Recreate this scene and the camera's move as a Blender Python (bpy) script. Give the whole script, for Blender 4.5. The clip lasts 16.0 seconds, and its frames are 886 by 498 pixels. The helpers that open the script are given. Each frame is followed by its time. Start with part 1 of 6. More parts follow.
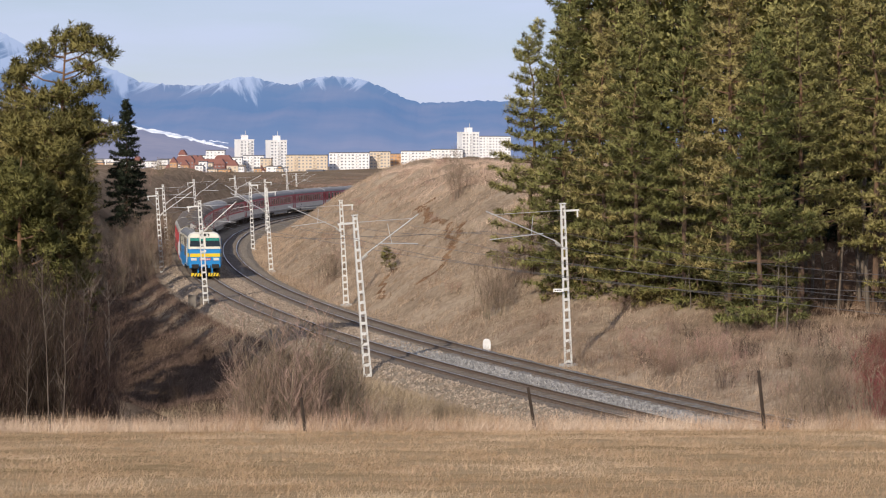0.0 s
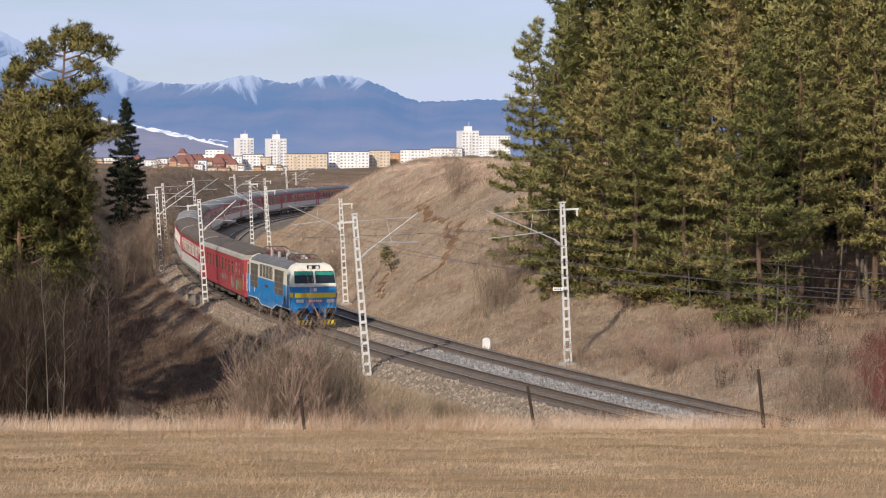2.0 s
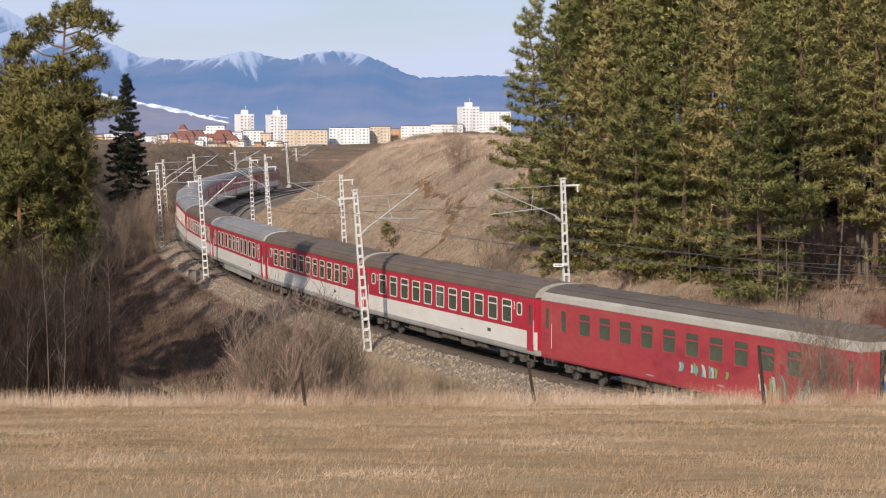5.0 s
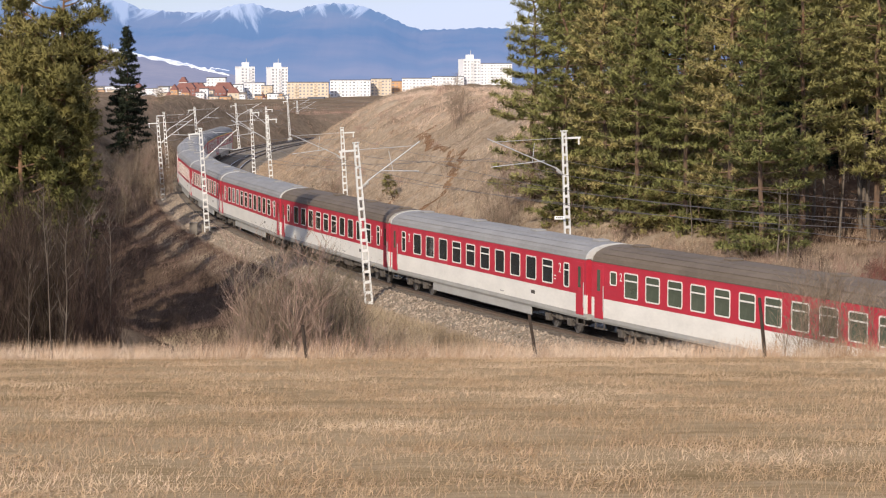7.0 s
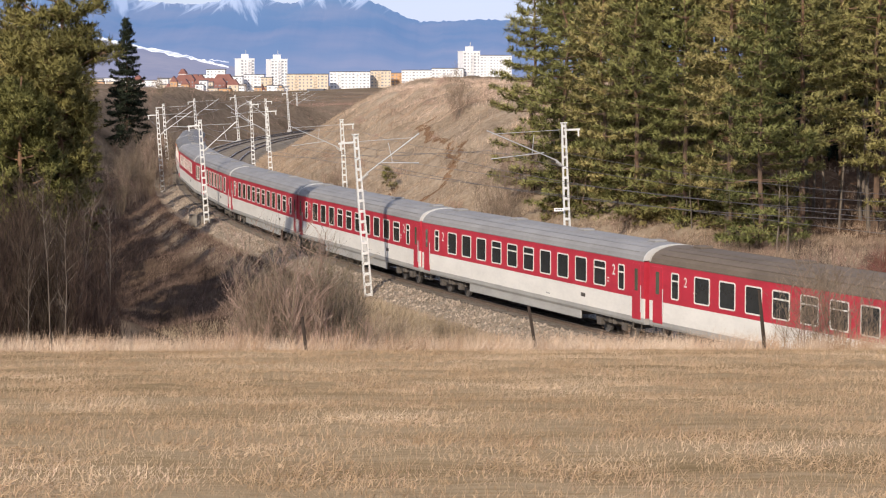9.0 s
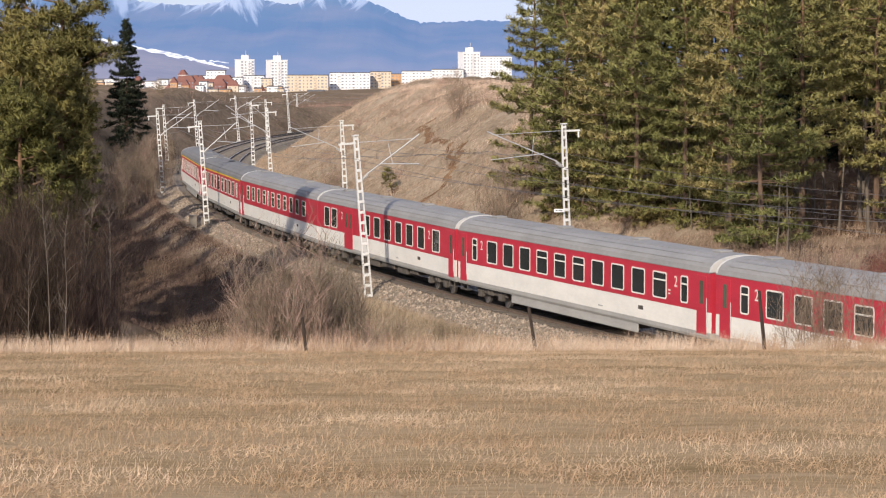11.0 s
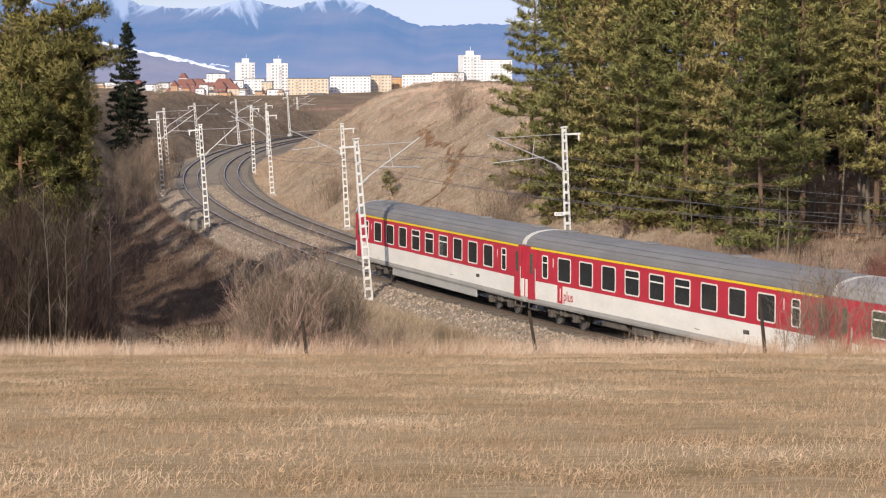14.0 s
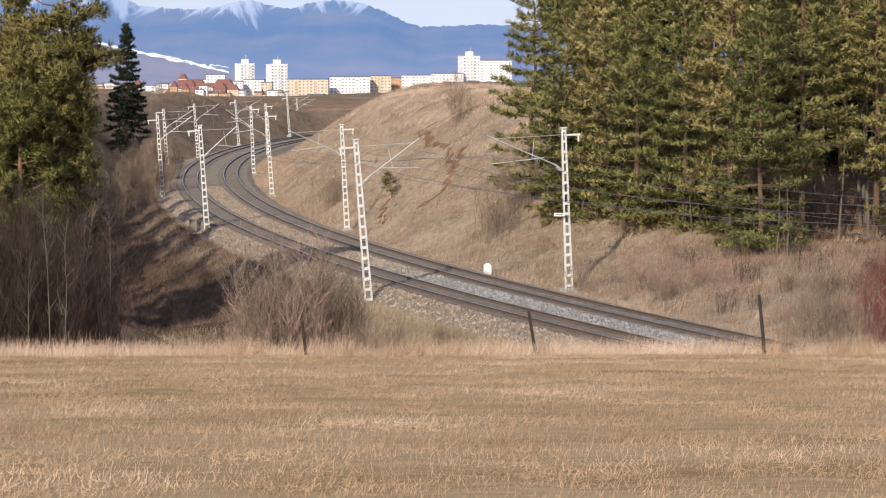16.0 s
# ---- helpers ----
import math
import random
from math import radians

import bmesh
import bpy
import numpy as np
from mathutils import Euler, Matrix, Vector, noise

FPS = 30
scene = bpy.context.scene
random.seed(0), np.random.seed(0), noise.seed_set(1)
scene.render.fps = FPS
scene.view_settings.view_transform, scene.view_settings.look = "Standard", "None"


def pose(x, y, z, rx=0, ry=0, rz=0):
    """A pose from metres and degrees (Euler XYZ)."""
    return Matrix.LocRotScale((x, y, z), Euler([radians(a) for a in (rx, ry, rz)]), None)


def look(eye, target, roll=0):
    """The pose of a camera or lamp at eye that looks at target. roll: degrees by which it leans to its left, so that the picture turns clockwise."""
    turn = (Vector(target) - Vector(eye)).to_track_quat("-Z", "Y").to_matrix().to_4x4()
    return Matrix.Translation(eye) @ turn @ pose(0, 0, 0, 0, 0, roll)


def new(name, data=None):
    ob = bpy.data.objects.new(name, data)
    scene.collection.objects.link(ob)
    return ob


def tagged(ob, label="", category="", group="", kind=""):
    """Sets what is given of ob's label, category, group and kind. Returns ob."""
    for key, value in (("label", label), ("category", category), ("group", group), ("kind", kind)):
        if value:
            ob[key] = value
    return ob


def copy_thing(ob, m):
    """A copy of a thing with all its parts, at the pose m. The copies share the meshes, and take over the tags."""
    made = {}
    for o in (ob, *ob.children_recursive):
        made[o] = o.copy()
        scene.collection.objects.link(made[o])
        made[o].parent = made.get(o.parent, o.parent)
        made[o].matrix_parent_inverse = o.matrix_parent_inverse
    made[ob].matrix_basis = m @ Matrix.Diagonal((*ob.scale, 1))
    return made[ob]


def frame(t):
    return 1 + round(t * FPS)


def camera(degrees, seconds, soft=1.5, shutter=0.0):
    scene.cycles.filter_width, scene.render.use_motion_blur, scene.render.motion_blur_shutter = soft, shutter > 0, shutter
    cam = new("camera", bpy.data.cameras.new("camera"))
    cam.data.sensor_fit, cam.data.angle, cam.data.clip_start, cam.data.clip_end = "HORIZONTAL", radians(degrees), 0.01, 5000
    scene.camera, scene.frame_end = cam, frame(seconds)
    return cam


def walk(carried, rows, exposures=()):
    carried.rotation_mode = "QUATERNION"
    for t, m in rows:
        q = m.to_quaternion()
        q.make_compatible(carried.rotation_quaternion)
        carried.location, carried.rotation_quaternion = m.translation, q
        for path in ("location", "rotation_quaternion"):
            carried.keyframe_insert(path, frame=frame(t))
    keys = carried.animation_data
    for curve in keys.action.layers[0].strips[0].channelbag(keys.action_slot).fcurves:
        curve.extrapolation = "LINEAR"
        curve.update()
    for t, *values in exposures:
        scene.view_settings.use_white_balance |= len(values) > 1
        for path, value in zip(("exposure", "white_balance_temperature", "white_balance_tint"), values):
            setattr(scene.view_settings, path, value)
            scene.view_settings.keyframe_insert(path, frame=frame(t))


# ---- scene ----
cam = camera(21.55, 16.0, soft=1.2)
EYE = (0.0, 0.0, 11.2)
# seconds, tilt in degrees below level, turn in degrees
TILT = (
    (0.0, 2.455, 0.02), (0.5, 2.46, 0.02), (1.0, 2.48, 0.02), (1.5, 2.49, 0.03), (2.0, 2.485, 0.03), (2.5, 2.485, 0.03),
    (3.0, 2.51, 0.025), (3.5, 2.545, 0.025), (4.0, 2.595, 0.025), (4.2, 2.635, 0.025), (4.8, 2.92, 0.02), (5.5, 3.50, 0.01),
    (6.3, 3.985, 0.0), (6.5, 4.065, 0.0), (7.0, 4.24, -0.01), (7.5, 4.365, 0.0), (8.0, 4.435, -0.01), (8.5, 4.44, 0.0), (9.0, 4.44, 0.0),
    (9.2, 4.44, 0.0), (10.3, 4.43, 0.0), (11.3, 4.41, 0.0), (12.0, 4.39, 0.0), (12.5, 4.38, 0.0), (13.0, 4.365, -0.01), (13.5, 4.35, 0.0),
    (14.0, 4.335, -0.01), (14.5, 4.317, 0.0), (15.0, 4.305, 0.0), (15.5, 4.317, 0.0), (16.0, 4.317, 0.0))
walk(cam, [(t, pose(*EYE, 90 - tilt, 0, -turn)) for t, tilt, turn in TILT],
     ((0.0, -0.08), (4.2, -0.08), (6.3, 0.12), (8.0, 0.18), (16.0, 0.18)))

# ---------------------------------------------------------------- light
SUN_AZ, SUN_EL = radians(200.0), radians(26.0)      # the sun stands behind the camera, a little to its left
SUN_FROM = Vector((math.sin(SUN_AZ) * math.cos(SUN_EL), math.cos(SUN_AZ) * math.cos(SUN_EL), math.sin(SUN_EL)))
sun = new("sun", bpy.data.lights.new("sun", "SUN"))
sun.data.energy, sun.data.angle, sun.data.color = 4.5, radians(0.53), (1.0, 0.89, 0.77)
sun.matrix_world = look((0, 0, 300), Vector((0, 0, 300)) - SUN_FROM)
scene.view_settings.exposure = 0.0

world = bpy.data.worlds.new("world")
scene.world = world
world.use_nodes = True
wn, wl = world.node_tree.nodes, world.node_tree.links
wn.clear()
w_out, w_bg, w_sky = wn.new("ShaderNodeOutputWorld"), wn.new("ShaderNodeBackground"), wn.new("ShaderNodeTexSky")
w_sky.sky_type, w_sky.sun_disc, w_sky.sun_elevation, w_sky.sun_rotation = "NISHITA", False, SUN_EL, SUN_AZ
w_sky.altitude, w_sky.dust_density, w_sky.ozone_density = 700, 0.4, 3.0
w_tc, w_map, w_noise, w_ramp, w_mix = (wn.new("ShaderNodeTexCoord"), wn.new("ShaderNodeMapping"), wn.new("ShaderNodeTexNoise"),
                                       wn.new("ShaderNodeValToRGB"), wn.new("ShaderNodeMixRGB"))
w_map.inputs["Scale"].default_value = (2.2, 2.2, 14.0)
w_noise.inputs["Scale"].default_value, w_noise.inputs["Detail"].default_value = 2.2, 6
w_ramp.color_ramp.elements[0].position, w_ramp.color_ramp.elements[1].position = 0.36, 0.72
w_ramp.color_ramp.elements[0].color, w_ramp.color_ramp.elements[1].color = (0.42, 0.42, 0.42, 1), (0.96, 0.96, 0.96, 1)
w_mix.inputs[2].default_value = (8.7, 9.6, 13.2, 1)     # thin high cloud
wl.new(w_tc.outputs["Generated"], w_map.inputs[0])
wl.new(w_map.outputs[0], w_noise.inputs["Vector"])
wl.new(w_noise.outputs[0], w_ramp.inputs[0])
wl.new(w_ramp.outputs[0], w_mix.inputs[0])
wl.new(w_sky.outputs[0], w_mix.inputs[1])
wl.new(w_mix.outputs[0], w_bg.inputs[0])
w_bg.inputs[1].default_value = 0.075
wl.new(w_bg.outputs[0], w_out.inputs[0])


# ---------------------------------------------------------------- materials
def surface(name, colours, scale=1.0, rough=0.85, bump=0.0, bump_scale=8.0, metal=0.0, fine=6.0, stretch=(1, 1, 1), spec=0.3, hue_random=0.0,
            contrast=(0.3, 0.7), fine_mix=0.35, island=False, bump_dist=0.05):
    """Two noises, broad and fine, over a ramp of two or more real base colours, with a bump."""
    m = bpy.data.materials.new(name)
    m.use_nodes = True
    n, l = m.node_tree.nodes, m.node_tree.links
    b = n["Principled BSDF"]
    tc, mp = n.new("ShaderNodeTexCoord"), n.new("ShaderNodeMapping")
    mp.inputs["Scale"].default_value = stretch
    l.new(tc.outputs["Object"], mp.inputs[0])
    big, small, mix = n.new("ShaderNodeTexNoise"), n.new("ShaderNodeTexNoise"), n.new("ShaderNodeMixRGB")
    big.inputs["Scale"].default_value, big.inputs["Detail"].default_value = scale, 5
    small.inputs["Scale"].default_value, small.inputs["Detail"].default_value = scale * fine, 4
    mix.inputs[0].default_value = fine_mix
    for t in (big, small):
        l.new(mp.outputs[0], t.inputs["Vector"])
    l.new(big.outputs[0], mix.inputs[1])
    l.new(small.outputs[0], mix.inputs[2])
    ramp = n.new("ShaderNodeValToRGB")
    e = ramp.color_ramp.elements
    while len(e) < len(colours):
        e.new(0.5)
    for i, c in enumerate(colours):
        e[i].position = contrast[0] + (contrast[1] - contrast[0]) * i / max(1, len(colours) - 1)
        e[i].color = (*c, 1)
    l.new(mix.outputs[0], ramp.inputs[0])
    last = ramp.outputs[0]
    if hue_random:
        src = n.new("ShaderNodeNewGeometry").outputs["Random Per Island"] if island else n.new("ShaderNodeObjectInfo").outputs["Random"]
        hsv, mr = n.new("ShaderNodeHueSaturation"), n.new("ShaderNodeMapRange")
        mr.inputs[3].default_value, mr.inputs[4].default_value = 1 - hue_random, 1 + hue_random
        l.new(src, mr.inputs[0])
        l.new(mr.outputs[0], hsv.inputs["Value"])
        l.new(last, hsv.inputs["Color"])
        last = hsv.outputs[0]
        if island:
            whole, h2, a, b2 = n.new("ShaderNodeObjectInfo"), n.new("ShaderNodeHueSaturation"), n.new("ShaderNodeMapRange"), n.new("ShaderNodeMapRange")
            a.inputs[3].default_value, a.inputs[4].default_value = 0.475, 0.52
            b2.inputs[3].default_value, b2.inputs[4].default_value = 1.3, 0.7
            l.new(whole.outputs["Random"], a.inputs[0])
            l.new(whole.outputs["Random"], b2.inputs[0])
            l.new(a.outputs[0], h2.inputs["Hue"])
            l.new(b2.outputs[0], h2.inputs["Value"])
            l.new(last, h2.inputs["Color"])
            last = h2.outputs[0]
    l.new(last, b.inputs["Base Color"])
    b.inputs["Roughness"].default_value, b.inputs["Metallic"].default_value = rough, metal
    b.inputs["Specular IOR Level"].default_value = spec
    if bump:
        bn, bp = n.new("ShaderNodeTexNoise"), n.new("ShaderNodeBump")
        bn.inputs["Scale"].default_value, bn.inputs["Detail"].default_value = bump_scale, 6
        bp.inputs["Strength"].default_value, bp.inputs["Distance"].default_value = bump, bump_dist
        l.new(mp.outputs[0], bn.inputs["Vector"])
        l.new(bn.outputs[0], bp.inputs["Height"])
        l.new(bp.outputs[0], b.inputs["Normal"])
    return m


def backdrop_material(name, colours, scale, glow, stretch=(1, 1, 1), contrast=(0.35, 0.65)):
    """Far distance: a matt surface whose even glow stands in for kilometres of bluish air."""
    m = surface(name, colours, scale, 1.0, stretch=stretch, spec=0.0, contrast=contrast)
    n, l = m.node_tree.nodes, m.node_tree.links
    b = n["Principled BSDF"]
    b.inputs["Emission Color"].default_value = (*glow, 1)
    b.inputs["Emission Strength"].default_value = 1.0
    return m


M = {}
def ground_material():
    """Five covers of the land (slope grass, meadow, scrub, needle litter and gully earth, the last two darkened for
    tree shade), mixed softly by a mask of where each grows.
    """
    m = bpy.data.materials.new("land_cover")
    m.use_nodes = True
    n, l = m.node_tree.nodes, m.node_tree.links
    b = n["Principled BSDF"]
    b.inputs["Roughness"].default_value, b.inputs["Specular IOR Level"].default_value = 1.0, 0.0
    tc = n.new("ShaderNodeTexCoord")
    mask, parts = n.new("ShaderNodeAttribute"), n.new("ShaderNodeSeparateColor")
    mask.attribute_name = "cover"
    l.new(mask.outputs["Color"], parts.inputs[0])

    def cover(colours, scale, fine, fine_mix, stretch=(1, 1, 1)):
        mp, big, small, mix, ramp = (n.new("ShaderNodeMapping"), n.new("ShaderNodeTexNoise"), n.new("ShaderNodeTexNoise"), n.new("ShaderNodeMixRGB"), n.new("ShaderNodeValToRGB"))
        mp.inputs["Scale"].default_value = stretch
        l.new(tc.outputs["Object"], mp.inputs[0])
        for t, k in ((big, scale), (small, scale * fine)):
            t.inputs["Scale"].default_value, t.inputs["Detail"].default_value = k, 5
            l.new(mp.outputs[0], t.inputs["Vector"])
        mix.inputs[0].default_value = fine_mix
        l.new(big.outputs[0], mix.inputs[1])
        l.new(small.outputs[0], mix.inputs[2])
        e = ramp.color_ramp.elements
        while len(e) < len(colours):
            e.new(0.5)
        for i, c in enumerate(colours):
            e[i].position, e[i].color = 0.3 + 0.4 * i / (len(colours) - 1), (*c, 1)
        l.new(mix.outputs[0], ramp.inputs[0])
        return ramp.outputs[0]

    last = cover([(0.155, 0.114, 0.078), (0.29, 0.222, 0.153), (0.42, 0.335, 0.237)], 0.22, 12, 0.5)
    for src, c in ((parts.outputs[1], cover([(0.10, 0.075, 0.05), (0.19, 0.14, 0.095), (0.28, 0.21, 0.145)], 0.12, 10, 0.5)),
                   # needle litter, its browns deepened to paint the shade under the crowns
                   (parts.outputs[2], cover([(0.05, 0.03, 0.02), (0.11, 0.066, 0.04), (0.19, 0.125, 0.075)], 0.4, 10, 0.5)),
                   # gully earth: its brown is darkened further in place of tree shadows
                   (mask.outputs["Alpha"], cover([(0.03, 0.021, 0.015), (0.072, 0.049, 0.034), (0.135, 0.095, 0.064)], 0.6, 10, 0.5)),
                   (parts.outputs[0], cover([(0.185, 0.128, 0.062), (0.285, 0.198, 0.105), (0.37, 0.27, 0.158), (0.29, 0.2, 0.102)], 0.42, 14, 0.45, (0.3, 1.5, 1)))):
        mx = n.new("ShaderNodeMixRGB")
        l.new(src, mx.inputs[0])
        l.new(last, mx.inputs[1])
        l.new(c, mx.inputs[2])
        last = mx.outputs[0]
    l.new(last, b.inputs["Base Color"])
    bn, bp = n.new("ShaderNodeTexNoise"), n.new("ShaderNodeBump")
    bn.inputs["Scale"].default_value, bn.inputs["Detail"].default_value = 5.0, 7
    bp.inputs["Strength"].default_value, bp.inputs["Distance"].default_value = 0.8, 0.05
    l.new(tc.outputs["Object"], bn.inputs["Vector"])
    l.new(bn.outputs[0], bp.inputs["Height"])
    l.new(bp.outputs[0], b.inputs["Normal"])
    return m


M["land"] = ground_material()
M["litter"] = surface("needle_litter", [(0.09, 0.05, 0.03), (0.18, 0.105, 0.06), (0.26, 0.17, 0.10)], 0.4, 1.0, 0.8, 4.0, fine=10, spec=0.0, fine_mix=0.5)
M["ballast"] = surface("ballast_stone", [(0.10, 0.08, 0.055), (0.205, 0.167, 0.118), (0.32, 0.267, 0.195)], 1.2, 0.95, 0.9, 9.0, fine=9, fine_mix=0.6)
M["stone"] = surface("ballast_stones", [(0.125, 0.10, 0.069), (0.24, 0.198, 0.143), (0.37, 0.313, 0.234)], 2.0, 0.95, hue_random=0.35, island=True)
M["ballast_oily"] = surface("oily_ballast", [(0.07, 0.057, 0.044), (0.145, 0.116, 0.088), (0.24, 0.195, 0.15)], 1.2, 0.95, 0.9, 9.0, fine=9, fine_mix=0.6)
M["ballast_grey"] = surface("fresh_grey_ballast", [(0.10, 0.096, 0.088), (0.185, 0.178, 0.165), (0.28, 0.27, 0.253)], 1.2, 0.95, 0.9, 9.0, fine=9, fine_mix=0.6)
M["stone_grey"] = surface("grey_ballast_stones", [(0.11, 0.106, 0.098), (0.20, 0.194, 0.182), (0.30, 0.29, 0.272)], 2.0, 0.95, hue_random=0.35, island=True)
M["sleeper"] = surface("sleeper_dark", [(0.10, 0.083, 0.067), (0.21, 0.178, 0.145)], 2.0, 0.9, 0.4, 20)
M["rail_rust"] = surface("rail_rust", [(0.07, 0.05, 0.037), (0.15, 0.11, 0.082)], 6, 0.8, 0.2, 30)
M["rail_head"] = surface("rail_head", [(0.35, 0.34, 0.33), (0.5, 0.49, 0.48)], 3, 0.35, metal=0.9)
M["lattice"] = surface("mast_paint", [(0.55, 0.54, 0.50), (0.72, 0.71, 0.67)], 1.5, 0.6, 0.1, 20)
M["concrete"] = surface("concrete", [(0.30, 0.29, 0.27), (0.46, 0.45, 0.42)], 1.5, 0.9, 0.4, 15)
M["wire"] = surface("wire", [(0.10, 0.09, 0.08), (0.20, 0.17, 0.14)], 3, 0.5, metal=0.6)
M["steel"] = surface("galvanised_steel", [(0.45, 0.45, 0.44), (0.6, 0.6, 0.58)], 3, 0.5, metal=0.4)
M["bark_grey"] = surface("grey_bark", [(0.085, 0.068, 0.052), (0.15, 0.122, 0.095), (0.21, 0.17, 0.135)], 0.9, 0.95, 0.6, 10, fine=8, stretch=(1, 1, 0.4))
M["bark_pale"] = surface("pale_sapling_bark", [(0.085, 0.067, 0.05), (0.155, 0.125, 0.098), (0.23, 0.19, 0.15)], 0.9, 0.95, 0.4, 10, fine=8, stretch=(1, 1, 0.4))
M["bark"] = surface("pine_bark", [(0.06, 0.043, 0.032), (0.13, 0.085, 0.058), (0.23, 0.115, 0.055)], 0.7, 0.95, 0.8, 10, fine=8, stretch=(1, 1, 0.4))
M["bark_orange"] = surface("orange_pine_bark", [(0.07, 0.048, 0.034), (0.16, 0.098, 0.06), (0.30, 0.15, 0.075)], 0.7, 0.95, 0.8, 10, fine=8, stretch=(1, 1, 0.4))
M["needles"] = surface("pine_needles", [(0.134, 0.132, 0.046), (0.276, 0.259, 0.09), (0.405, 0.363, 0.145)], 0.5, 0.75, spec=0.2, fine=9, hue_random=0.2, island=True)
M["needles_mid"] = surface("old_pine_needles", [(0.098, 0.09, 0.03), (0.21, 0.187, 0.06), (0.33, 0.28, 0.105)], 0.5, 0.75, spec=0.2, fine=9, hue_random=0.2, island=True)
M["needles_dark"] = surface("spruce_and_shade_needles", [(0.012, 0.018, 0.011), (0.032, 0.042, 0.022)], 0.8, 0.8, spec=0.2, hue_random=0.3, island=True)
M["twig_pale"] = surface("pale_brush", [(0.16, 0.105, 0.075), (0.29, 0.20, 0.145), (0.40, 0.295, 0.215)], 0.9, 0.95, spec=0.1, hue_random=0.3, island=True)
# dark brown twigs, darkened more to carry the shade of thicket and gully
M["twig_dark_shade"] = surface("dark_shaded_twigs", [(0.025, 0.017, 0.013), (0.06, 0.042, 0.031), (0.13, 0.097, 0.074)], 0.5, 0.95, spec=0.1, hue_random=0.4, island=True)
M["twig"] = surface("bare_twigs", [(0.115, 0.085, 0.06), (0.225, 0.17, 0.122), (0.35, 0.27, 0.195)], 0.9, 0.95, spec=0.1, hue_random=0.3, island=True)
M["twig_red"] = surface("red_twigs", [(0.13, 0.045, 0.037), (0.22, 0.09, 0.068)], 0.9, 0.9, spec=0.1, hue_random=0.3, island=True)
M["straw"] = surface("dry_grass_blades", [(0.21, 0.147, 0.08), (0.37, 0.268, 0.16), (0.54, 0.42, 0.28)], 0.3, 0.95, spec=0.05, hue_random=0.25, island=True)
M["straw_pale"] = surface("pale_grass_blades", [(0.30, 0.228, 0.145), (0.44, 0.35, 0.24), (0.56, 0.47, 0.345)], 0.3, 0.95, spec=0.05, hue_random=0.25, island=True)
M["straw_brown"] = surface("brown_grass_blades", [(0.12, 0.085, 0.06), (0.22, 0.155, 0.11), (0.36, 0.265, 0.185)], 0.5, 0.95, spec=0.05, hue_random=0.35, island=True)
# brown gully blades, a darker copy of the bank's that paints in shade
M["straw_dark_shade"] = surface("dark_stalks_in_shade", [(0.05, 0.036, 0.027), (0.115, 0.083, 0.06), (0.21, 0.155, 0.11)], 0.5, 0.95, spec=0.05, hue_random=0.35, island=True)
M["straw_dull"] = surface("dull_grass_blades", [(0.235, 0.168, 0.112), (0.37, 0.28, 0.19), (0.49, 0.385, 0.272)], 0.3, 0.95, spec=0.05, hue_random=0.25, island=True)
M["weathered_wood"] = surface("weathered_post_wood", [(0.022, 0.016, 0.012), (0.075, 0.055, 0.042)], 3, 0.95, 0.6, 15, stretch=(1, 1, 0.2))
M["white_stone"] = surface("whitewashed_stone", [(0.70, 0.69, 0.66), (0.82, 0.81, 0.78)], 3, 0.9, 0.3, 12)


# ---------------------------------------------------------------- helpers for building
def mesh_object(name, verts, faces, material, parent=None, label="", smooth=False):
    me = bpy.data.meshes.new(name)
    me.from_pydata([tuple(v) for v in verts], [], [tuple(f) for f in faces])
    for mt in (material if isinstance(material, (list, tuple)) else [material]):
        me.materials.append(mt)
    if smooth:
        me.shade_smooth()
    ob = new(name, me)
    if parent:
        ob.parent = parent
    return tagged(ob, label)


def part(name, bm, material, parent=None, label="", smooth=False):
    """Links a bmesh as one mesh object under a thing or a part."""
    me = bpy.data.meshes.new(name)
    bmesh.ops.recalc_face_normals(bm, faces=bm.faces)
    bm.to_mesh(me)
    bm.free()
    for mt in (material if isinstance(material, (list, tuple)) else [material]):
        me.materials.append(mt)
    if smooth:
        me.shade_smooth()
    ob = new(name, me)
    if parent:
        ob.parent = parent
    return tagged(ob, label)


def empty(name, m, label, category, group="", kind=""):
    ob = new(name)
    ob.matrix_basis = m
    return tagged(ob, label, category, group, kind)


def box_into(bm, x0, y0, z0, x1, y1, z1, bevel=0.0):
    g = bmesh.ops.create_cube(bm, size=1.0, matrix=Matrix.LocRotScale(((x0 + x1) / 2, (y0 + y1) / 2, (z0 + z1) / 2), None, (x1 - x0, y1 - y0, z1 - z0)))
    if bevel:
        es = {e for v in g["verts"] for e in v.link_edges}
        bmesh.ops.bevel(bm, geom=list(es), offset=bevel, segments=2, affect="EDGES", profile=0.5)
    return g


def box(*a, bevel=0.0):
    bm = bmesh.new()
    box_into(bm, *a, bevel=bevel)
    return bm


def rod_into(bm, a, b, r0, r1=None, seg=6):
    a, b = Vector(a), Vector(b)
    d = b - a
    m = Matrix.Translation((a + b) / 2) @ d.to_track_quat("Z", "Y").to_matrix().to_4x4()
    return bmesh.ops.create_cone(bm, cap_ends=True, segments=seg, radius1=r0, radius2=r0 if r1 is None else r1, depth=d.length, matrix=m)


def rod(a, b, r0, r1=None, seg=8):
    bm = bmesh.new()
    rod_into(bm, a, b, r0, r1, seg)
    return bm


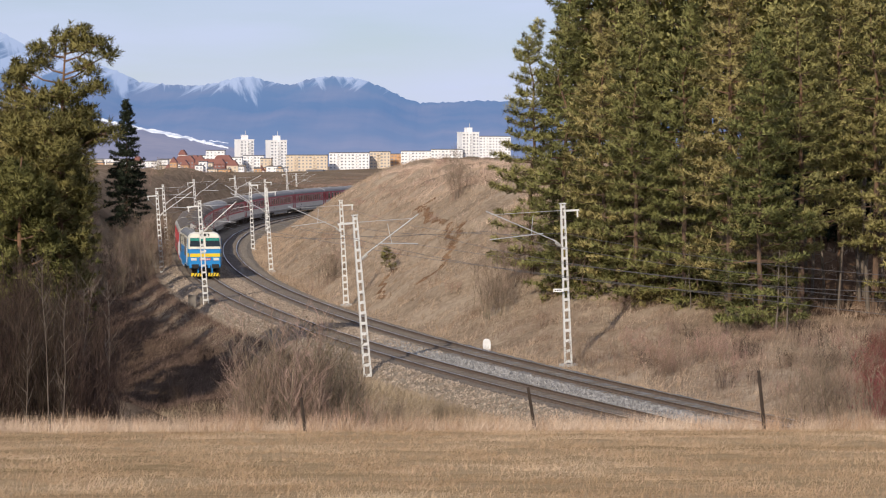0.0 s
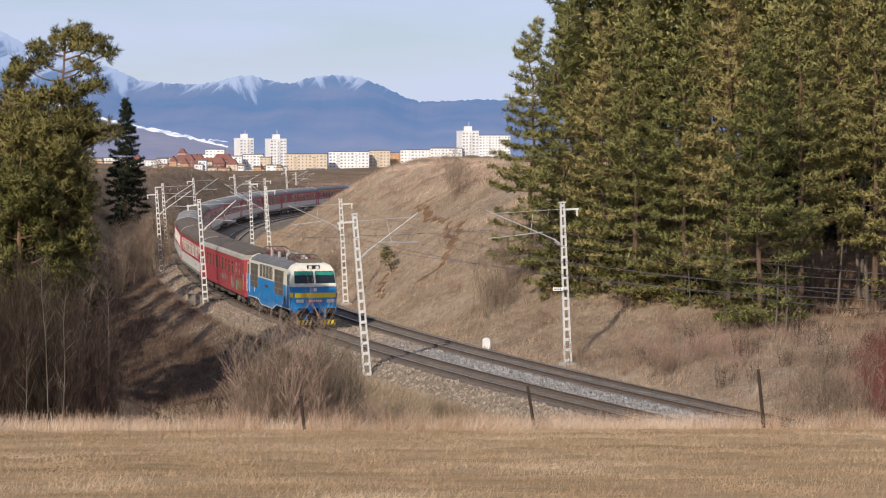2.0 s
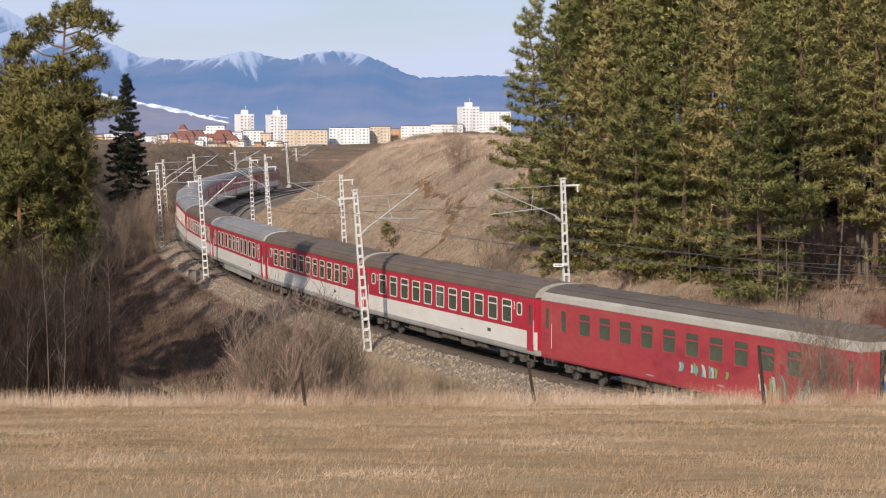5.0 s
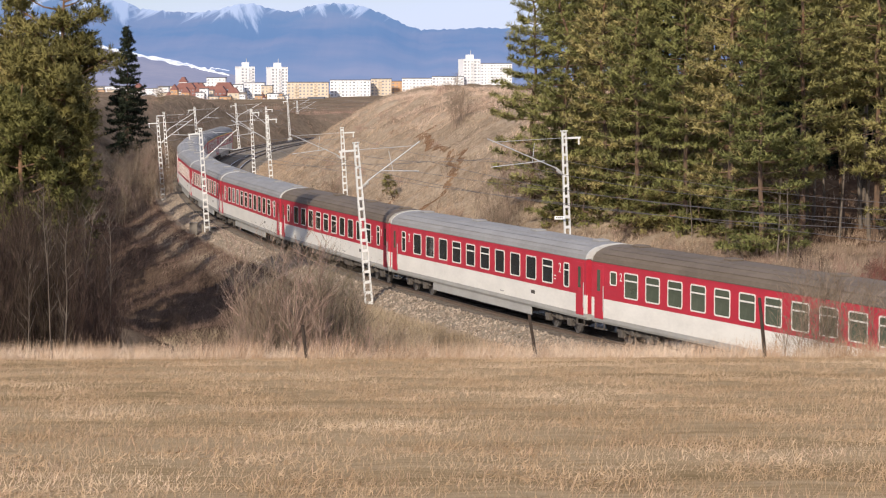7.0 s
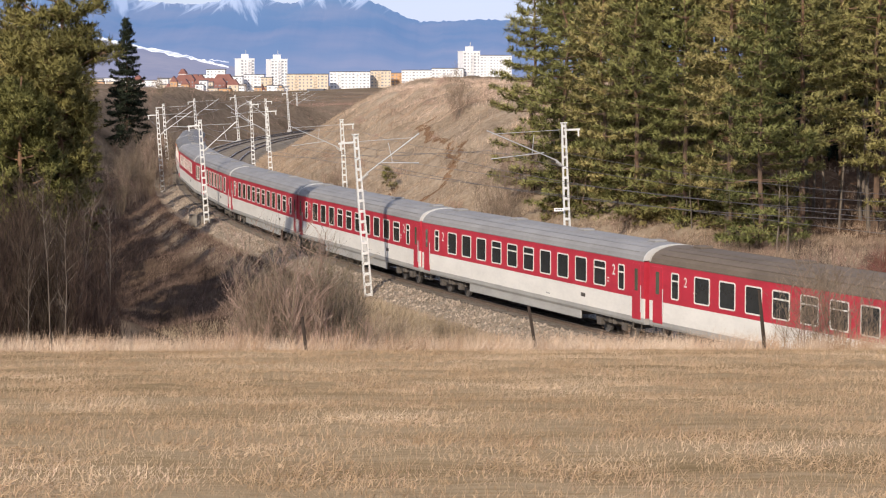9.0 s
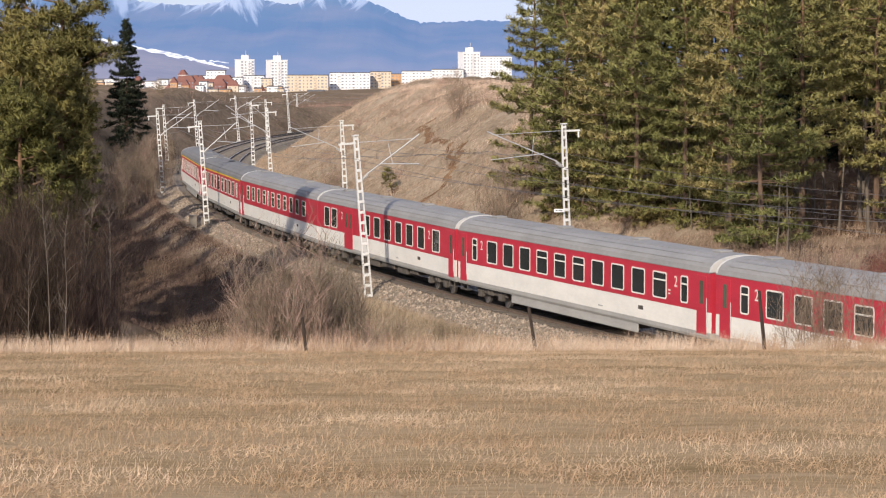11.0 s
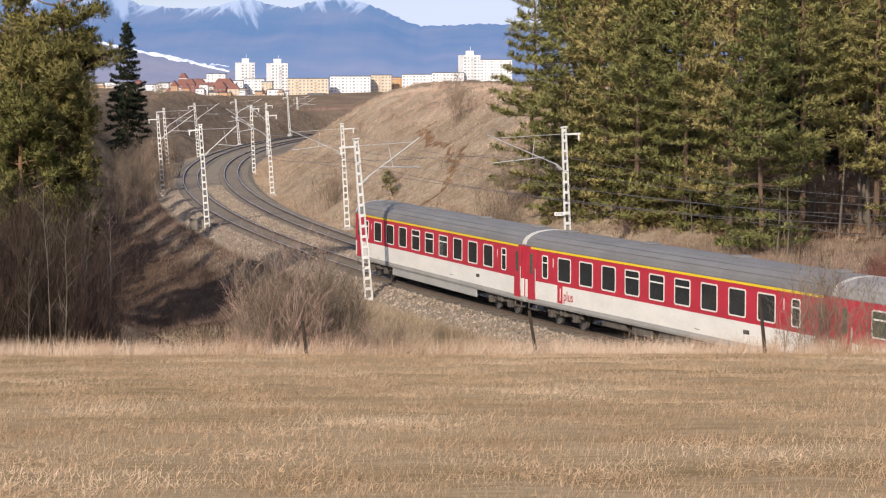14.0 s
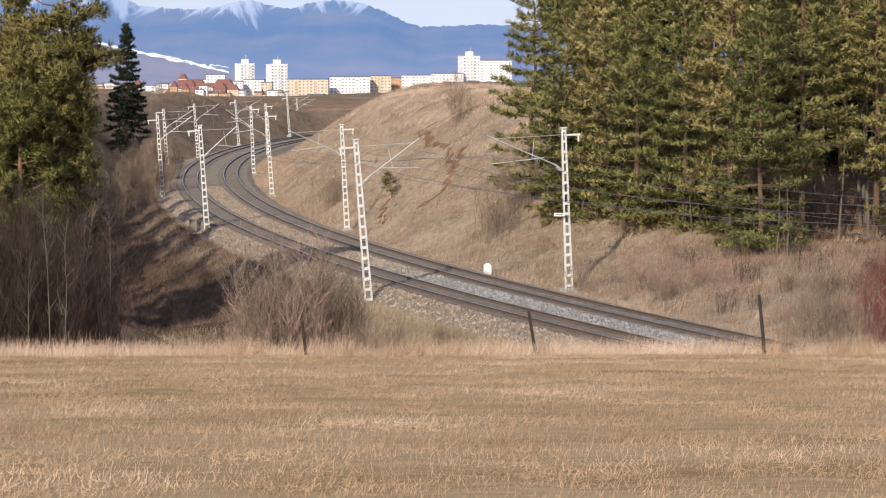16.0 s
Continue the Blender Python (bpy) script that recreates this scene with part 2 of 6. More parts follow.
def prism(outline, axis, a, b):
    """A closed outline of (u, v) pushed from a to b along an axis: 'x' (u=y, v=z), 'y' (u=x, v=z) or 'z' (u=x, v=y)."""
    bm = bmesh.new()
    put = {"x": lambda u, v, w: (w, u, v), "y": lambda u, v, w: (u, w, v), "z": lambda u, v, w: (u, v, w)}[axis]
    lo = [bm.verts.new(put(u, v, a)) for u, v in outline]
    hi = [bm.verts.new(put(u, v, b)) for u, v in outline]
    k = len(outline)
    bm.faces.new(lo)
    bm.faces.new(hi[::-1])
    for i in range(k):
        bm.faces.new((lo[i], lo[(i + 1) % k], hi[(i + 1) % k], hi[i]))
    return bm


def merge(*bms):
    out = bms[0]
    for b in bms[1:]:
        me = bpy.data.meshes.new("joined")
        b.to_mesh(me)
        out.from_mesh(me)
        b.free()
        bpy.data.meshes.remove(me)
    return out


# ---------------------------------------------------------------- the line of the railway, seen from above
def line_x(y):
    """The near track's centre east of the camera, for a place y metres ahead of it."""
    u = (y - 245.4) / 147.1
    return LINE[0] * u ** 4 + LINE[1] * u ** 3 + LINE[2] * u ** 2 + LINE[3] * u + LINE[4]


LINE = (1.9914, -1.9042, 14.5296, -16.2857, -26.6807)
TRACK_GAP = 4.4


def build_line():
    ys = np.arange(425.0, 92.0, -1.0)
    pts = [np.array((line_x(y), y)) for y in ys]
    # on past the bend's far end, with the bend's own radius, and straight on past the camera
    far, head = [], pts[0] - pts[1]
    a, p = math.atan2(head[1], head[0]), pts[0].copy()
    for i in range(420):
        a -= 1 / 420.0
        p = p + np.array((math.cos(a), math.sin(a)))
        far.append(p.copy())
    near, head = [], pts[-1] - pts[-2]
    a, p = math.atan2(head[1], head[0]), pts[-1].copy()
    for i in range(520):
        a += 1 / 1500.0 if i < 60 else 0
        p = p + np.array((math.cos(a), math.sin(a)))
        near.append(p.copy())
    return np.array(far[::-1] + pts + near)


PATH = build_line()
SEG = np.hypot(*np.diff(PATH, axis=0).T)
ARC = np.concatenate([[0], np.cumsum(SEG)])
S_ZERO = float(np.interp(-206.0, -PATH[:, 1][np.argmax(PATH[:, 1]):], ARC[np.argmax(PATH[:, 1]):]))   # the arc at 206 m ahead


def on_line(s, offset=0.0):
    """Place and heading at arc s; offset to the far side of the line."""
    x, y = np.interp(s, ARC, PATH[:, 0]), np.interp(s, ARC, PATH[:, 1])
    x1, y1 = np.interp(s + 1.5, ARC, PATH[:, 0]), np.interp(s + 1.5, ARC, PATH[:, 1])
    x0, y0 = np.interp(s - 1.5, ARC, PATH[:, 0]), np.interp(s - 1.5, ARC, PATH[:, 1])
    a = math.atan2(y1 - y0, x1 - x0)
    return x - math.sin(a) * offset, y + math.cos(a) * offset, a


def line_distance(x, y):
    """Signed distance from the near track (plus: the side the camera stands on) and the arc, for arrays of places."""
    sub = PATH[::3]
    arc = ARC[::3]
    d2 = np.full(x.shape, 1e18)
    k = np.zeros(x.shape, int)
    for i in range(len(sub)):
        e = (x - sub[i, 0]) ** 2 + (y - sub[i, 1]) ** 2
        better = e < d2
        d2[better], k[better] = e[better], i
    t = np.gradient(sub, axis=0)
    t /= np.hypot(*t.T)[:, None]
    side = (x - sub[k, 0]) * t[k, 1] - (y - sub[k, 1]) * t[k, 0]
    return np.where(side > 0, 1.0, -1.0) * np.sqrt(d2), arc[k]


# ---------------------------------------------------------------- the lie of the land
def ease(a, b, v):
    t = np.clip((v - a) / (b - a), 0, 1)
    return t * t * (3 - 2 * t)


def soft_min(a, b, k=1.0):
    h = np.clip(0.5 + 0.5 * (b - a) / k, 0, 1)
    return b * (1 - h) + a * h - k * h * (1 - h)


def waves(x, y, size, seed):
    """Cheap smooth unevenness between about -1 and 1."""
    r = np.random.RandomState(seed)
    v = 0
    for i in range(5):
        a, k = r.uniform(0, 6.28), 6.28 / (size * r.uniform(0.6, 1.6))
        v = v + np.sin((x * math.cos(a) + y * math.sin(a)) * k + r.uniform(0, 6.28))
    return v / 3.0


def arc_at(y):
    return float(np.interp(-y, -PATH[:, 1][np.argmax(PATH[:, 1]):], ARC[np.argmax(PATH[:, 1]):]))


def land(x, y):
    x, y = np.asarray(x, float), np.asarray(y, float)
    q, s = line_distance(x, y)
    # the far side of the line: ditch, cutting slope and the hill's back
    p = -q - TRACK_GAP
    high = 9.3 - 7.7 * ease(arc_at(158), arc_at(122), s) + 0.35 * waves(x, y, 30, 3)
    slope = 0.62 - 0.36 * ease(arc_at(160), arc_at(125), s)
    back = -0.75 + np.clip(p - 4.2, 0, None) * slope
    back = soft_min(back, high - 0.012 * np.clip(p - 25, 0, 60), 3.0)
    back = back + (0.35 * waves(x, y, 9, 5) + 0.16 * waves(x, y, 3.2, 6)) * ease(4, 9, p) * ease(100, 160, y)
    # the camera's side: bank, gully, and the meadow on which the camera stands
    field = 9.6 - 0.087 * y + 0.0035 * x
    drop = 5.25 - 0.19 * (y - 50.5)
    bank = -0.95 + np.clip(q - 4.0, 0, None) * 0.56
    meadow = soft_min(soft_min(field, drop, 0.8), bank, 0.6)
    gully = -0.9 - np.clip(q - 3.6, 0, 9.0) * 0.30
    gully = gully + np.clip(q - 11, 0, 12) * 0.32 + (0.45 * waves(x, y, 7, 8) + 0.6 * waves(x, y, 14, 9)) * ease(3.8, 9, q)
    gully = gully + 7.0 * ease(8, 26, q) * ease(225, 300, y)
    gully = gully + 0.03 * np.clip(q - 25, 0, 150) * ease(230, 420, y)
    mixed = ease(92, 112, y)
    front = (1 - mixed) * np.maximum(meadow, -3.5) + mixed * gully
    z = np.where(q > 0, front, back)
    bed = ease(6.0, 3.6, np.where(q > 0, q, p))
    inside = (q <= 3.6) & (p <= 3.6)
    z = np.where(inside, -0.75, z * (1 - bed) + -0.75 * bed)
    # far away it is a plain that falls gently towards the town
    ridge = 3.6 * ease(470, 620, y) - 17.5 * ease(640, 1900, y)
    far = ease(430, 560, y)
    z = z * (1 - far) + (ridge + 1.5 * waves(x, y, 160, 11)) * far
    wide = ease(150, 400, np.abs(x))
    z = z * (1 - wide * (1 - far)) + 2.0 * wide * (1 - far)
    return z


def land_at(x, y):
    return float(land(np.array([x]), np.array([y]))[0])


def spread(lo, hi, step, grow, limit):
    """Even steps between lo and hi, widening beyond both."""
    mid = list(np.arange(lo, hi, step))
    d, v = step, mid[-1]
    up = []
    while v < limit[1]:
        d *= grow
        v += d
        up.append(v)
    d, v = step, lo
    down = []
    while v > limit[0]:
        d *= grow
        v -= d
        down.append(v)
    return np.array(down[::-1] + mid + up)


def build_ground():
    xs = spread(-46, 44, 0.75, 1.14, (-4800, 4800))
    ys = spread(8, 262, 0.75, 1.045, (-400, 4900))
    gx, gy = np.meshgrid(xs, ys)
    gz = land(gx.ravel(), gy.ravel())
    n, k = len(xs), len(ys)
    near = (gy.ravel() < 58) & (gy.ravel() > 10)
    gz = gz + np.where(near, 0.03 * waves(gx.ravel(), gy.ravel(), 2.5, 21), 0)
    i = (np.arange(k - 1)[:, None] * n + np.arange(n - 1)).ravel()
    faces = np.stack([i, i + 1, i + n + 1, i + n], 1)
    me = bpy.data.meshes.new("ground")
    me.from_pydata(np.stack([gx.ravel(), gy.ravel(), gz], 1).tolist(), [], faces.tolist())
    me.materials.append(M["land"])
    vx, vy = gx.ravel(), gy.ravel()
    q, s = line_distance(vx, vy)
    wob = waves(vx, vy, 6, 31)
    meadow = 1 - ease(51, 56, vy + 1.5 * wob)
    scrub = np.maximum(ease(340, 380, vy + 12 * wob), ease(7, 11, q + 1.5 * wob) * ease(98, 116, vy + 4 * wob))
    litter = ease(19, 28, -q + 3 * wob) * ease(arc_at(172), arc_at(150), s) * ease(88, 96, vy)
    soil_and_shade = ease(4.6, 7.0, q + 0.8 * wob) * ease(100, 118, vy + 5 * wob) * (1 - ease(270, 320, vy))
    attr = me.color_attributes.new("cover", "FLOAT_COLOR", "POINT")
    attr.data.foreach_set("color", np.stack([meadow, scrub, litter, soil_and_shade], 1).astype(np.float32).ravel())
    me.shade_smooth()
    return tagged(new("ground", me), "rolling ground of mown dry meadow and brown winter grass", "ground", kind="structure")


build_ground()


# ---------------------------------------------------------------- the railway's bed and rails
def sweep(name, outline, offset, s0, s1, step, material, parent=None, label="", jitter=0.0, seed=1):
    """An open cross-section of (sideways, height) drawn along the line."""
    r = np.random.RandomState(seed)
    verts, faces, k = [], [], len(outline)
    ss = np.arange(s0, s1, step)
    for i, s in enumerate(ss):
        x, y, a = on_line(s, offset)
        for u, z in outline:
            verts.append((x - math.sin(a) * u, y + math.cos(a) * u, z + (r.uniform(-1, 1) * jitter if jitter else 0)))
        if i:
            for j in range(k - 1):
                b = i * k + j
                faces.append((b - k, b - k + 1, b + 1, b))
    return mesh_object(name, verts, faces, material, parent, label, smooth=jitter == 0)


S_FAR, S_NEAR = arc_at(425) - 150, arc_at(60)
bed_u = [-4.9, -3.6, -2.6, -1.9] + list(np.arange(-1.5, 6.1, 0.5)) + [6.3, 6.9, 7.6, 8.3]
bed_z = [-1.75, -1.05, -0.5, -0.22] + [-0.19] * len(np.arange(-1.5, 6.1, 0.5)) + [-0.24, -0.58, -0.86, -1.3]
ballast_bed = tagged(sweep("ballast_bed", list(zip(bed_u, bed_z)), 0.0, S_FAR, S_NEAR, 0.45, M["ballast"], jitter=0.035),
                     "pale crushed-stone ballast bed under both tracks", "railway bed", kind="structure")
bed_mesh = ballast_bed.data
bed_mesh.materials.append(M["ballast_oily"])
bed_mesh.materials.append(M["ballast_grey"])
strips = len(bed_u) - 1
for f_ in bed_mesh.polygons:
    j_, s_ = f_.index % strips, S_FAR + 0.45 * (f_.index // strips)
    u_ = (bed_u[j_] + bed_u[j_ + 1]) / 2
    if abs(u_) < 1.3 or abs(u_ - TRACK_GAP) < 1.2 and s_ < arc_at(150):
        f_.material_index = 1
    elif u_ > 1.3 and s_ > arc_at(132) + 5 * math.sin(s_ * 0.7 + u_):
        f_.material_index = 2
RAIL = [(-0.07, -0.17), (-0.07, -0.15), (-0.012, -0.12), (-0.012, -0.04), (-0.036, -0.03), (-0.036, 0.0)]
RAIL = RAIL + [(-u, z) for u, z in RAIL[::-1]]


def build_track(offset, label):
    root = empty("railway_track", pose(0, 0, 0), label, "railway track", "tracks", "structure")
    for side in (-0.7525, 0.7525):
        rail = sweep("rail", [(u + side, z) for u, z in RAIL], offset, S_FAR, S_NEAR, 2.0, M["rail_rust"], root, "rust-brown steel rail")
        sweep("running_surface", [(side - 0.034, 0.003), (side + 0.034, 0.003)], offset, S_FAR, S_NEAR, 2.0, M["rail_head"], rail, "bright worn rail head")
    verts, faces = [], []
    for s in np.arange(S_FAR, S_NEAR, 0.62):
        x, y, a = on_line(s, offset)
        c, n = np.array((math.cos(a), math.sin(a))), np.array((-math.sin(a), math.cos(a)))
        b = len(verts)
        for z, w in ((-0.3, 0.14), (-0.165, 0.11)):
            for u, v in ((-1, -1), (1, -1), (1, 1), (-1, 1)):
                e = np.array((x, y)) + n * 1.25 * u + c * w * v
                verts.append((e[0], e[1], z))
        faces += [(b + 4, b + 5, b + 6, b + 7)] + [(b + i, b + (i + 1) % 4, b + 4 + (i + 1) % 4, b + 4 + i) for i in range(4)]
    tagged(mesh_object("sleepers", verts, faces, M["sleeper"], root, "dark sleepers half sunk in stone"), kind="stuff")


build_track(0.0, "curved railway track on dark sleepers")
build_track(TRACK_GAP, "second curved railway track beside the hill")


def loose_stones():
    """Single stones lying on the bed's shoulder and between the tracks."""
    rng = np.random.RandomState(9)
    n = 42000
    arc = arc_at(235) + (arc_at(78) - arc_at(235)) * rng.uniform(0, 1, n) ** 0.8
    side = np.where(rng.uniform(0, 1, n) < 0.55, rng.uniform(-4.8, -1.5, n), rng.uniform(1.3, 3.1, n))
    z = np.interp(side, bed_u, bed_z)
    V = []
    xy = np.array([on_line(a, b)[:2] for a, b in zip(arc, side)])
    c = np.column_stack([xy, z + 0.015])
    size = rng.uniform(0.035, 0.10, (n, 1))
    base = np.array([(1, 0, -0.3), (-0.5, 0.87, -0.3), (-0.5, -0.87, -0.3), (0, 0, 0.8)])
    turn = rng.uniform(0, 6.28, n)
    pts = []
    for b in base:
        j = b + rng.normal(0, 0.25, (n, 3))
        pts.append(c + size * np.column_stack([j[:, 0] * np.cos(turn) - j[:, 1] * np.sin(turn), j[:, 0] * np.sin(turn) + j[:, 1] * np.cos(turn), j[:, 2]]))
    verts = np.stack(pts, 1).reshape(-1, 3)
    k = np.arange(n)[:, None] * 4
    faces = np.concatenate([k + np.array((0, 1, 3)), k + np.array((1, 2, 3)), k + np.array((2, 0, 3))])
    me = bpy.data.meshes.new("loose_stones")
    me.from_pydata(verts.tolist(), [], faces.tolist())
    me.materials.append(M["stone"])
    me.materials.append(M["stone_grey"])
    grey = ((side > 0) & (arc > arc_at(134) + rng.uniform(-8, 8, n))).astype(np.int32)
    me.polygons.foreach_set("material_index", np.tile(grey, 3))
    tagged(new("loose_stones", me), "pale crushed stones lying along the track bed", "ballast", kind="stuff")


loose_stones()


# ---------------------------------------------------------------- the train
def paint(name, colour, dirt=0.75, rough=0.45):
    return surface(name, [tuple(c * dirt for c in colour), colour], 0.8, rough, 0.04, 6, fine=7, spec=0.4, stretch=(0.6, 1, 1.6), contrast=(0.25, 0.6))


M["red"] = paint("coach_red_paint", (0.46, 0.03, 0.05))
M["old_red"] = surface("faded_red_paint", [(0.22, 0.028, 0.036), (0.34, 0.045, 0.055), (0.38, 0.06, 0.062), (0.36, 0.10, 0.075)], 0.45, 0.65, 0.05, 6, fine=7, spec=0.3, stretch=(0.6, 1, 1.4))
M["white"] = paint("coach_white_paint", (0.74, 0.71, 0.64), 0.82)
M["sole_grey"] = paint("sole_bar_grey", (0.36, 0.35, 0.32), 0.7, 0.7)
M["roof_grey"] = paint("roof_grey_paint", (0.27, 0.26, 0.245), 0.72, 0.7)
M["roof_blue"] = paint("roof_blue_grey_paint", (0.185, 0.178, 0.168), 0.72, 0.75)
M["roof_brown"] = paint("sooty_brown_roof", (0.145, 0.112, 0.082), 0.65, 0.85)
M["roof_dark"] = paint("sooty_dark_roof", (0.125, 0.10, 0.075), 0.6, 0.85)
M["roof_edge"] = paint("pale_roof_edge", (0.42, 0.39, 0.33), 0.7, 0.7)
M["band_white"] = paint("roof_band_white", (0.72, 0.71, 0.68), 0.85)
M["band_grey"] = paint("roof_band_grey", (0.56, 0.54, 0.50), 0.8, 0.6)
M["roof_loco"] = paint("loco_roof_grey", (0.165, 0.165, 0.165), 0.6, 0.75)
M["roof_loco_brown"] = paint("loco_roof_brown", (0.13, 0.115, 0.085), 0.65, 0.8)
M["frame_white"] = paint("window_frame_pale", (0.72, 0.69, 0.62), 0.85, 0.5)
M["yellow"] = paint("yellow_paint", (0.78, 0.55, 0.03), 0.85)
M["blue"] = paint("loco_blue_paint", (0.02, 0.235, 0.56), 0.85)
M["cream"] = paint("loco_cream_paint", (0.74, 0.70, 0.58), 0.85)
M["grille"] = surface("brown_filter_grille", [(0.085, 0.07, 0.055), (0.15, 0.125, 0.10)], 3, 0.8, 0.5, 40)
M["grille_rail"] = surface("grille_rail_brown", [(0.16, 0.14, 0.115), (0.25, 0.22, 0.18)], 3, 0.7)
M["slat"] = surface("intake_slats", [(0.19, 0.165, 0.125), (0.29, 0.255, 0.20)], 3, 0.7)
M["black"] = surface("black_rubber", [(0.012, 0.012, 0.012), (0.03, 0.03, 0.03)], 4, 0.7)
M["under"] = surface("brake_dust_steel", [(0.048, 0.041, 0.035), (0.145, 0.126, 0.106)], 2.5, 0.85, 0.3, 20)
M["tread"] = surface("wheel_steel", [(0.12, 0.11, 0.10), (0.26, 0.24, 0.22)], 4, 0.6, metal=0.6)
M["pan_red"] = paint("pantograph_red", (0.19, 0.03, 0.028), 0.6)
M["plate_red"] = paint("plate_red", (0.50, 0.06, 0.05), 0.8)
M["porcelain"] = surface("porcelain", [(0.34, 0.32, 0.28), (0.52, 0.50, 0.46)], 6, 0.35)
M["lamp_glass"] = surface("lamp_glass", [(0.55, 0.55, 0.52), (0.75, 0.75, 0.72)], 8, 0.15, spec=0.6)


def glass(name, tint, rough=0.08):
    m = surface(name, [tint, tuple(c * 1.7 for c in tint)], 1.2, rough, spec=0.42)
    return m


M["pane"] = glass("dark_train_glass", (0.022, 0.024, 0.024))
M["pane_green"] = glass("greenish_train_glass", (0.06, 0.07, 0.05))
M["windshield"] = glass("windshield_glass", (0.012, 0.018, 0.022), 0.04)
M["sunshade"] = glass("green_sun_band", (0.02, 0.16, 0.12), 0.1)
M["tag_teal"], M["tag_orange"] = paint("graffiti_teal", (0.16, 0.38, 0.34)), paint("graffiti_orange", (0.45, 0.20, 0.06))
M["tag_green"], M["tag_pale"] = paint("graffiti_green", (0.20, 0.36, 0.12)), paint("graffiti_pale", (0.50, 0.52, 0.46))

GLYPHS = {}


def glyph(text, size):
    """The mesh of a piece of writing, flat on the x-y plane."""
    if (text, size) not in GLYPHS:
        c = bpy.data.curves.new("writing", "FONT")
        c.body, c.size, c.extrude = text, size, 0.004
        o = bpy.data.objects.new("writing", c)
        scene.collection.objects.link(o)
        me = bpy.data.meshes.new_from_object(o.evaluated_get(bpy.context.evaluated_depsgraph_get()))
        bpy.data.objects.remove(o)
        bpy.data.curves.remove(c)
        GLYPHS[text, size] = me
    return GLYPHS[text, size]


def lettering(name, text, size, material, parent, x, z, side, y):
    me = glyph(text, size).copy()
    me.materials.clear()
    me.materials.append(material)
    ob = new(name, me)
    ob.parent = parent
    ob.matrix_basis = pose(x, y * side, z, 90, 0, 0 if side < 0 else 180)
    return ob


def rounded(w, h, r, seg=3):
    pts = []
    for cx, cy, a0 in ((w / 2 - r, h / 2 - r, 0), (-w / 2 + r, h / 2 - r, 90), (-w / 2 + r, -h / 2 + r, 180), (w / 2 - r, -h / 2 + r, 270)):
        for i in range(seg + 1):
            a = radians(a0 + 90 * i / seg)
            pts.append((cx + r * math.cos(a), cy + r * math.sin(a)))
    return pts


WINDOWS = {}


def window_mesh(w, h, kind):
    """Meshes of a window's frame, a ring with depth, and of its pane."""
    if (w, h, kind) not in WINDOWS:
        t = 0.055
        outer, inner = rounded(w, h, 0.10), rounded(w - 2 * t, h - 2 * t, 0.07)
        bm = bmesh.new()
        rings = [[bm.verts.new((u, y, v)) for u, v in o] for o, y in ((outer, 0.02), (outer, -0.016), (inner, -0.016), (inner, 0.012))]
        k = len(outer)
        for a, b in zip(rings, rings[1:]):
            for i in range(k):
                bm.faces.new((a[i], a[(i + 1) % k], b[(i + 1) % k], b[i]))
        if kind == "transom":
            box_into(bm, -w / 2 + t, -0.016, h / 2 - 0.36, w / 2 - t, 0.012, h / 2 - 0.30)
        frame_me = bpy.data.meshes.new("window")
        bmesh.ops.recalc_face_normals(bm, faces=bm.faces)
        bm.to_mesh(frame_me)
        bm.free()
        pane_bm = prism(inner, "y", -0.004, 0.02)
        pane_me = bpy.data.meshes.new("pane")
        pane_bm.to_mesh(pane_bm and pane_me)
        pane_bm.free()
        WINDOWS[w, h, kind] = (frame_me, pane_me)
    return WINDOWS[w, h, kind]


def put_window(parent, x, z, w, h, side, y, kind="plain", frame_mat="frame_white", pane_mat="pane"):
    fm, pm = window_mesh(w, h, kind)
    key = (w, h, kind, frame_mat, pane_mat)
    if key not in WINDOWS:
        a, b = fm.copy(), pm.copy()
        a.materials.append(M[frame_mat])
        b.materials.append(M[pane_mat])
        WINDOWS[key] = (a, b)
    a, b = WINDOWS[key]
    fr = new("window", a)
    fr.parent = parent
    fr.matrix_basis = pose(x, side * y, z, 0, 0, 0 if side < 0 else 180)
    pn = new("pane", b)
    pn.parent = fr


def shell(outline, x0, x1, stations=2):
    """A skin over half an outline of (y, z), mirrored, from x0 to x1, closed at both ends."""
    full = [(-y, z) for y, z in outline] + [(y, z) for y, z in outline[::-1]]
    seen, pts = set(), []
    for q in full:
        if q not in seen:
            seen.add(q)
            pts.append(q)
    return prism(pts, "x", x0, x1)


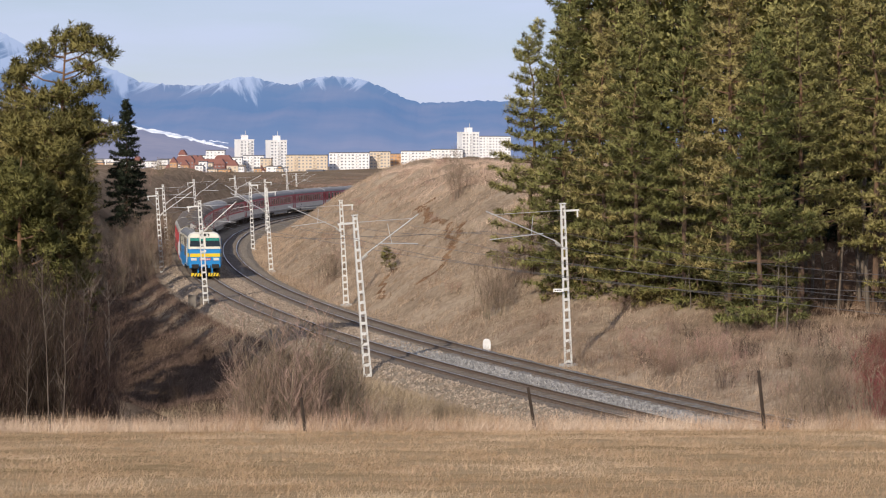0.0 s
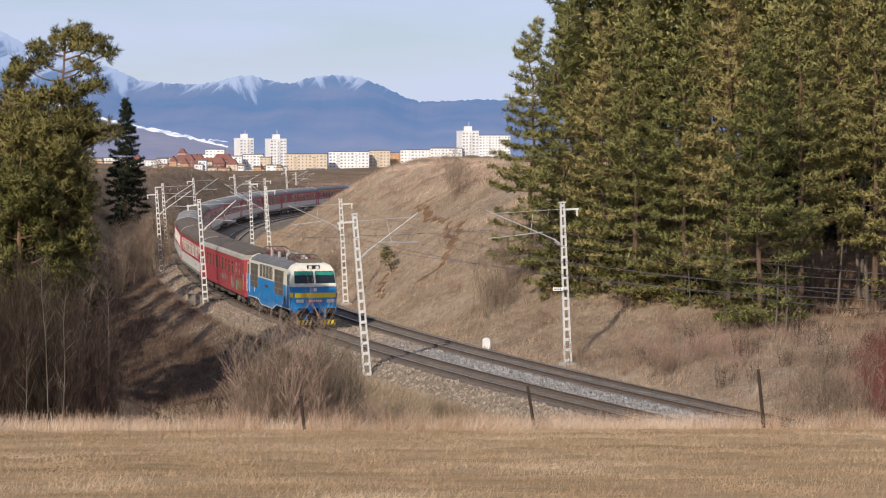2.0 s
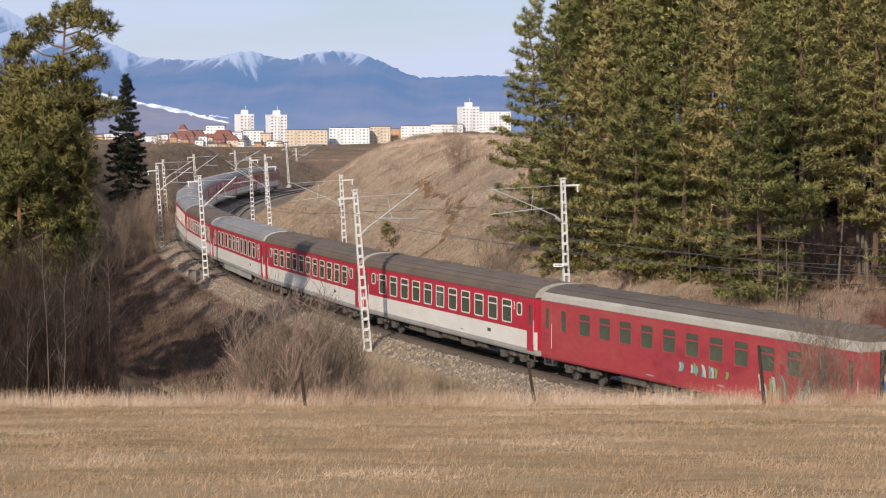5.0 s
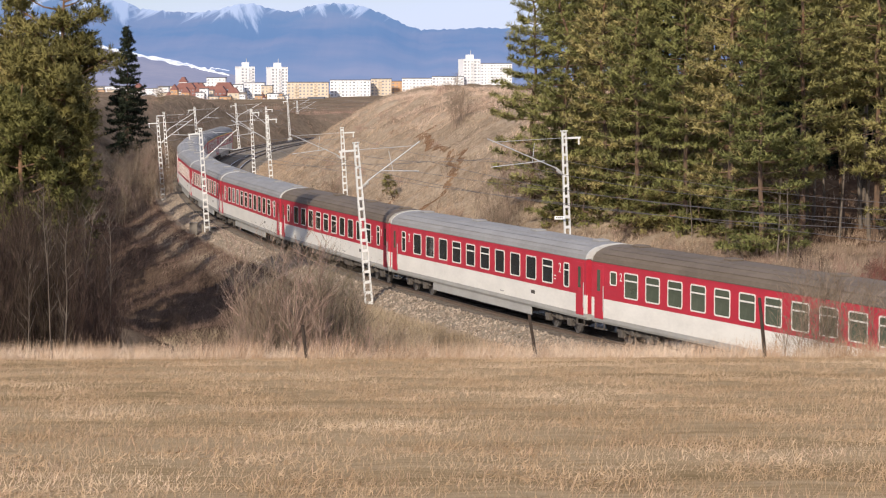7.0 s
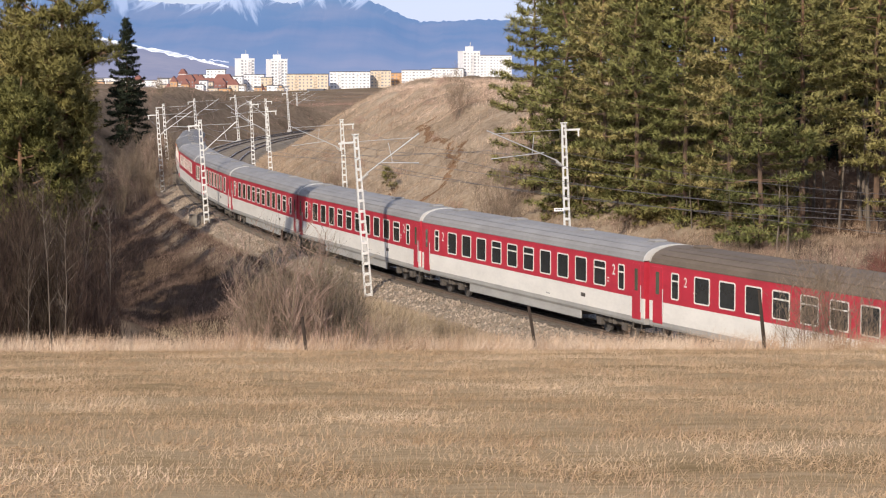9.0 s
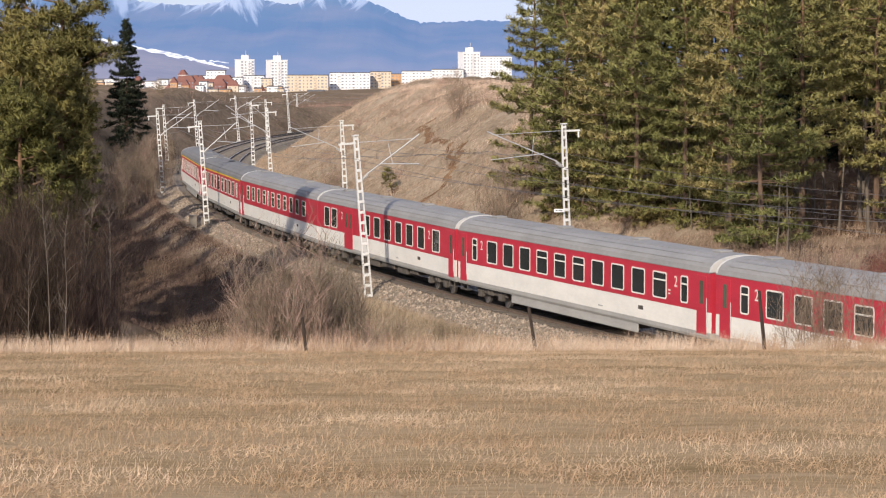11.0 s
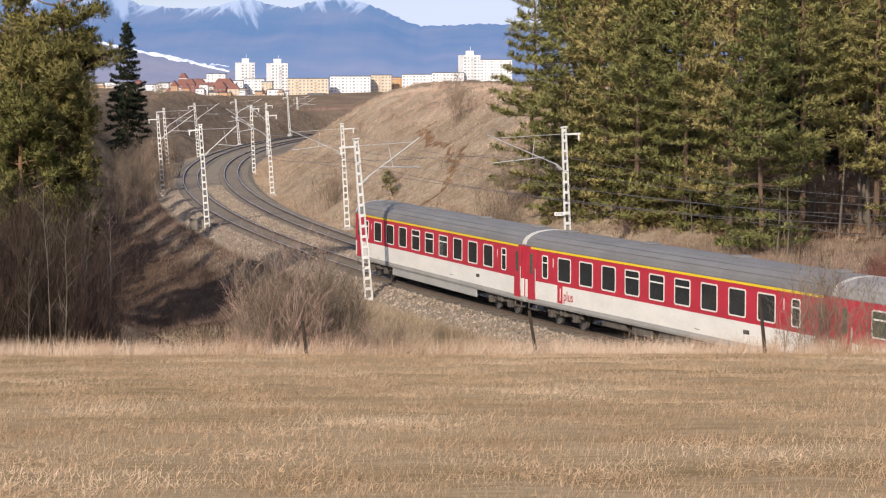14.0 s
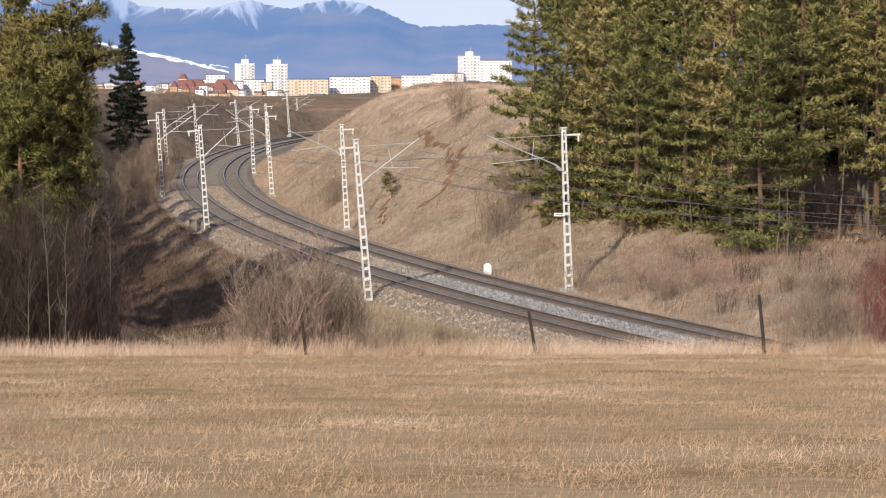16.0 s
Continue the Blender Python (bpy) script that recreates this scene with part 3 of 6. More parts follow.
def wheelset_bogie(parent, x, base=2.5, wheel_r=0.46, mat="under", heavy=False):
    bogie = part("bogie", merge(box(x - base / 2 - 0.55, -1.12, 0.5, x + base / 2 + 0.55, -0.94, 0.74, bevel=0.04),
                                box(x - base / 2 - 0.55, 0.94, 0.5, x + base / 2 + 0.55, 1.12, 0.74, bevel=0.04),
                                box(x - 0.35, -1.0, 0.42, x + 0.35, 1.0, 0.82, bevel=0.05),
                                *[box(x + s * base / 2 - 0.2, y - 0.12, 0.32, x + s * base / 2 + 0.2, y + 0.12, 0.66, bevel=0.04) for s in (-1, 1) for y in (-1.12, 1.12)],
                                *[rod((x + s * base / 2 + e, y, 0.6), (x + s * base / 2 + e, y, 0.92), 0.1) for s in (-1, 1) for e in (-0.3, 0.3) for y in (-1.08, 1.08)],
                                *[rod((x + e, y, 0.5), (x + e, y, 0.95), 0.14) for e in (-0.2, 0.2) for y in (-1.1, 1.1)],
                                *([box(x - 0.5, y - 0.1, 0.3, x + 0.5, y + 0.1, 0.6, bevel=0.05) for y in (-1.15, 1.15)] if heavy else [])),
                 M[mat], parent, "dusty steel bogie frame with springs")
    for s in (-1, 1):
        wx = x + s * base / 2
        bm = rod((wx, -0.72, wheel_r), (wx, 0.72, wheel_r), 0.08)
        for y in (-0.75, 0.75):
            rod_into(bm, (wx, y - 0.065, wheel_r), (wx, y + 0.065, wheel_r), wheel_r, seg=28)
            rod_into(bm, (wx, y - 0.085, wheel_r), (wx, y + 0.085, wheel_r), wheel_r * 0.72, wheel_r * 0.70, seg=24)
        part("wheelset", bm, M["tread"], bogie, "worn steel wheels on one axle")
    return bogie


def buffers(parent, x, sign, y=0.875, z=1.05):
    for s in (-1, 1):
        bm = rod((x, s * y, z), (x + sign * 0.42, s * y, z), 0.11)
        box_into(bm, min(x + sign * 0.42, x + sign * 0.47), s * y - 0.31, z - 0.18, max(x + sign * 0.42, x + sign * 0.47), s * y + 0.31, z + 0.18, bevel=0.02)
        part("buffer", bm, M["black"], parent, "black oblong buffer")


ROOF_ARC = [(1.415, 3.40), (1.36, 3.58), (1.22, 3.75), (0.98, 3.89), (0.65, 3.99), (0.3, 4.04), (0.0, 4.05)]


def build_coach(label, layout, roof="roof_grey", upper="red", lower="white", stripe=False, skirt=True, band=True, writing=(), graffiti=False,
                pane_mat="pane", doors=(-12.35, 12.35), frame_mat="frame_white"):
    """layout: windows as (x, width, height, z, kind). x runs towards the train's head."""
    root = empty("passenger_coach", pose(0, 0, 0), label, "railway coach", "coaches of the train")
    h = 13.05
    split, sole = 1.86, 1.06
    part("upper_side", shell([(1.415, split), (1.415, 3.40), (0, 3.40)], -h, h), M[upper], root)
    part("lower_side", shell([(1.41, sole), (1.412, split), (0, split)], -h, h), M[lower], root)
    part("sole_bar", shell([(1.36, 0.80), (1.405, 0.9), (1.405, sole), (0, sole)], -h, h), M[upper if graffiti else "sole_grey"], root, "dusty sole bar")
    rf = part("roof", shell(ROOF_ARC[:1] + ROOF_ARC[1:], -h + 0.05, h - 0.05), M[roof], root, "sooty ribbed arched roof", smooth=False)
    for y, z in ((1.25, 3.735), (0.95, 3.91), (0.62, 4.005), (-0.62, 4.005), (-0.95, 3.91), (-1.25, 3.735)):
        part("roof_rib", box(-h + 0.8, y - 0.02, z - 0.03, h - 0.8, y + 0.02, z + 0.003), M[roof], rf)
    for x in (-11.2, -3.5, 4.2, 11.4):
        part("roof_vent", merge(box(x - 0.35, -0.28, 4.02, x + 0.35, 0.28, 4.14, bevel=0.05), box(x - 0.45, -0.36, 4.0, x + 0.45, 0.36, 4.05)), M[roof], rf)
    if band:
        for x0, x1 in ((-h, -h + 0.09), (h - 0.09, h)):
            part("roof_band", shell([(y * 1.006, z + 0.012) for y, z in ROOF_ARC], x0, x1), M["roof_edge" if roof == "roof_brown" else "band_grey"], rf, "pale painted band over the roof end")
    part("gutter", shell([(1.435, 3.37), (1.435, 3.42), (0, 3.42)], -h, h), M["roof_edge" if graffiti else roof], root)
    for s in (-1, 1):
        if stripe:
            part("class_stripe", box(-h + 0.6, s * 1.418 - 0.006, 3.27, h - 0.6, s * 1.418 + 0.006, 3.37), M["yellow"], root, "yellow first-class stripe")
        for x, w, hh, z, kind in layout:
            put_window(root, x, z, w, hh, s, 1.417, kind, frame_mat, pane_mat)
        for x in doors:
            d = part("door", box(x - 0.40, s * 1.418 - 0.012, 0.98, x + 0.40, s * 1.418 + 0.012, 3.25, bevel=0.008), M[upper], root, "narrow red entrance door")
            part("door_pane", box(x - 0.14, s * 1.432 - 0.006, 2.15, x + 0.14, s * 1.432 + 0.006, 3.05, bevel=0.004), M["pane_green"], d)
            part("door_rail", rod((x + 0.47, s * 1.45, 1.3), (x + 0.47, s * 1.45, 2.4), 0.02), M["steel"], d)
            part("step", merge(box(x - 0.42, s * 1.30 - 0.1, 0.52, x + 0.42, s * 1.30 + 0.1, 0.56), box(x - 0.42, s * 1.36 - 0.02, 0.52, x - 0.38, s * 1.36 + 0.02, 0.95),
                               box(x + 0.38, s * 1.36 - 0.02, 0.52, x + 0.42, s * 1.36 + 0.02, 0.95)), M["under"], root)
        for text, x, z, size in writing:
            if text == "plus":          # a red plate with a white figure stands before the word
                along = 1 if s < 0 else -1
                plate = part("class_plate", box(x - 0.26, s * 1.416 - 0.005, z - 0.1, x + 0.26, s * 1.416 + 0.005, z + 0.68), M["red"], root, "red plate with a white figure one")
                lettering("class_number", "1", 0.78, M["white"], plate, x - 0.15 * along, z + 0.02, s, 1.424)
                lettering("class_word", "plus", 0.62, M["red"], root, x + 0.36 * along, z + 0.06, s, 1.421)
                continue
            lettering("class_number", text, size, M["white"], root, x - (0.15 if s < 0 else -0.15), z, s, 1.421)
        for x, w, z in ((-9.3, 0.5, 2.42), (-9.3, 0.42, 2.28), (9.6, 0.42, 2.42), (9.6, 0.35, 2.28), (3.2, 0.9, 1.2), (-2.6, 1.3, 1.02)):
            if abs(x) < 9 or any(t == "2" for t, *_ in writing):
                part("inscription", box(x - w / 4, s * 1.417 - 0.004, z, x + w / 4, s * 1.417 + 0.004, z + 0.05), M["white" if z > 1.9 else "sole_grey"], root)
        part("data_plate", box(6.8, s * 1.414 - 0.006, 1.42, 7.25, s * 1.414 + 0.006, 1.58), M["under"], root, "small dark plate")
    if skirt:
        part("skirt", merge(*[box(-6.6, s * 1.30 - 0.03, 0.42, 6.6, s * 1.30 + 0.03, 0.88, bevel=0.01) for s in (-1, 1)]), M["sole_grey"], root, "pale grey side skirt")
    boxes = [(-5.6, -3.4, 0.45), (-2.8, -1.0, 0.38), (-0.4, 1.9, 0.5), (2.5, 4.2, 0.4), (4.8, 6.1, 0.52)]
    for a, b, z in boxes:
        part("equipment_box", box(a, -1.2, z, b, 1.2, 0.86, bevel=0.04), M["under"], root, "dusty equipment box")
    part("centre_beam", box(-12.6, -0.5, 0.78, 12.6, 0.5, 0.9), M["under"], root)
    for x in (-9.5, 9.5):
        wheelset_bogie(root, x)
    for sgn in (-1, 1):
        part("gangway_bellows", merge(*[box(sgn * h + sgn * 0.01 + min(0, sgn * 0.15) + 0, -0.75, 1.05, sgn * h + sgn * 0.01 + max(0, sgn * 0.15), 0.75, 3.45, bevel=0.05)]), M["black"], root, "black rubber gangway bellows")
        for s in (-1, 1):
            part("end_panel", box(sgn * h - 0.02, s * 0.95 - 0.4, 1.06, sgn * h + 0.02, s * 0.95 + 0.4, 3.35), M[upper], root)
            bm = rod((sgn * h, s * 0.875, 1.05), (sgn * (h + 0.1), s * 0.875, 1.05), 0.11)
            rod_into(bm, (sgn * (h + 0.1), s * 0.875, 1.05), (sgn * (h + 0.14), s * 0.875, 1.05), 0.24, seg=14)
            part("buffer", bm, M["black"], root)
    if graffiti:
        part("pale_roof_edge", shell([(1.424, 3.415), (1.372, 3.60), (1.27, 3.72), (0, 3.72)], -h + 0.06, h - 0.04), M["roof_edge"], rf, "pale weathered roof edge")
        r = random.Random(5)
        for s in (-1, 1):
            for i in range(46):
                x = r.choice((r.uniform(6.0, 9.0), r.uniform(9.0, 11.9), r.uniform(9.8, 11.9), r.uniform(0.0, 4.5)))
                rust = x > 9.6 and r.random() < 0.6
                z, hgt, wid, lean = r.uniform(1.35, 1.75), r.uniform(0.45, 0.85), r.uniform(0.05, 0.13), r.uniform(-0.45, 0.45)
                if x < 4.6:
                    z, hgt = 1.65, r.uniform(0.25, 0.5)
                o = [(x + lean * v + u, max(z + v, 1.08)) for u, v in ((-wid, -hgt / 2), (wid, -hgt / 2), (wid * 1.6, hgt * 0.1), (wid, hgt / 2), (-wid, hgt / 2), (-wid * 0.4, 0.0))]
                y = s * (1.42 + 0.0006 * i)
                part("graffiti_stroke", prism(o, "y", y - 0.001, y + 0.001), M["tag_orange" if rust else r.choice(("tag_teal", "tag_teal", "tag_green", "tag_pale"))], root, "sprayed graffiti stroke")
    return root


def row_of(n, x0, x1, w, h, z, kinds=("plain", "transom")):
    return [(x0 + (x1 - x0) * i / (n - 1), w, h, z, kinds[(i * 7 // 3) % len(kinds)]) for i in range(n)]


Z_W = 2.58
A_LAY = [(-10.9, 0.62, 1.08, Z_W, "transom")] + row_of(10, -8.75, 8.75, 1.22, 1.08, Z_W) + [(10.9, 0.62, 1.08, Z_W, "transom")]
C_LAY = [(-11.0, 0.62, 0.6, 2.78, "plain")] + row_of(11, -9.4, 9.4, 1.22, 1.08, Z_W, ("transom",)) + [(11.0, 0.62, 0.6, 2.78, "plain")]
D_LAY = [(-11.0, 1.2, 1.15, Z_W, "plain"), (-9.4, 1.2, 1.15, Z_W, "plain")] + row_of(6, -2.6, 7.4, 1.2, 1.15, Z_W, ("plain",)) + [(9.9, 1.2, 1.15, Z_W, "plain")]
E_LAY = [(-10.2 + 2.0 * i + (0.9 if i > 3 else 0), 1.05, 0.98, 2.66, ("transom", "plain", "plain", "transom", "transom")[i % 5]) for i in range(4)] + \
        [(-2.75, 0.5, 0.98, 2.66, "plain")] + [(-1.1 + 2.02 * i, 1.08, 0.98, 2.66, ("transom", "transom", "transom", "plain", "plain", "transom")[i]) for i in range(6)]
F_LAY = [(-10.9, 0.62, 1.05, 2.56, "transom")] + row_of(9, -8.9, 8.5, 1.32, 1.08, 2.56) + [(10.6, 0.62, 1.05, 2.56, "transom")]
R_LAY = [(-10.7, 0.6, 1.0, Z_W, "plain")] + row_of(10, -8.6, 8.6, 1.12, 1.0, Z_W, ("transom",)) + [(10.5, 0.6, 1.0, Z_W, "plain")]
TWO = (("2", -10.05, 2.62, 0.62), ("2", 10.15, 2.62, 0.62))
coach_red_old = build_coach("old faded red coach with sprayed graffiti behind the locomotive", R_LAY, "roof_dark", "old_red", "old_red", skirt=False, band=False, graffiti=True, frame_mat="old_red", pane_mat="pane_green")
coach_brown = build_coach("red and white second-class coach with sooty brown roof", C_LAY, "roof_brown", skirt=False, band=True, writing=(("2", -10.3, 2.72, 0.5), ("2", 10.35, 2.72, 0.5)), pane_mat="pane_green")
coach_brown_b = build_coach("red and white second-class coach with sooty brown roof", A_LAY, "roof_brown", skirt=False, writing=(("2", -10.05, 2.62, 0.55), ("2", 11.55, 2.62, 0.5)))
coach_grey = build_coach("red and white second-class coach with grey ribbed roof", A_LAY, "roof_grey", writing=TWO)
coach_bikes = build_coach("red and white coach with wide luggage door and grey roof", D_LAY, "roof_grey", skirt=False, band=True, writing=(("2", -7.75, 2.62, 0.6), ("2", 8.75, 2.62, 0.6)), doors=(12.35,))
for s_ in (-1, 1):
    ld = part("luggage_door", box(-7.2, s_ * 1.42 - 0.012, 1.0, -5.5, s_ * 1.42 + 0.012, 3.25, bevel=0.008), M["red"], coach_bikes, "wide red double door")
    for x_ in (-6.75, -5.95):
        part("door_pane", box(x_ - 0.14, s_ * 1.436 - 0.006, 2.2, x_ + 0.14, s_ * 1.436 + 0.006, 3.0), M["pane_green"], ld)
coach_diner = build_coach("red and white dining coach with small windows", E_LAY, "roof_grey", skirt=False, band=True, doors=(-12.35,), pane_mat="pane_green")
coach_first = build_coach("first-class coach with yellow stripe and blue-grey roof", F_LAY, "roof_blue", stripe=True, skirt=False, band=True,
                          writing=(("1", -10.05, 2.6, 0.6), ("1", 9.75, 2.6, 0.6), ("plus", -9.35, 1.18, 0.62)))
coach_last = build_coach("last first-class coach with yellow stripe and grey skirt", F_LAY, "roof_blue", stripe=True, writing=(("1", -10.05, 2.6, 0.5), ("1", 9.75, 2.6, 0.5)))
COACHES = [coach_red_old, copy_thing(coach_brown, pose(0, 0, 0)), coach_brown, coach_grey, coach_brown_b, copy_thing(coach_grey, pose(0, 0, 0)),
           copy_thing(coach_grey, pose(0, 0, 0)), copy_thing(coach_grey, pose(0, 0, 0)), coach_bikes, coach_diner, coach_first, coach_last]


def loft(rings):
    """A closed skin over rings of equal length, one above the other."""
    bm = bmesh.new()
    rows = [[bm.verts.new(p) for p in r] for r in rings]
    k = len(rings[0])
    for a, b in zip(rows, rows[1:]):
        for i in range(k):
            bm.faces.new((a[i], a[(i + 1) % k], b[(i + 1) % k], b[i]))
    bm.faces.new(rows[0])
    bm.faces.new(rows[-1][::-1])
    return bm


def plan_ring(half, wide, cut_x, cut_y, z):
    p = [(half, wide - cut_y), (half - cut_x * 0.35, wide - cut_y * 0.35), (half - cut_x, wide)]
    p = p + [(-x, y) for x, y in p[::-1]]
    p = p + [(x, -y) for x, y in p[::-1]]
    return [(x, y, z) for x, y in p]


def build_locomotive():
    root = empty("locomotive", pose(0, 0, 0), "blue and cream electric locomotive with yellow nose band", "locomotive")
    L = 7.95
    part("lower_body", loft([plan_ring(L - 0.06, 1.44, 0.7, 0.14, 1.02), plan_ring(L, 1.47, 0.7, 0.14, 1.12), plan_ring(L, 1.47, 0.7, 0.14, 2.52)]), M["blue"], root, "blue painted lower body")
    part("upper_body", loft([plan_ring(L, 1.468, 0.7, 0.14, 2.52), plan_ring(L, 1.468, 0.7, 0.14, 2.66), plan_ring(L - 0.48, 1.43, 0.7, 0.16, 3.55)]), M["cream"], root, "cream upper body")
    part("belly_panel", prism([(-3.6, 1.04), (-2.4, 0.72), (1.6, 0.72), (2.8, 1.04)], "y", -1.46, 1.46), M["blue"], root)
    part("white_line", merge(*[prism([(a, z0), (b, z1), (b, z1 + 0.05), (a, z0 + 0.05)], "y", s * 1.474 - 0.006, s * 1.474 + 0.006)
                               for s in (-1, 1) for a, z0, b, z1 in ((-7.2, 1.05, -3.6, 1.05), (-3.6, 1.05, -2.4, 0.73), (-2.4, 0.73, 1.6, 0.73), (1.6, 0.73, 2.8, 1.05), (2.8, 1.05, 7.2, 1.05))]),
         M["band_white"], root, "thin white line along the body's lower edge")
    rf = part("roof", loft([plan_ring(6.55, 1.43, 0.1, 0.05, 3.54), plan_ring(6.5, 1.33, 0.1, 0.05, 3.72), plan_ring(6.4, 0.98, 0.1, 0.05, 3.92), plan_ring(6.3, 0.6, 0.1, 0.05, 3.96)]), M["roof_loco"], root, "grey sloping roof")
    for x in (-4.3, -2.1, 0.0, 2.1, 4.3):
        part("roof_seam", merge(*[box(x - 0.02, s * 1.38 - 0.02, 3.55, x + 0.02, s * 1.38 + 0.02, 3.62) for s in (-1, 1)], box(x - 0.02, -0.97, 3.93, x + 0.02, 0.97, 3.975)), M["roof_grey"], rf)
    for e in (-1, 1):
        cab = part("cab_roof", loft([[(e * x, y, z) for x, y, z in ((7.48, -1.27, 3.55), (7.48, 1.27, 3.55), (6.5, 1.43, 3.55), (6.5, -1.43, 3.55))],
                                     [(e * x, y, z) for x, y, z in ((7.36, -1.12, 3.80), (7.36, 1.12, 3.80), (6.5, 1.25, 3.82), (6.5, -1.25, 3.82))],
                                     [(e * x, y, z) for x, y, z in ((7.1, -0.85, 3.93), (7.1, 0.85, 3.93), (6.5, 0.9, 3.97), (6.5, -0.9, 3.97))]]), M["cream"], root, "cream rounded cab roof")
        part("cab_hatch", box(min(e * 5.2, e * 6.7), -0.75, 3.94, max(e * 5.2, e * 6.7), 0.75, 4.16, bevel=0.06), M["roof_loco_brown"], cab, "sooty brown roof hatch")
        # the nose: a yellow band, sloping windscreens with a white post, lamps, buffers and plough
        part("nose_band", box(min(e * L, e * (L + 0.016)), -1.30, 1.84, max(e * L, e * (L + 0.016)), 1.30, 2.14), M["yellow"], root, "yellow band across the nose")
        for s in (-1, 1):
            part("side_band", box(min(e * 7.24, e * 7.9), s * 1.40 - 0.006, 1.84, max(e * 7.24, e * 7.9), s * 1.40 + 0.006, 2.14), M["yellow"], root)
            part("nose_corner_band", loft([[(e * 7.96, s * 1.30, z), (e * 7.72, s * 1.432, z), (e * 7.24, s * 1.482, z), (e * 7.2, s * 1.40, z), (e * 7.7, s * 1.2, z)] for z in (1.84, 2.14)]), M["yellow"], root)
            y0, y1 = (0.06, 1.31) if s > 0 else (-1.31, -0.06)
            def on_slope(y, z, out):
                return (e * (L - 0.48 * (z - 2.66) / 0.89 + out), y, z)
            wn_ = loft([[on_slope(y0, 2.74, o), on_slope(y1, 2.74, o), on_slope(y1 - (0.06 if s > 0 else 0), 3.48, o), on_slope(y0 + (0.06 if s < 0 else 0), 3.48, o)] for o in (0.0, 0.02)])
            ws = part("windscreen", wn_, M["windshield"], root, "dark sloping windscreen")
            part("sun_band", loft([[on_slope(y0 + 0.03, 3.24, o), on_slope(y1 - 0.03, 3.24, o), on_slope(y1 - 0.06, 3.44, o), on_slope(y0 + 0.04, 3.44, o)] for o in (0.018, 0.026)]), M["sunshade"], ws, "green tinted band")
            part("wiper", rod(on_slope(s * 0.65, 2.72, 0.05), on_slope(s * 0.35, 3.1, 0.05), 0.015), M["black"], ws)
            part("headlamp", merge(box(min(e * L, e * (L + 0.05)), s * 0.97 - 0.25, 1.52, max(e * L, e * (L + 0.05)), s * 0.97 + 0.25, 1.74, bevel=0.03)), M["lamp_glass"], root, "rectangular headlamp")
            if e < 0:
                continue
            part("plough", prism([(s * 0.28, 0.16), (s * 1.22, 0.16), (s * 1.22, 0.44), (s * 0.28, 0.44)], "x", min(e * (L + 0.1), e * (L + 0.22)), max(e * (L + 0.1), e * (L + 0.22))), M["yellow"], root, "yellow plough plate with black stripes")
            for k in range(4):
                u = s * (0.34 + 0.24 * k)
                part("plough_stripe", prism([(u, 0.165), (u + 0.09, 0.165), (u + 0.2, 0.435), (u + 0.11, 0.435)], "x", min(e * (L + 0.2), e * (L + 0.226)), max(e * (L + 0.2), e * (L + 0.226))), M["black"], root)
        top = part("top_lamp", merge(box(min(e * 7.2, e * 7.46), -0.42, 3.56, max(e * 7.2, e * 7.46), 0.42, 3.84, bevel=0.06)), M["black"], root, "black twin lamp housing")
        for y in (-0.22, 0.22):
            part("lamp_lens", rod((e * 7.4, y, 3.70), (e * 7.52, y, 3.70), 0.11, seg=14), M["lamp_glass"], top)
        part("number_plate", box(min(e * L, e * (L + 0.03)), -0.48, 1.55, max(e * L, e * (L + 0.03)), 0.48, 1.73), M["plate_red"], root, "red plate with unreadable bars")
        for k in range(6):
            part("plate_bar", box(min(e * (L + 0.028), e * (L + 0.036)), -0.4 + 0.14 * k, 1.59, max(e * (L + 0.028), e * (L + 0.036)), -0.31 + 0.14 * k, 1.69), M["band_white"], root)
        part("nose_rail", rod((e * (L + 0.06), -1.2, 2.56), (e * (L + 0.06), 1.2, 2.56), 0.022), M["band_white"], root, "white handrail below the windscreen")
        part("nose_emblem", box(min(e * L, e * (L + 0.014)), -0.1, 2.24, max(e * L, e * (L + 0.014)), 0.1, 2.44), M["band_white"], root)
        part("buffer_beam", box(min(e * 7.4, e * (L + 0.05)), -1.35, 0.86, max(e * 7.4, e * (L + 0.05)), 1.35, 1.22, bevel=0.05), M["blue"], root)
        part("coupling", merge(box(min(e * L, e * (L + 0.3)), -0.16, 0.82, max(e * L, e * (L + 0.3)), 0.16, 1.2, bevel=0.05), rod((e * (L + 0.25), 0, 0.95), (e * (L + 0.25), 0, 0.5), 0.05),
                               *[rod((e * (L + 0.1), s * 0.45, 1.1), (e * (L + 0.22), s * 0.5, 0.6), 0.035) for s in (-1, 1)]), M["black"], root)
        for s in (-1, 1):
            part("plough_bracket", box(min(e * 7.3, e * (L + 0.15)), s * 0.6 - 0.06, 0.3, max(e * 7.3, e * (L + 0.15)), s * 0.6 + 0.06, 0.95), M["blue"], root)
        buffers(root, e * L, e)
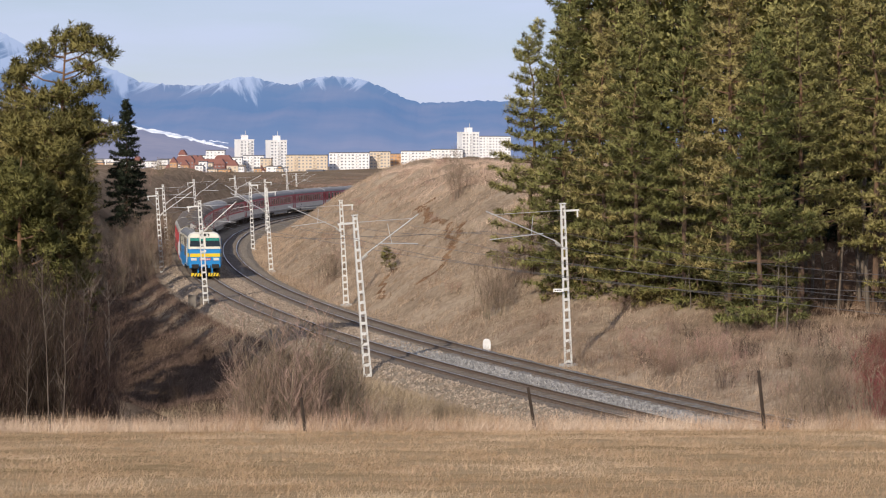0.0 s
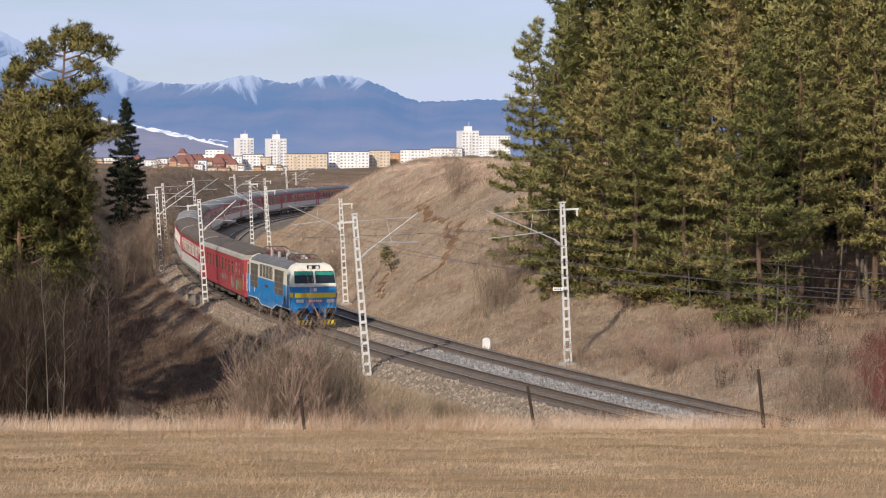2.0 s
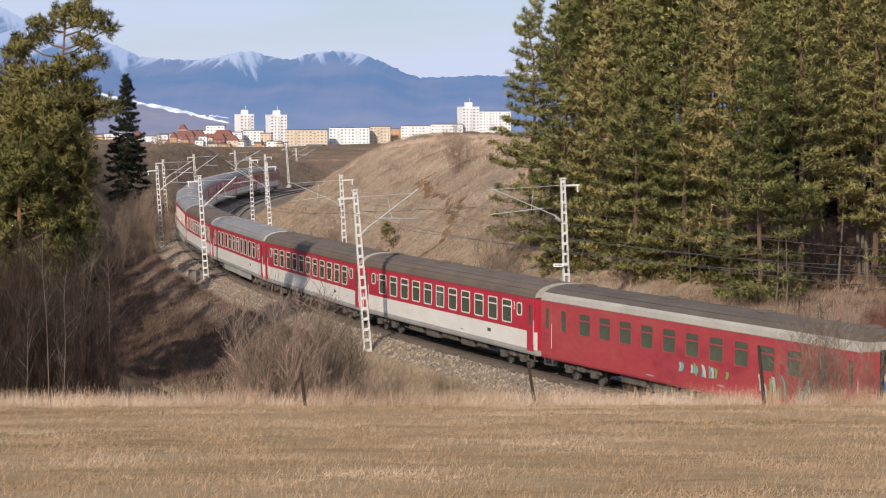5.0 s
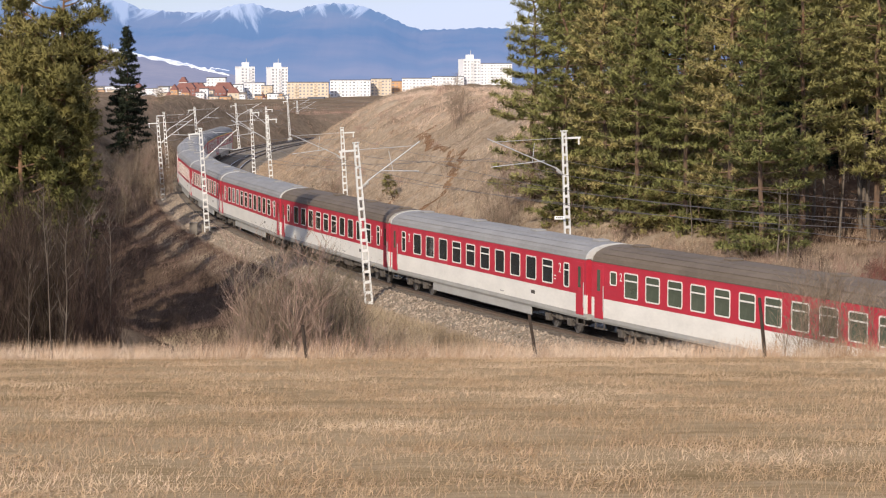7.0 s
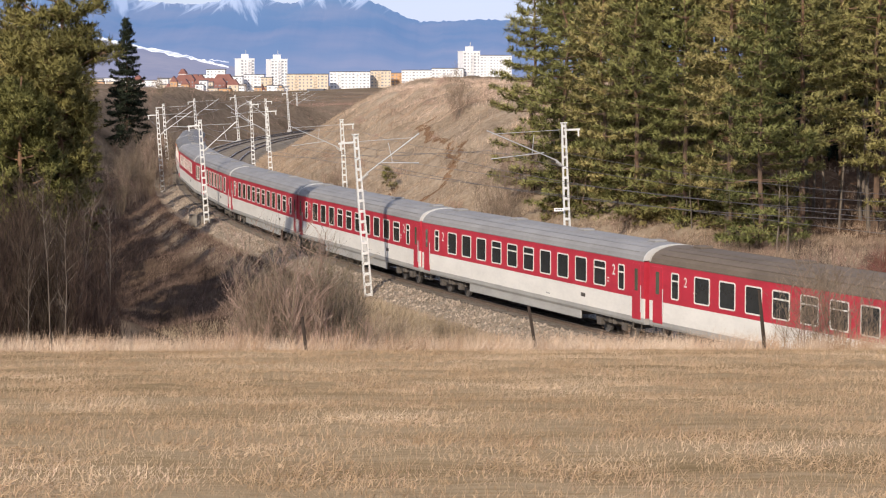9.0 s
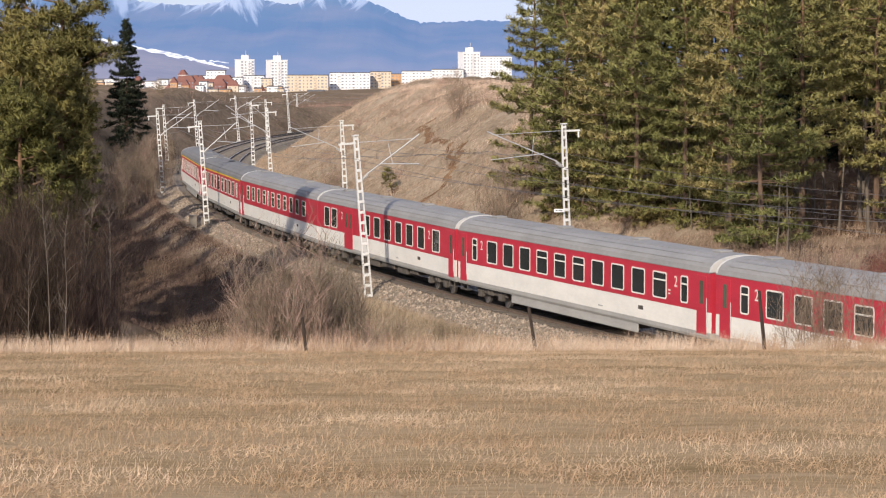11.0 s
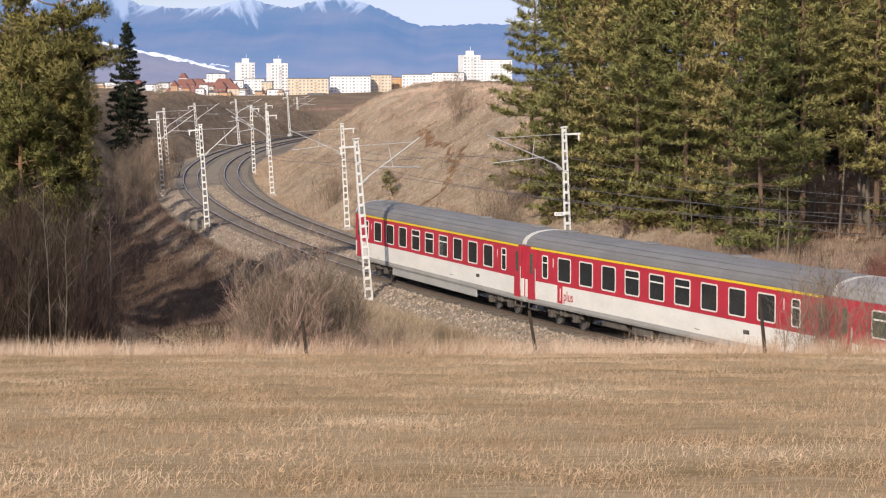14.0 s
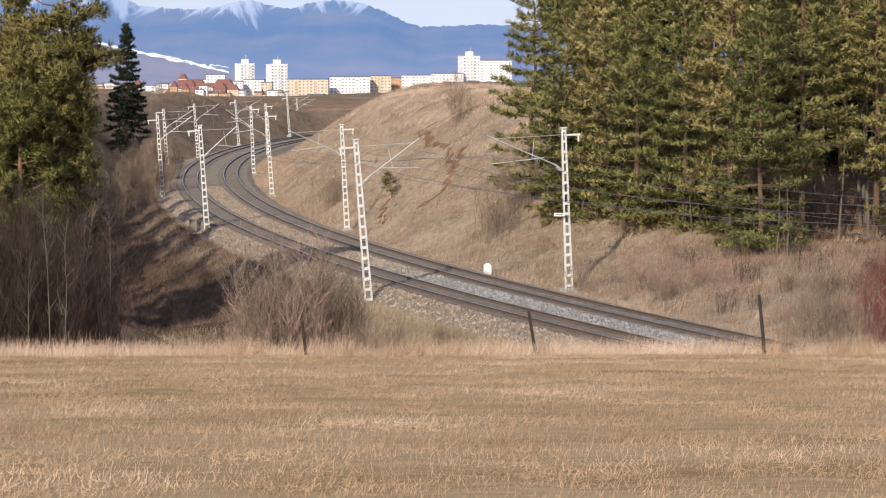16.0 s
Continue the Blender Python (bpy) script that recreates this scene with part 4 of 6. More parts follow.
    for s in (-1, 1):
        for a, b in ((-6.15, -3.55), (2.35, 5.15)):
            g = part("filter_grille", box(a, s * 1.47 - 0.03, 1.78, b, s * 1.47 + 0.012, 3.36) if s > 0 else box(a, s * 1.47 - 0.012, 1.78, b, s * 1.47 + 0.03, 3.36), M["grille"], root, "brown dusty filter grille")
            for k in range(1, 4):
                z = 1.78 + 1.58 * k / 4
                part("grille_bar", box(a, s * 1.485 - 0.008, z - 0.022, b, s * 1.485 + 0.008, z + 0.022), M["grille_rail"], g)
            for x in (a, (a + b) / 2, b):
                part("grille_bar", box(x - 0.028, s * 1.485 - 0.01, 1.78, x + 0.028, s * 1.485 + 0.01, 3.36), M["grille_rail"], g)
        lv = part("louvre", box(-2.9, s * 1.46 - 0.02, 2.62, 1.55, s * 1.46 + 0.01, 3.44), M["black"], root, "dark air intake with pale slats")
        for k in range(8):
            z = 2.66 + 0.1 * k
            part("louvre_slat", box(-2.88, s * 1.478 - 0.012, z, 1.53, s * 1.478 + 0.012, z + 0.055), M["slat"], lv)
        for k in range(5):
            x = -2.9 + 4.45 * k / 4
            part("louvre_post", box(x - 0.02, s * 1.49 - 0.008, 2.62, x + 0.02, s * 1.49 + 0.008, 3.44), M["cream"], lv)
        for x in (-7.0, 6.75):
            d = part("cab_door", box(x - 0.38, s * 1.475 - 0.008, 1.12, x + 0.38, s * 1.475 + 0.008, 3.38), M["blue"], root, "cab door")
            part("door_top", box(x - 0.37, s * 1.478 - 0.008, 2.53, x + 0.37, s * 1.478 + 0.008, 3.37), M["cream"], d)
            part("door_pane", box(x - 0.2, s * 1.486 - 0.008, 2.55, x + 0.2, s * 1.486 + 0.008, 3.25), M["pane_green"], d)
            for e in (-0.47, 0.47):
                part("handrail", rod((x + e, s * 1.51, 1.3), (x + e, s * 1.51, 2.6), 0.02), M["band_white"], d, "white handrail")
            part("foot_step", merge(box(x - 0.12, s * 1.48 - 0.01, 1.3, x + 0.12, s * 1.48 + 0.01, 1.42), box(x - 0.12, s * 1.48 - 0.01, 1.12, x + 0.12, s * 1.48 + 0.01, 1.2)), M["black"], root)
        part("side_plate", box(-1.0, s * 1.474 - 0.006, 2.0, 0.0, s * 1.474 + 0.006, 2.16), M["pan_red"], root, "red plate with unreadable bars")
        part("side_emblem", box(-4.95, s * 1.474 - 0.006, 1.45, -4.75, s * 1.474 + 0.006, 1.75), M["band_white"], root)
        part("side_socket", box(5.35, s * 1.475 - 0.01, 1.45, 5.6, s * 1.475 + 0.01, 1.8), M["black"], root)
    for x in (-4.15, 4.15):
        wheelset_bogie(root, x, 3.2, 0.62, "under", True)
    part("battery_box", box(-1.6, -1.2, 0.35, 1.4, 1.2, 0.76, bevel=0.06), M["under"], root)
    for x in (-7.0, 7.0):
        for s in (-1, 1):
            part("sand_box", box(x - 0.45, s * 1.2 - 0.12, 0.4, x + 0.45, s * 1.2 + 0.12, 0.98, bevel=0.06), M["under"], root)
    # roof gear
    for x, y, hgt in ((-3.3, -0.55, 0.42), (-2.3, 0.4, 0.42), (-1.0, -0.5, 0.38), (0.6, 0.35, 0.4), (1.5, -0.45, 0.4), (3.0, 0.3, 0.35)):
        bm = rod((x, y, 3.95), (x, y, 3.95 + hgt), 0.09)
        for k in range(4):
            rod_into(bm, (x, y, 4.0 + hgt * k / 4.4), (x, y, 4.05 + hgt * k / 4.4), 0.12, 0.08, seg=12)
        part("insulator", bm, M["porcelain"], root, "pale ribbed insulator")
    part("roof_cable", merge(rod((-3.3, -0.55, 4.4), (-1.0, -0.5, 4.36), 0.025), rod((-1.0, -0.5, 4.36), (1.5, -0.45, 4.38), 0.025), rod((-2.3, 0.4, 4.4), (0.6, 0.35, 4.38), 0.025), rod((0.6, 0.35, 4.38), (3.0, 0.3, 4.32), 0.025)), M["wire"], root)
    part("roof_box", box(2.1, -0.6, 3.95, 3.2, 0.1, 4.2, bevel=0.05), M["under"], root)
    part("roof_box", box(-0.6, -0.2, 3.95, 0.3, 0.6, 4.15, bevel=0.04), M["under"], root)
    for x, up in ((-4.9, 0.32), (4.6, 0.22)):
        bm = merge(rod((x - 0.9, -0.55, 4.12), (x + 0.9, -0.55, 4.12), 0.045), rod((x - 0.9, 0.55, 4.12), (x + 0.9, 0.55, 4.12), 0.045),
                   *[rod((x + a, b, 3.93), (x + a, b, 4.12), 0.06) for a in (-0.9, 0.9) for b in (-0.55, 0.55)],
                   rod((x - 0.8, -0.55, 4.14), (x - 0.8, 0.55, 4.14), 0.05), rod((x + 0.8, -0.55, 4.14), (x + 0.8, 0.55, 4.14), 0.05))
        pan = part("pantograph", bm, M["pan_red"], root, "red pantograph frame")
        for e in (-1, 1):
            part("pantograph_arm", merge(*[rod((x + e * 0.8, s * 0.5, 4.16), (x + e * (1.25 if up < 0.5 else 1.0), s * 0.35, 4.16 + up * 0.5), 0.03) for s in (-1, 1)],
                                         *[rod((x + e * (1.25 if up < 0.5 else 1.0), s * 0.35, 4.16 + up * 0.5), (x + e * 0.15, s * 0.25, 4.16 + up), 0.022) for s in (-1, 1)]), M["pan_red" if up < 0.5 else "wire"], pan)
        part("contact_strip", merge(rod((x - 0.15, -0.6, 4.18 + up), (x - 0.15, 0.6, 4.18 + up), 0.03), rod((x + 0.15, -0.6, 4.18 + up), (x + 0.15, 0.6, 4.18 + up), 0.03),
                                    *[rod((x + e, s * 0.6, 4.18 + up), (x + e, s * 0.9, 4.02 + up), 0.025) for e in (-0.15, 0.15) for s in (-1, 1)]), M["wire"], pan)
    for x, y, w in ((-2.9, 0.1, 0.22), (-1.7, -0.2, 0.18), (1.0, -0.1, 0.2), (3.6, 0.45, 0.2), (3.7, -0.4, 0.16)):
        part("roof_gear", merge(box(x - w, y - 0.14, 3.95, x + w, y + 0.14, 4.12 + w * 0.4, bevel=0.03), rod((x - w, y, 4.3), (x + w * 2.5, y, 4.26), 0.03)), M["under"], root, "dark electrical gear on the roof")
    part("horn", merge(*[rod((5.35, y, 4.2), (5.75, y, 4.22), 0.04, 0.09) for y in (-0.35, -0.1)]), M["steel"], root)
    return root


LOCO = build_locomotive()
LOCO.scale = (1.04, 1.0, 1.0)

SPEED, FRONT = 29.12, S_ZERO + 4.0        # metres a second, and the arc of the buffers at the clip's start


def vehicle_pose(s_mid, pivot):
    x0, y0, _ = on_line(s_mid - pivot)
    x1, y1, _ = on_line(s_mid + pivot)
    return pose((x0 + x1) / 2, (y0 + y1) / 2, 0.004, 0, 0, math.degrees(math.atan2(y1 - y0, x1 - x0)))


# ---------------------------------------------------------------- overhead line
def build_mast(x, y, z, height, lean, label, heading, arm_side, reach):
    """A ladder-like mast of two channels with batten plates, and its bracket arm over the track."""
    tilt = math.degrees(math.atan2(lean, height))
    root = empty("catenary_mast", pose(x, y, z, 0, tilt, 0), label, "railway mast", "masts along the line")
    turn = Matrix.Rotation(heading, 4, "Z")

    def put(name, bm, mat, lab="", parent=None):
        bmesh.ops.transform(bm, matrix=turn, verts=bm.verts)
        return part(name, bm, M[mat], parent or root, lab)

    put("foundation", box(-0.4, -0.4, -0.7, 0.4, 0.4, 0.12, bevel=0.03), "concrete", "concrete foot")
    w0, w1 = 0.185, 0.095
    for s in (-1, 1):
        bm = bmesh.new()
        ring = lambda w, zz: [(s * w + a, b, zz) for a, b in ((-0.03, -0.09), (0.03, -0.09), (0.03, 0.09), (-0.03, 0.09))]
        lo, hi = [bm.verts.new(v) for v in ring(w0, 0.0)], [bm.verts.new(v) for v in ring(w1, height)]
        bm.faces.new(lo)
        bm.faces.new(hi)
        for i in range(4):
            bm.faces.new((lo[i], lo[(i + 1) % 4], hi[(i + 1) % 4], hi[i]))
        put("leg", bm, "lattice", "white painted steel channel")
    k = 15
    for i in range(k + 1):
        zz = 0.25 + (height - 0.4) * i / k
        w = w0 + (w1 - w0) * zz / height
        for b in (-0.095, 0.095):
            put("batten", box(-w, b - 0.01, zz - 0.07, w, b + 0.01, zz + 0.07), "lattice")
    put("cap", box(-w1 - 0.06, -0.16, height, w1 + 0.06, 0.16, height + 0.06), "lattice")
    a = arm_side
    put("cross_arm", merge(box(min(0, -a * 0.95), -0.05, height - 0.42, max(0, -a * 0.95), 0.05, height - 0.32), rod((-a * 0.85, 0, height - 0.42), (-a * 0.85, 0, height - 0.75), 0.05)), "lattice", "short arm for the feeder wire")
    top, low = height - 0.35, height - 2.3
    put("stay_tube", rod((a * 0.15, 0, top), (a * reach, 0, top - 0.05), 0.014), "steel")
    arm = put("bracket_arm", rod((a * 0.55, 0, low + 0.33), (a * (reach + 0.25), 0, top + 0.15), 0.03), "steel", "slanting steel tube bracket")
    put("insulator", merge(rod((a * 0.15, 0, low), (a * 0.55, 0, low + 0.33), 0.05), *[rod((a * (0.2 + 0.08 * j), 0, low + 0.06 * j), (a * (0.24 + 0.08 * j), 0, low + 0.03 + 0.06 * j), 0.09) for j in range(4)]), "porcelain", "", arm)
    put("steady_arm", merge(rod((a * 1.2, 0, low + 0.75), (a * (reach + 0.1), 0, low + 0.55), 0.025), rod((a * 1.9, 0, low + 0.70), (a * 1.75, 0, top - 0.2), 0.015)), "steel", "", arm)
    return root


MASTS = []


def mast_row():
    # bearing, distance, foot, height, lean, near row or far row
    rows = ((-0.1204, 224.6, -0.9, 8.0, -0.5, 1), (-0.1182, 280.0, -0.9, 7.8, -0.5, 1), (-0.1015, 174.9, -0.9, 8.2, -0.5, 1), (-0.0320, 121.6, -0.9, 8.65, -0.68, 1),
            (-0.1051, 328.0, -0.9, 7.8, -0.55, 1), (-0.0876, 392.0, -0.9, 7.6, -0.6, 1), (-0.0413, 177.0, -0.7, 8.0, -0.4, -1), (0.0544, 127.6, -0.7, 8.9, -0.34, -1),
            (-0.0735, 225.9, -0.7, 8.1, -0.48, -1), (-0.0813, 273.5, -0.7, 8.0, -0.32, -1), (-0.0752, 328.0, -0.7, 7.6, -0.3, -1), (-0.0658, 447.0, -0.7, 7.5, -0.5, 1), (-0.0621, 500.0, -0.7, 6.6, -0.35, 1))
    for b, y, z, hgt, lean, row in rows:
        x = b * y
        q, s = line_distance(np.array([x]), np.array([y]))
        _, _, a = on_line(float(s[0]))
        reach = abs(float(q[0])) if row > 0 else abs(-float(q[0]) - TRACK_GAP)
        reach = min(max(reach, 2.4), 4.2)
        heading = a + math.pi / 2      # local x points across the line, to its far side
        MASTS.append((float(s[0]), row, x, y, z, hgt, lean))
        build_mast(x, y, z, hgt, lean, "white ladder-like steel catenary mast with bracket arm beside the track", heading, row, reach)


mast_row()


def tube(points, radii, sides=6):
    """Vertices and faces of a tapering tube along points."""
    verts, faces = [], []
    for i, (p, r) in enumerate(zip(points, radii)):
        d = (points[min(i + 1, len(points) - 1)] - points[max(i - 1, 0)]).normalized()
        u = d.cross(Vector((0.3, 1, 0.1))).normalized()
        v = d.cross(u)
        for k in range(sides):
            a = 6.2832 * k / sides
            verts.append(p + u * math.cos(a) * r + v * math.sin(a) * r)
        if i:
            b = i * sides
            for k in range(sides):
                faces.append((b - sides + k, b - sides + (k + 1) % sides, b + (k + 1) % sides, b + k))
    return verts, faces


def sagging(points, sag, n):
    """A hanging wire's points over its supports."""
    out = []
    for a, b in zip(points, points[1:]):
        out += [Vector(a).lerp(Vector(b), i / n) - Vector((0, 0, sag * 4 * (i / n) * (1 - i / n))) for i in range(n)]
    return out + [Vector(points[-1])]


def overhead_wires():
    for row, offset in ((1, 0.0), (-1, TRACK_GAP)):
        ss = sorted(m[0] for m in MASTS if m[1] == row and m[3] < 400)
        ss = [ss[0] - 110, ss[0] - 55] + ss + [ss[-1] + 55, ss[-1] + 110]
        root = empty("overhead_line", pose(0, 0, 0), "thin overhead line of two wires joined by droppers", "overhead wire", "overhead lines")
        over = [on_line(s, offset)[:2] for s in ss]
        beside = [on_line(s, offset + (-4.3 if row > 0 else 4.3))[:2] for s in ss]
        for name, pts, z, sag, n in (("contact_wire", over, 5.45, 0.05, 4), ("carrier_wire", over, 6.75, 0.85, 10), ("feeder_wire", beside, 6.6, 0.7, 10)):
            line = sagging([(x, y, z) for x, y in pts], sag, n)
            V, F = tube(line, [0.013] * len(line), 4)
            mesh_object(name, V, F, M["wire"], root)
        for (x0, y0), (x1, y1) in zip(over, over[1:]):
            for i in range(1, 6):
                k = i / 6
                p = Vector((x0, y0, 5.45)).lerp(Vector((x1, y1, 5.45)), k)
                part("dropper", rod(p, p + Vector((0, 0, 1.3 - 0.85 * 4 * k * (1 - k))), 0.006, seg=3), M["wire"], root)


overhead_wires()


# ---------------------------------------------------------------- trees
def join_tubes(tubes):
    V, F = [], []
    for v, f in tubes:
        n = len(V)
        V += v
        F += [tuple(i + n for i in q) for q in f]
    return V, F


def blades(centres, dirs, length, width, rng, spread_=0.9):
    """One pointed triangle for each row: from a centre along a direction."""
    n = len(centres)
    d = dirs + rng.normal(0, spread_, (n, 3))
    d /= np.linalg.norm(d, axis=1)[:, None] + 1e-9
    side = np.cross(d, rng.normal(0, 1, (n, 3)))
    side /= np.linalg.norm(side, axis=1)[:, None] + 1e-9
    ln = length * rng.uniform(0.6, 1.3, (n, 1))
    w = width * rng.uniform(0.7, 1.3, (n, 1)) / 2
    v = np.stack([centres - side * w, centres + side * w, centres + d * ln], 1).reshape(-1, 3)
    return v


def triangle_object(name, verts, material, parent=None, label=""):
    me = bpy.data.meshes.new(name)
    n = len(verts) // 3
    me.vertices.add(n * 3)
    me.vertices.foreach_set("co", np.asarray(verts, np.float32).ravel())
    me.loops.add(n * 3)
    me.loops.foreach_set("vertex_index", np.arange(n * 3, dtype=np.int32))
    me.polygons.add(n)
    me.polygons.foreach_set("loop_start", np.arange(0, n * 3, 3, dtype=np.int32))
    me.polygons.foreach_set("loop_total", np.full(n, 3, np.int32))
    me.update(calc_edges=True)
    me.materials.append(material)
    ob = new(name, me)
    if parent:
        ob.parent = parent
    return tagged(ob, label)


def tufts(centres, dirs, size, per, rng, width=0.1):
    """Brushes of needles: each one fans out from its centre, towards the twig's own direction, and is rounded in its shading."""
    n = len(centres)
    c = np.repeat(centres, per, 0)
    d = np.repeat(dirs, per, 0) + rng.normal(0, 0.95, (n * per, 3))
    d /= np.linalg.norm(d, axis=1)[:, None] + 1e-9
    sz = np.repeat(size * rng.uniform(0.7, 1.3, n), per)[:, None]
    side = np.cross(d, rng.normal(0, 1, (n * per, 3)))
    side /= np.linalg.norm(side, axis=1)[:, None] + 1e-9
    root = c + d * sz * rng.uniform(-0.1, 0.4, (n * per, 1)) + rng.normal(0, 0.05, (n * per, 3))
    w = sz * width * rng.uniform(0.7, 1.3, (n * per, 1))
    tip = root + d * sz * rng.uniform(0.6, 1.1, (n * per, 1))
    v = np.stack([root - side * w, root + side * w, tip], 1)
    out = d * 0.65 + np.repeat(dirs, per, 0) * 0.35 + rng.normal(0, 0.25, (n * per, 3))
    out /= np.linalg.norm(out, axis=1)[:, None] + 1e-9
    face = np.cross(v[:, 1] - v[:, 0], v[:, 2] - v[:, 0])
    flip = (face * out).sum(1) < 0
    v[flip] = v[flip][:, [1, 0, 2]]
    return v.reshape(-1, 3), np.repeat(out, 3, 0)


def crown_object(centres, dirs, size, per, rng, mat, root, width=0.1, label="brushes of long evergreen needles"):
    v, nrm = tufts(np.array(centres), np.array(dirs), size, per, rng, width)
    ob = triangle_object("crown", v, M[mat], root, label)
    ob.data.normals_split_custom_set_from_vertices(nrm.tolist())
    return ob


def build_pine(height, crown_from, radius, seed, name, label, mat="needles", per=18, tuft=0.30, shape=0.8, droop=0.1, category="tree", group="", sway=0.25,
               step=(0.55, 0.85), width=0.1, rise=0.5, bare=0.3, dense=1.0, thin=1.0):
    """A conifer in whorls of boughs: each bough fans out flat into twigs that end in brushes of needles."""
    r = random.Random(seed)
    rng = np.random.RandomState(seed)
    root = empty(name, pose(0, 0, 0), label, category, group)
    bend = [Vector((r.uniform(-sway, sway) * k / 4, r.uniform(-sway, sway) * k / 4, height * k / 8)) for k in range(9)]

    def axis(hh):
        k = min(hh / height * 8, 7.999)
        return bend[int(k)].lerp(bend[int(k) + 1], k - int(k))

    thick = height * 0.0075 + 0.025
    tubes = [tube([b - Vector((0, 0, 0.3 if i == 0 else 0)) for i, b in enumerate(bend)], [thick * (1.25 if i == 0 else 1) * (1 - i / 8) + 0.015 for i in range(9)], 8)]
    centres, dirs = [], []
    hh = crown_from
    while hh < height - 0.15:
        t = (hh - crown_from) / (height - crown_from)
        prof = radius * (1 - t) ** shape * (0.6 + 0.4 * min(1, t * 4 + 0.2))
        turn = r.uniform(0, 6.2832)
        many = r.randint(5, 7)
        for k in range(many):
            if t < 0.25 and r.random() < 0.35 * thin:
                continue
            a = turn + 6.2832 * k / many + r.gauss(0, 0.16)
            ln = prof * (r.uniform(0.45, 0.8) if r.random() < 0.3 else r.uniform(0.85, 1.15)) + 0.2
            ca, sa = math.cos(a), math.sin(a)
            up = r.uniform(-droop, 0.12) + rise * t
            base = axis(hh + r.gauss(0, 0.08))
            tip = base + Vector((ca * ln, sa * ln, ln * up))
            mid = base.lerp(tip, 0.55) + Vector((0, 0, -0.07 * ln))
            rad = 0.016 + 0.012 * ln
            tubes.append(tube([base, mid, tip], [rad, rad * 0.65, 0.008], 3) if dense >= 1 else tube([base, tip], [rad, 0.008], 3))
            n = max(3, int(ln * 6.0 * dense))
            for j in range(n):
                f = bare + (1.0 - bare) * ((j + r.random()) / n) ** 0.8
                c = base.lerp(mid, f / 0.55) if f < 0.55 else mid.lerp(tip, (f - 0.55) / 0.45)
                fan = r.uniform(-1, 1) * (0.10 + 0.42 * ln * (1.02 - f) + 0.05 * ln)
                c = c + Vector((-sa * fan, ca * fan, r.gauss(0.04, 0.05)))
                e = 0.6 if fan > 0 else -0.6
                centres.append(tuple(c))
                dirs.append((ca * 0.75 - sa * e * 0.5, sa * 0.75 + ca * e * 0.5, 0.5))
        hh += r.uniform(*step) * (1.0 if t < 0.8 else 0.7)
    centres.append(tuple(axis(height)))
    dirs.append((0, 0, 1))
    for k in range(16):         # dead lower twigs
        z = r.uniform(0.2, 1.3) * crown_from
        a = r.uniform(0, 6.28)
        b = axis(z)
        tubes.append(tube([b, b + Vector((math.cos(a), math.sin(a), -0.15)) * r.uniform(0.4, 1.6)], [0.022, 0.006], 3))
    V, F = join_tubes(tubes)
    mesh_object("trunk", V, F, M["bark"], root, "scaly reddish-brown trunk with bare limbs")
    crown_object(centres, dirs, tuft, per, rng, mat, root, width)
    return root


def build_old_pine(height, pads, lean, seed, label, mat="needles_mid", per=22, tuft=0.26):
    """An old pine: a bent trunk, and heavy limbs that each carry a cushion of needles. pads: sideways, depth, height, half width."""
    r = random.Random(seed)
    rng = np.random.RandomState(seed)
    root = empty("old_pine_tree", pose(0, 0, 0), label, "tree")
    bend = [Vector((lean * (k / 8) ** 2 + r.uniform(-0.12, 0.12), r.uniform(-0.12, 0.12), height * k / 8)) for k in range(9)]
    tubes = [tube([b - Vector((0, 0, 0.3 if i == 0 else 0)) for i, b in enumerate(bend)], [0.21 * (1 - i / 8.6) + 0.02 for i in range(9)], 9)]
    centres, dirs = [], []
    for dx, dy, z, w in pads:
        k = min(max(z - 0.35 * math.hypot(dx, dy) - 0.3, 1.0) / height * 8, 7.7)
        base = bend[int(k)].lerp(bend[int(k) + 1], k - int(k))
        heart = Vector((dx, dy, z - 0.25 * w))
        mid = base.lerp(heart, 0.5) + Vector((r.gauss(0, 0.12), r.gauss(0, 0.12), -0.08 * (heart - base).length))
        tubes.append(tube([base, mid, heart], [0.06, 0.04, 0.022], 5))
        for j in range(int(76 * w * w + 24 * w)):
            u = Vector((r.gauss(0, 1), r.gauss(0, 1), r.gauss(0.25, 0.8))).normalized()
            s = r.uniform(0.35, 1.12)
            c = heart + Vector((u.x * w * s, u.y * w * s, u.z * w * 0.6 * s + 0.2 * w * math.sin(5 * u.x + 4 * u.y + 9 * dx)))
            if j % 5 == 0:
                tubes.append(tube([heart, c], [0.022, 0.007], 3))
            centres.append(tuple(c))
            dirs.append((u.x * 0.8, u.y * 0.8, u.z * 0.6 + 0.55))
    V, F = join_tubes(tubes)
    mesh_object("trunk", V, F, M["bark_orange"], root, "orange scaly trunk with bare twisted limbs")
    crown_object(centres, dirs, tuft, per, rng, mat, root, 0.08)
    return root


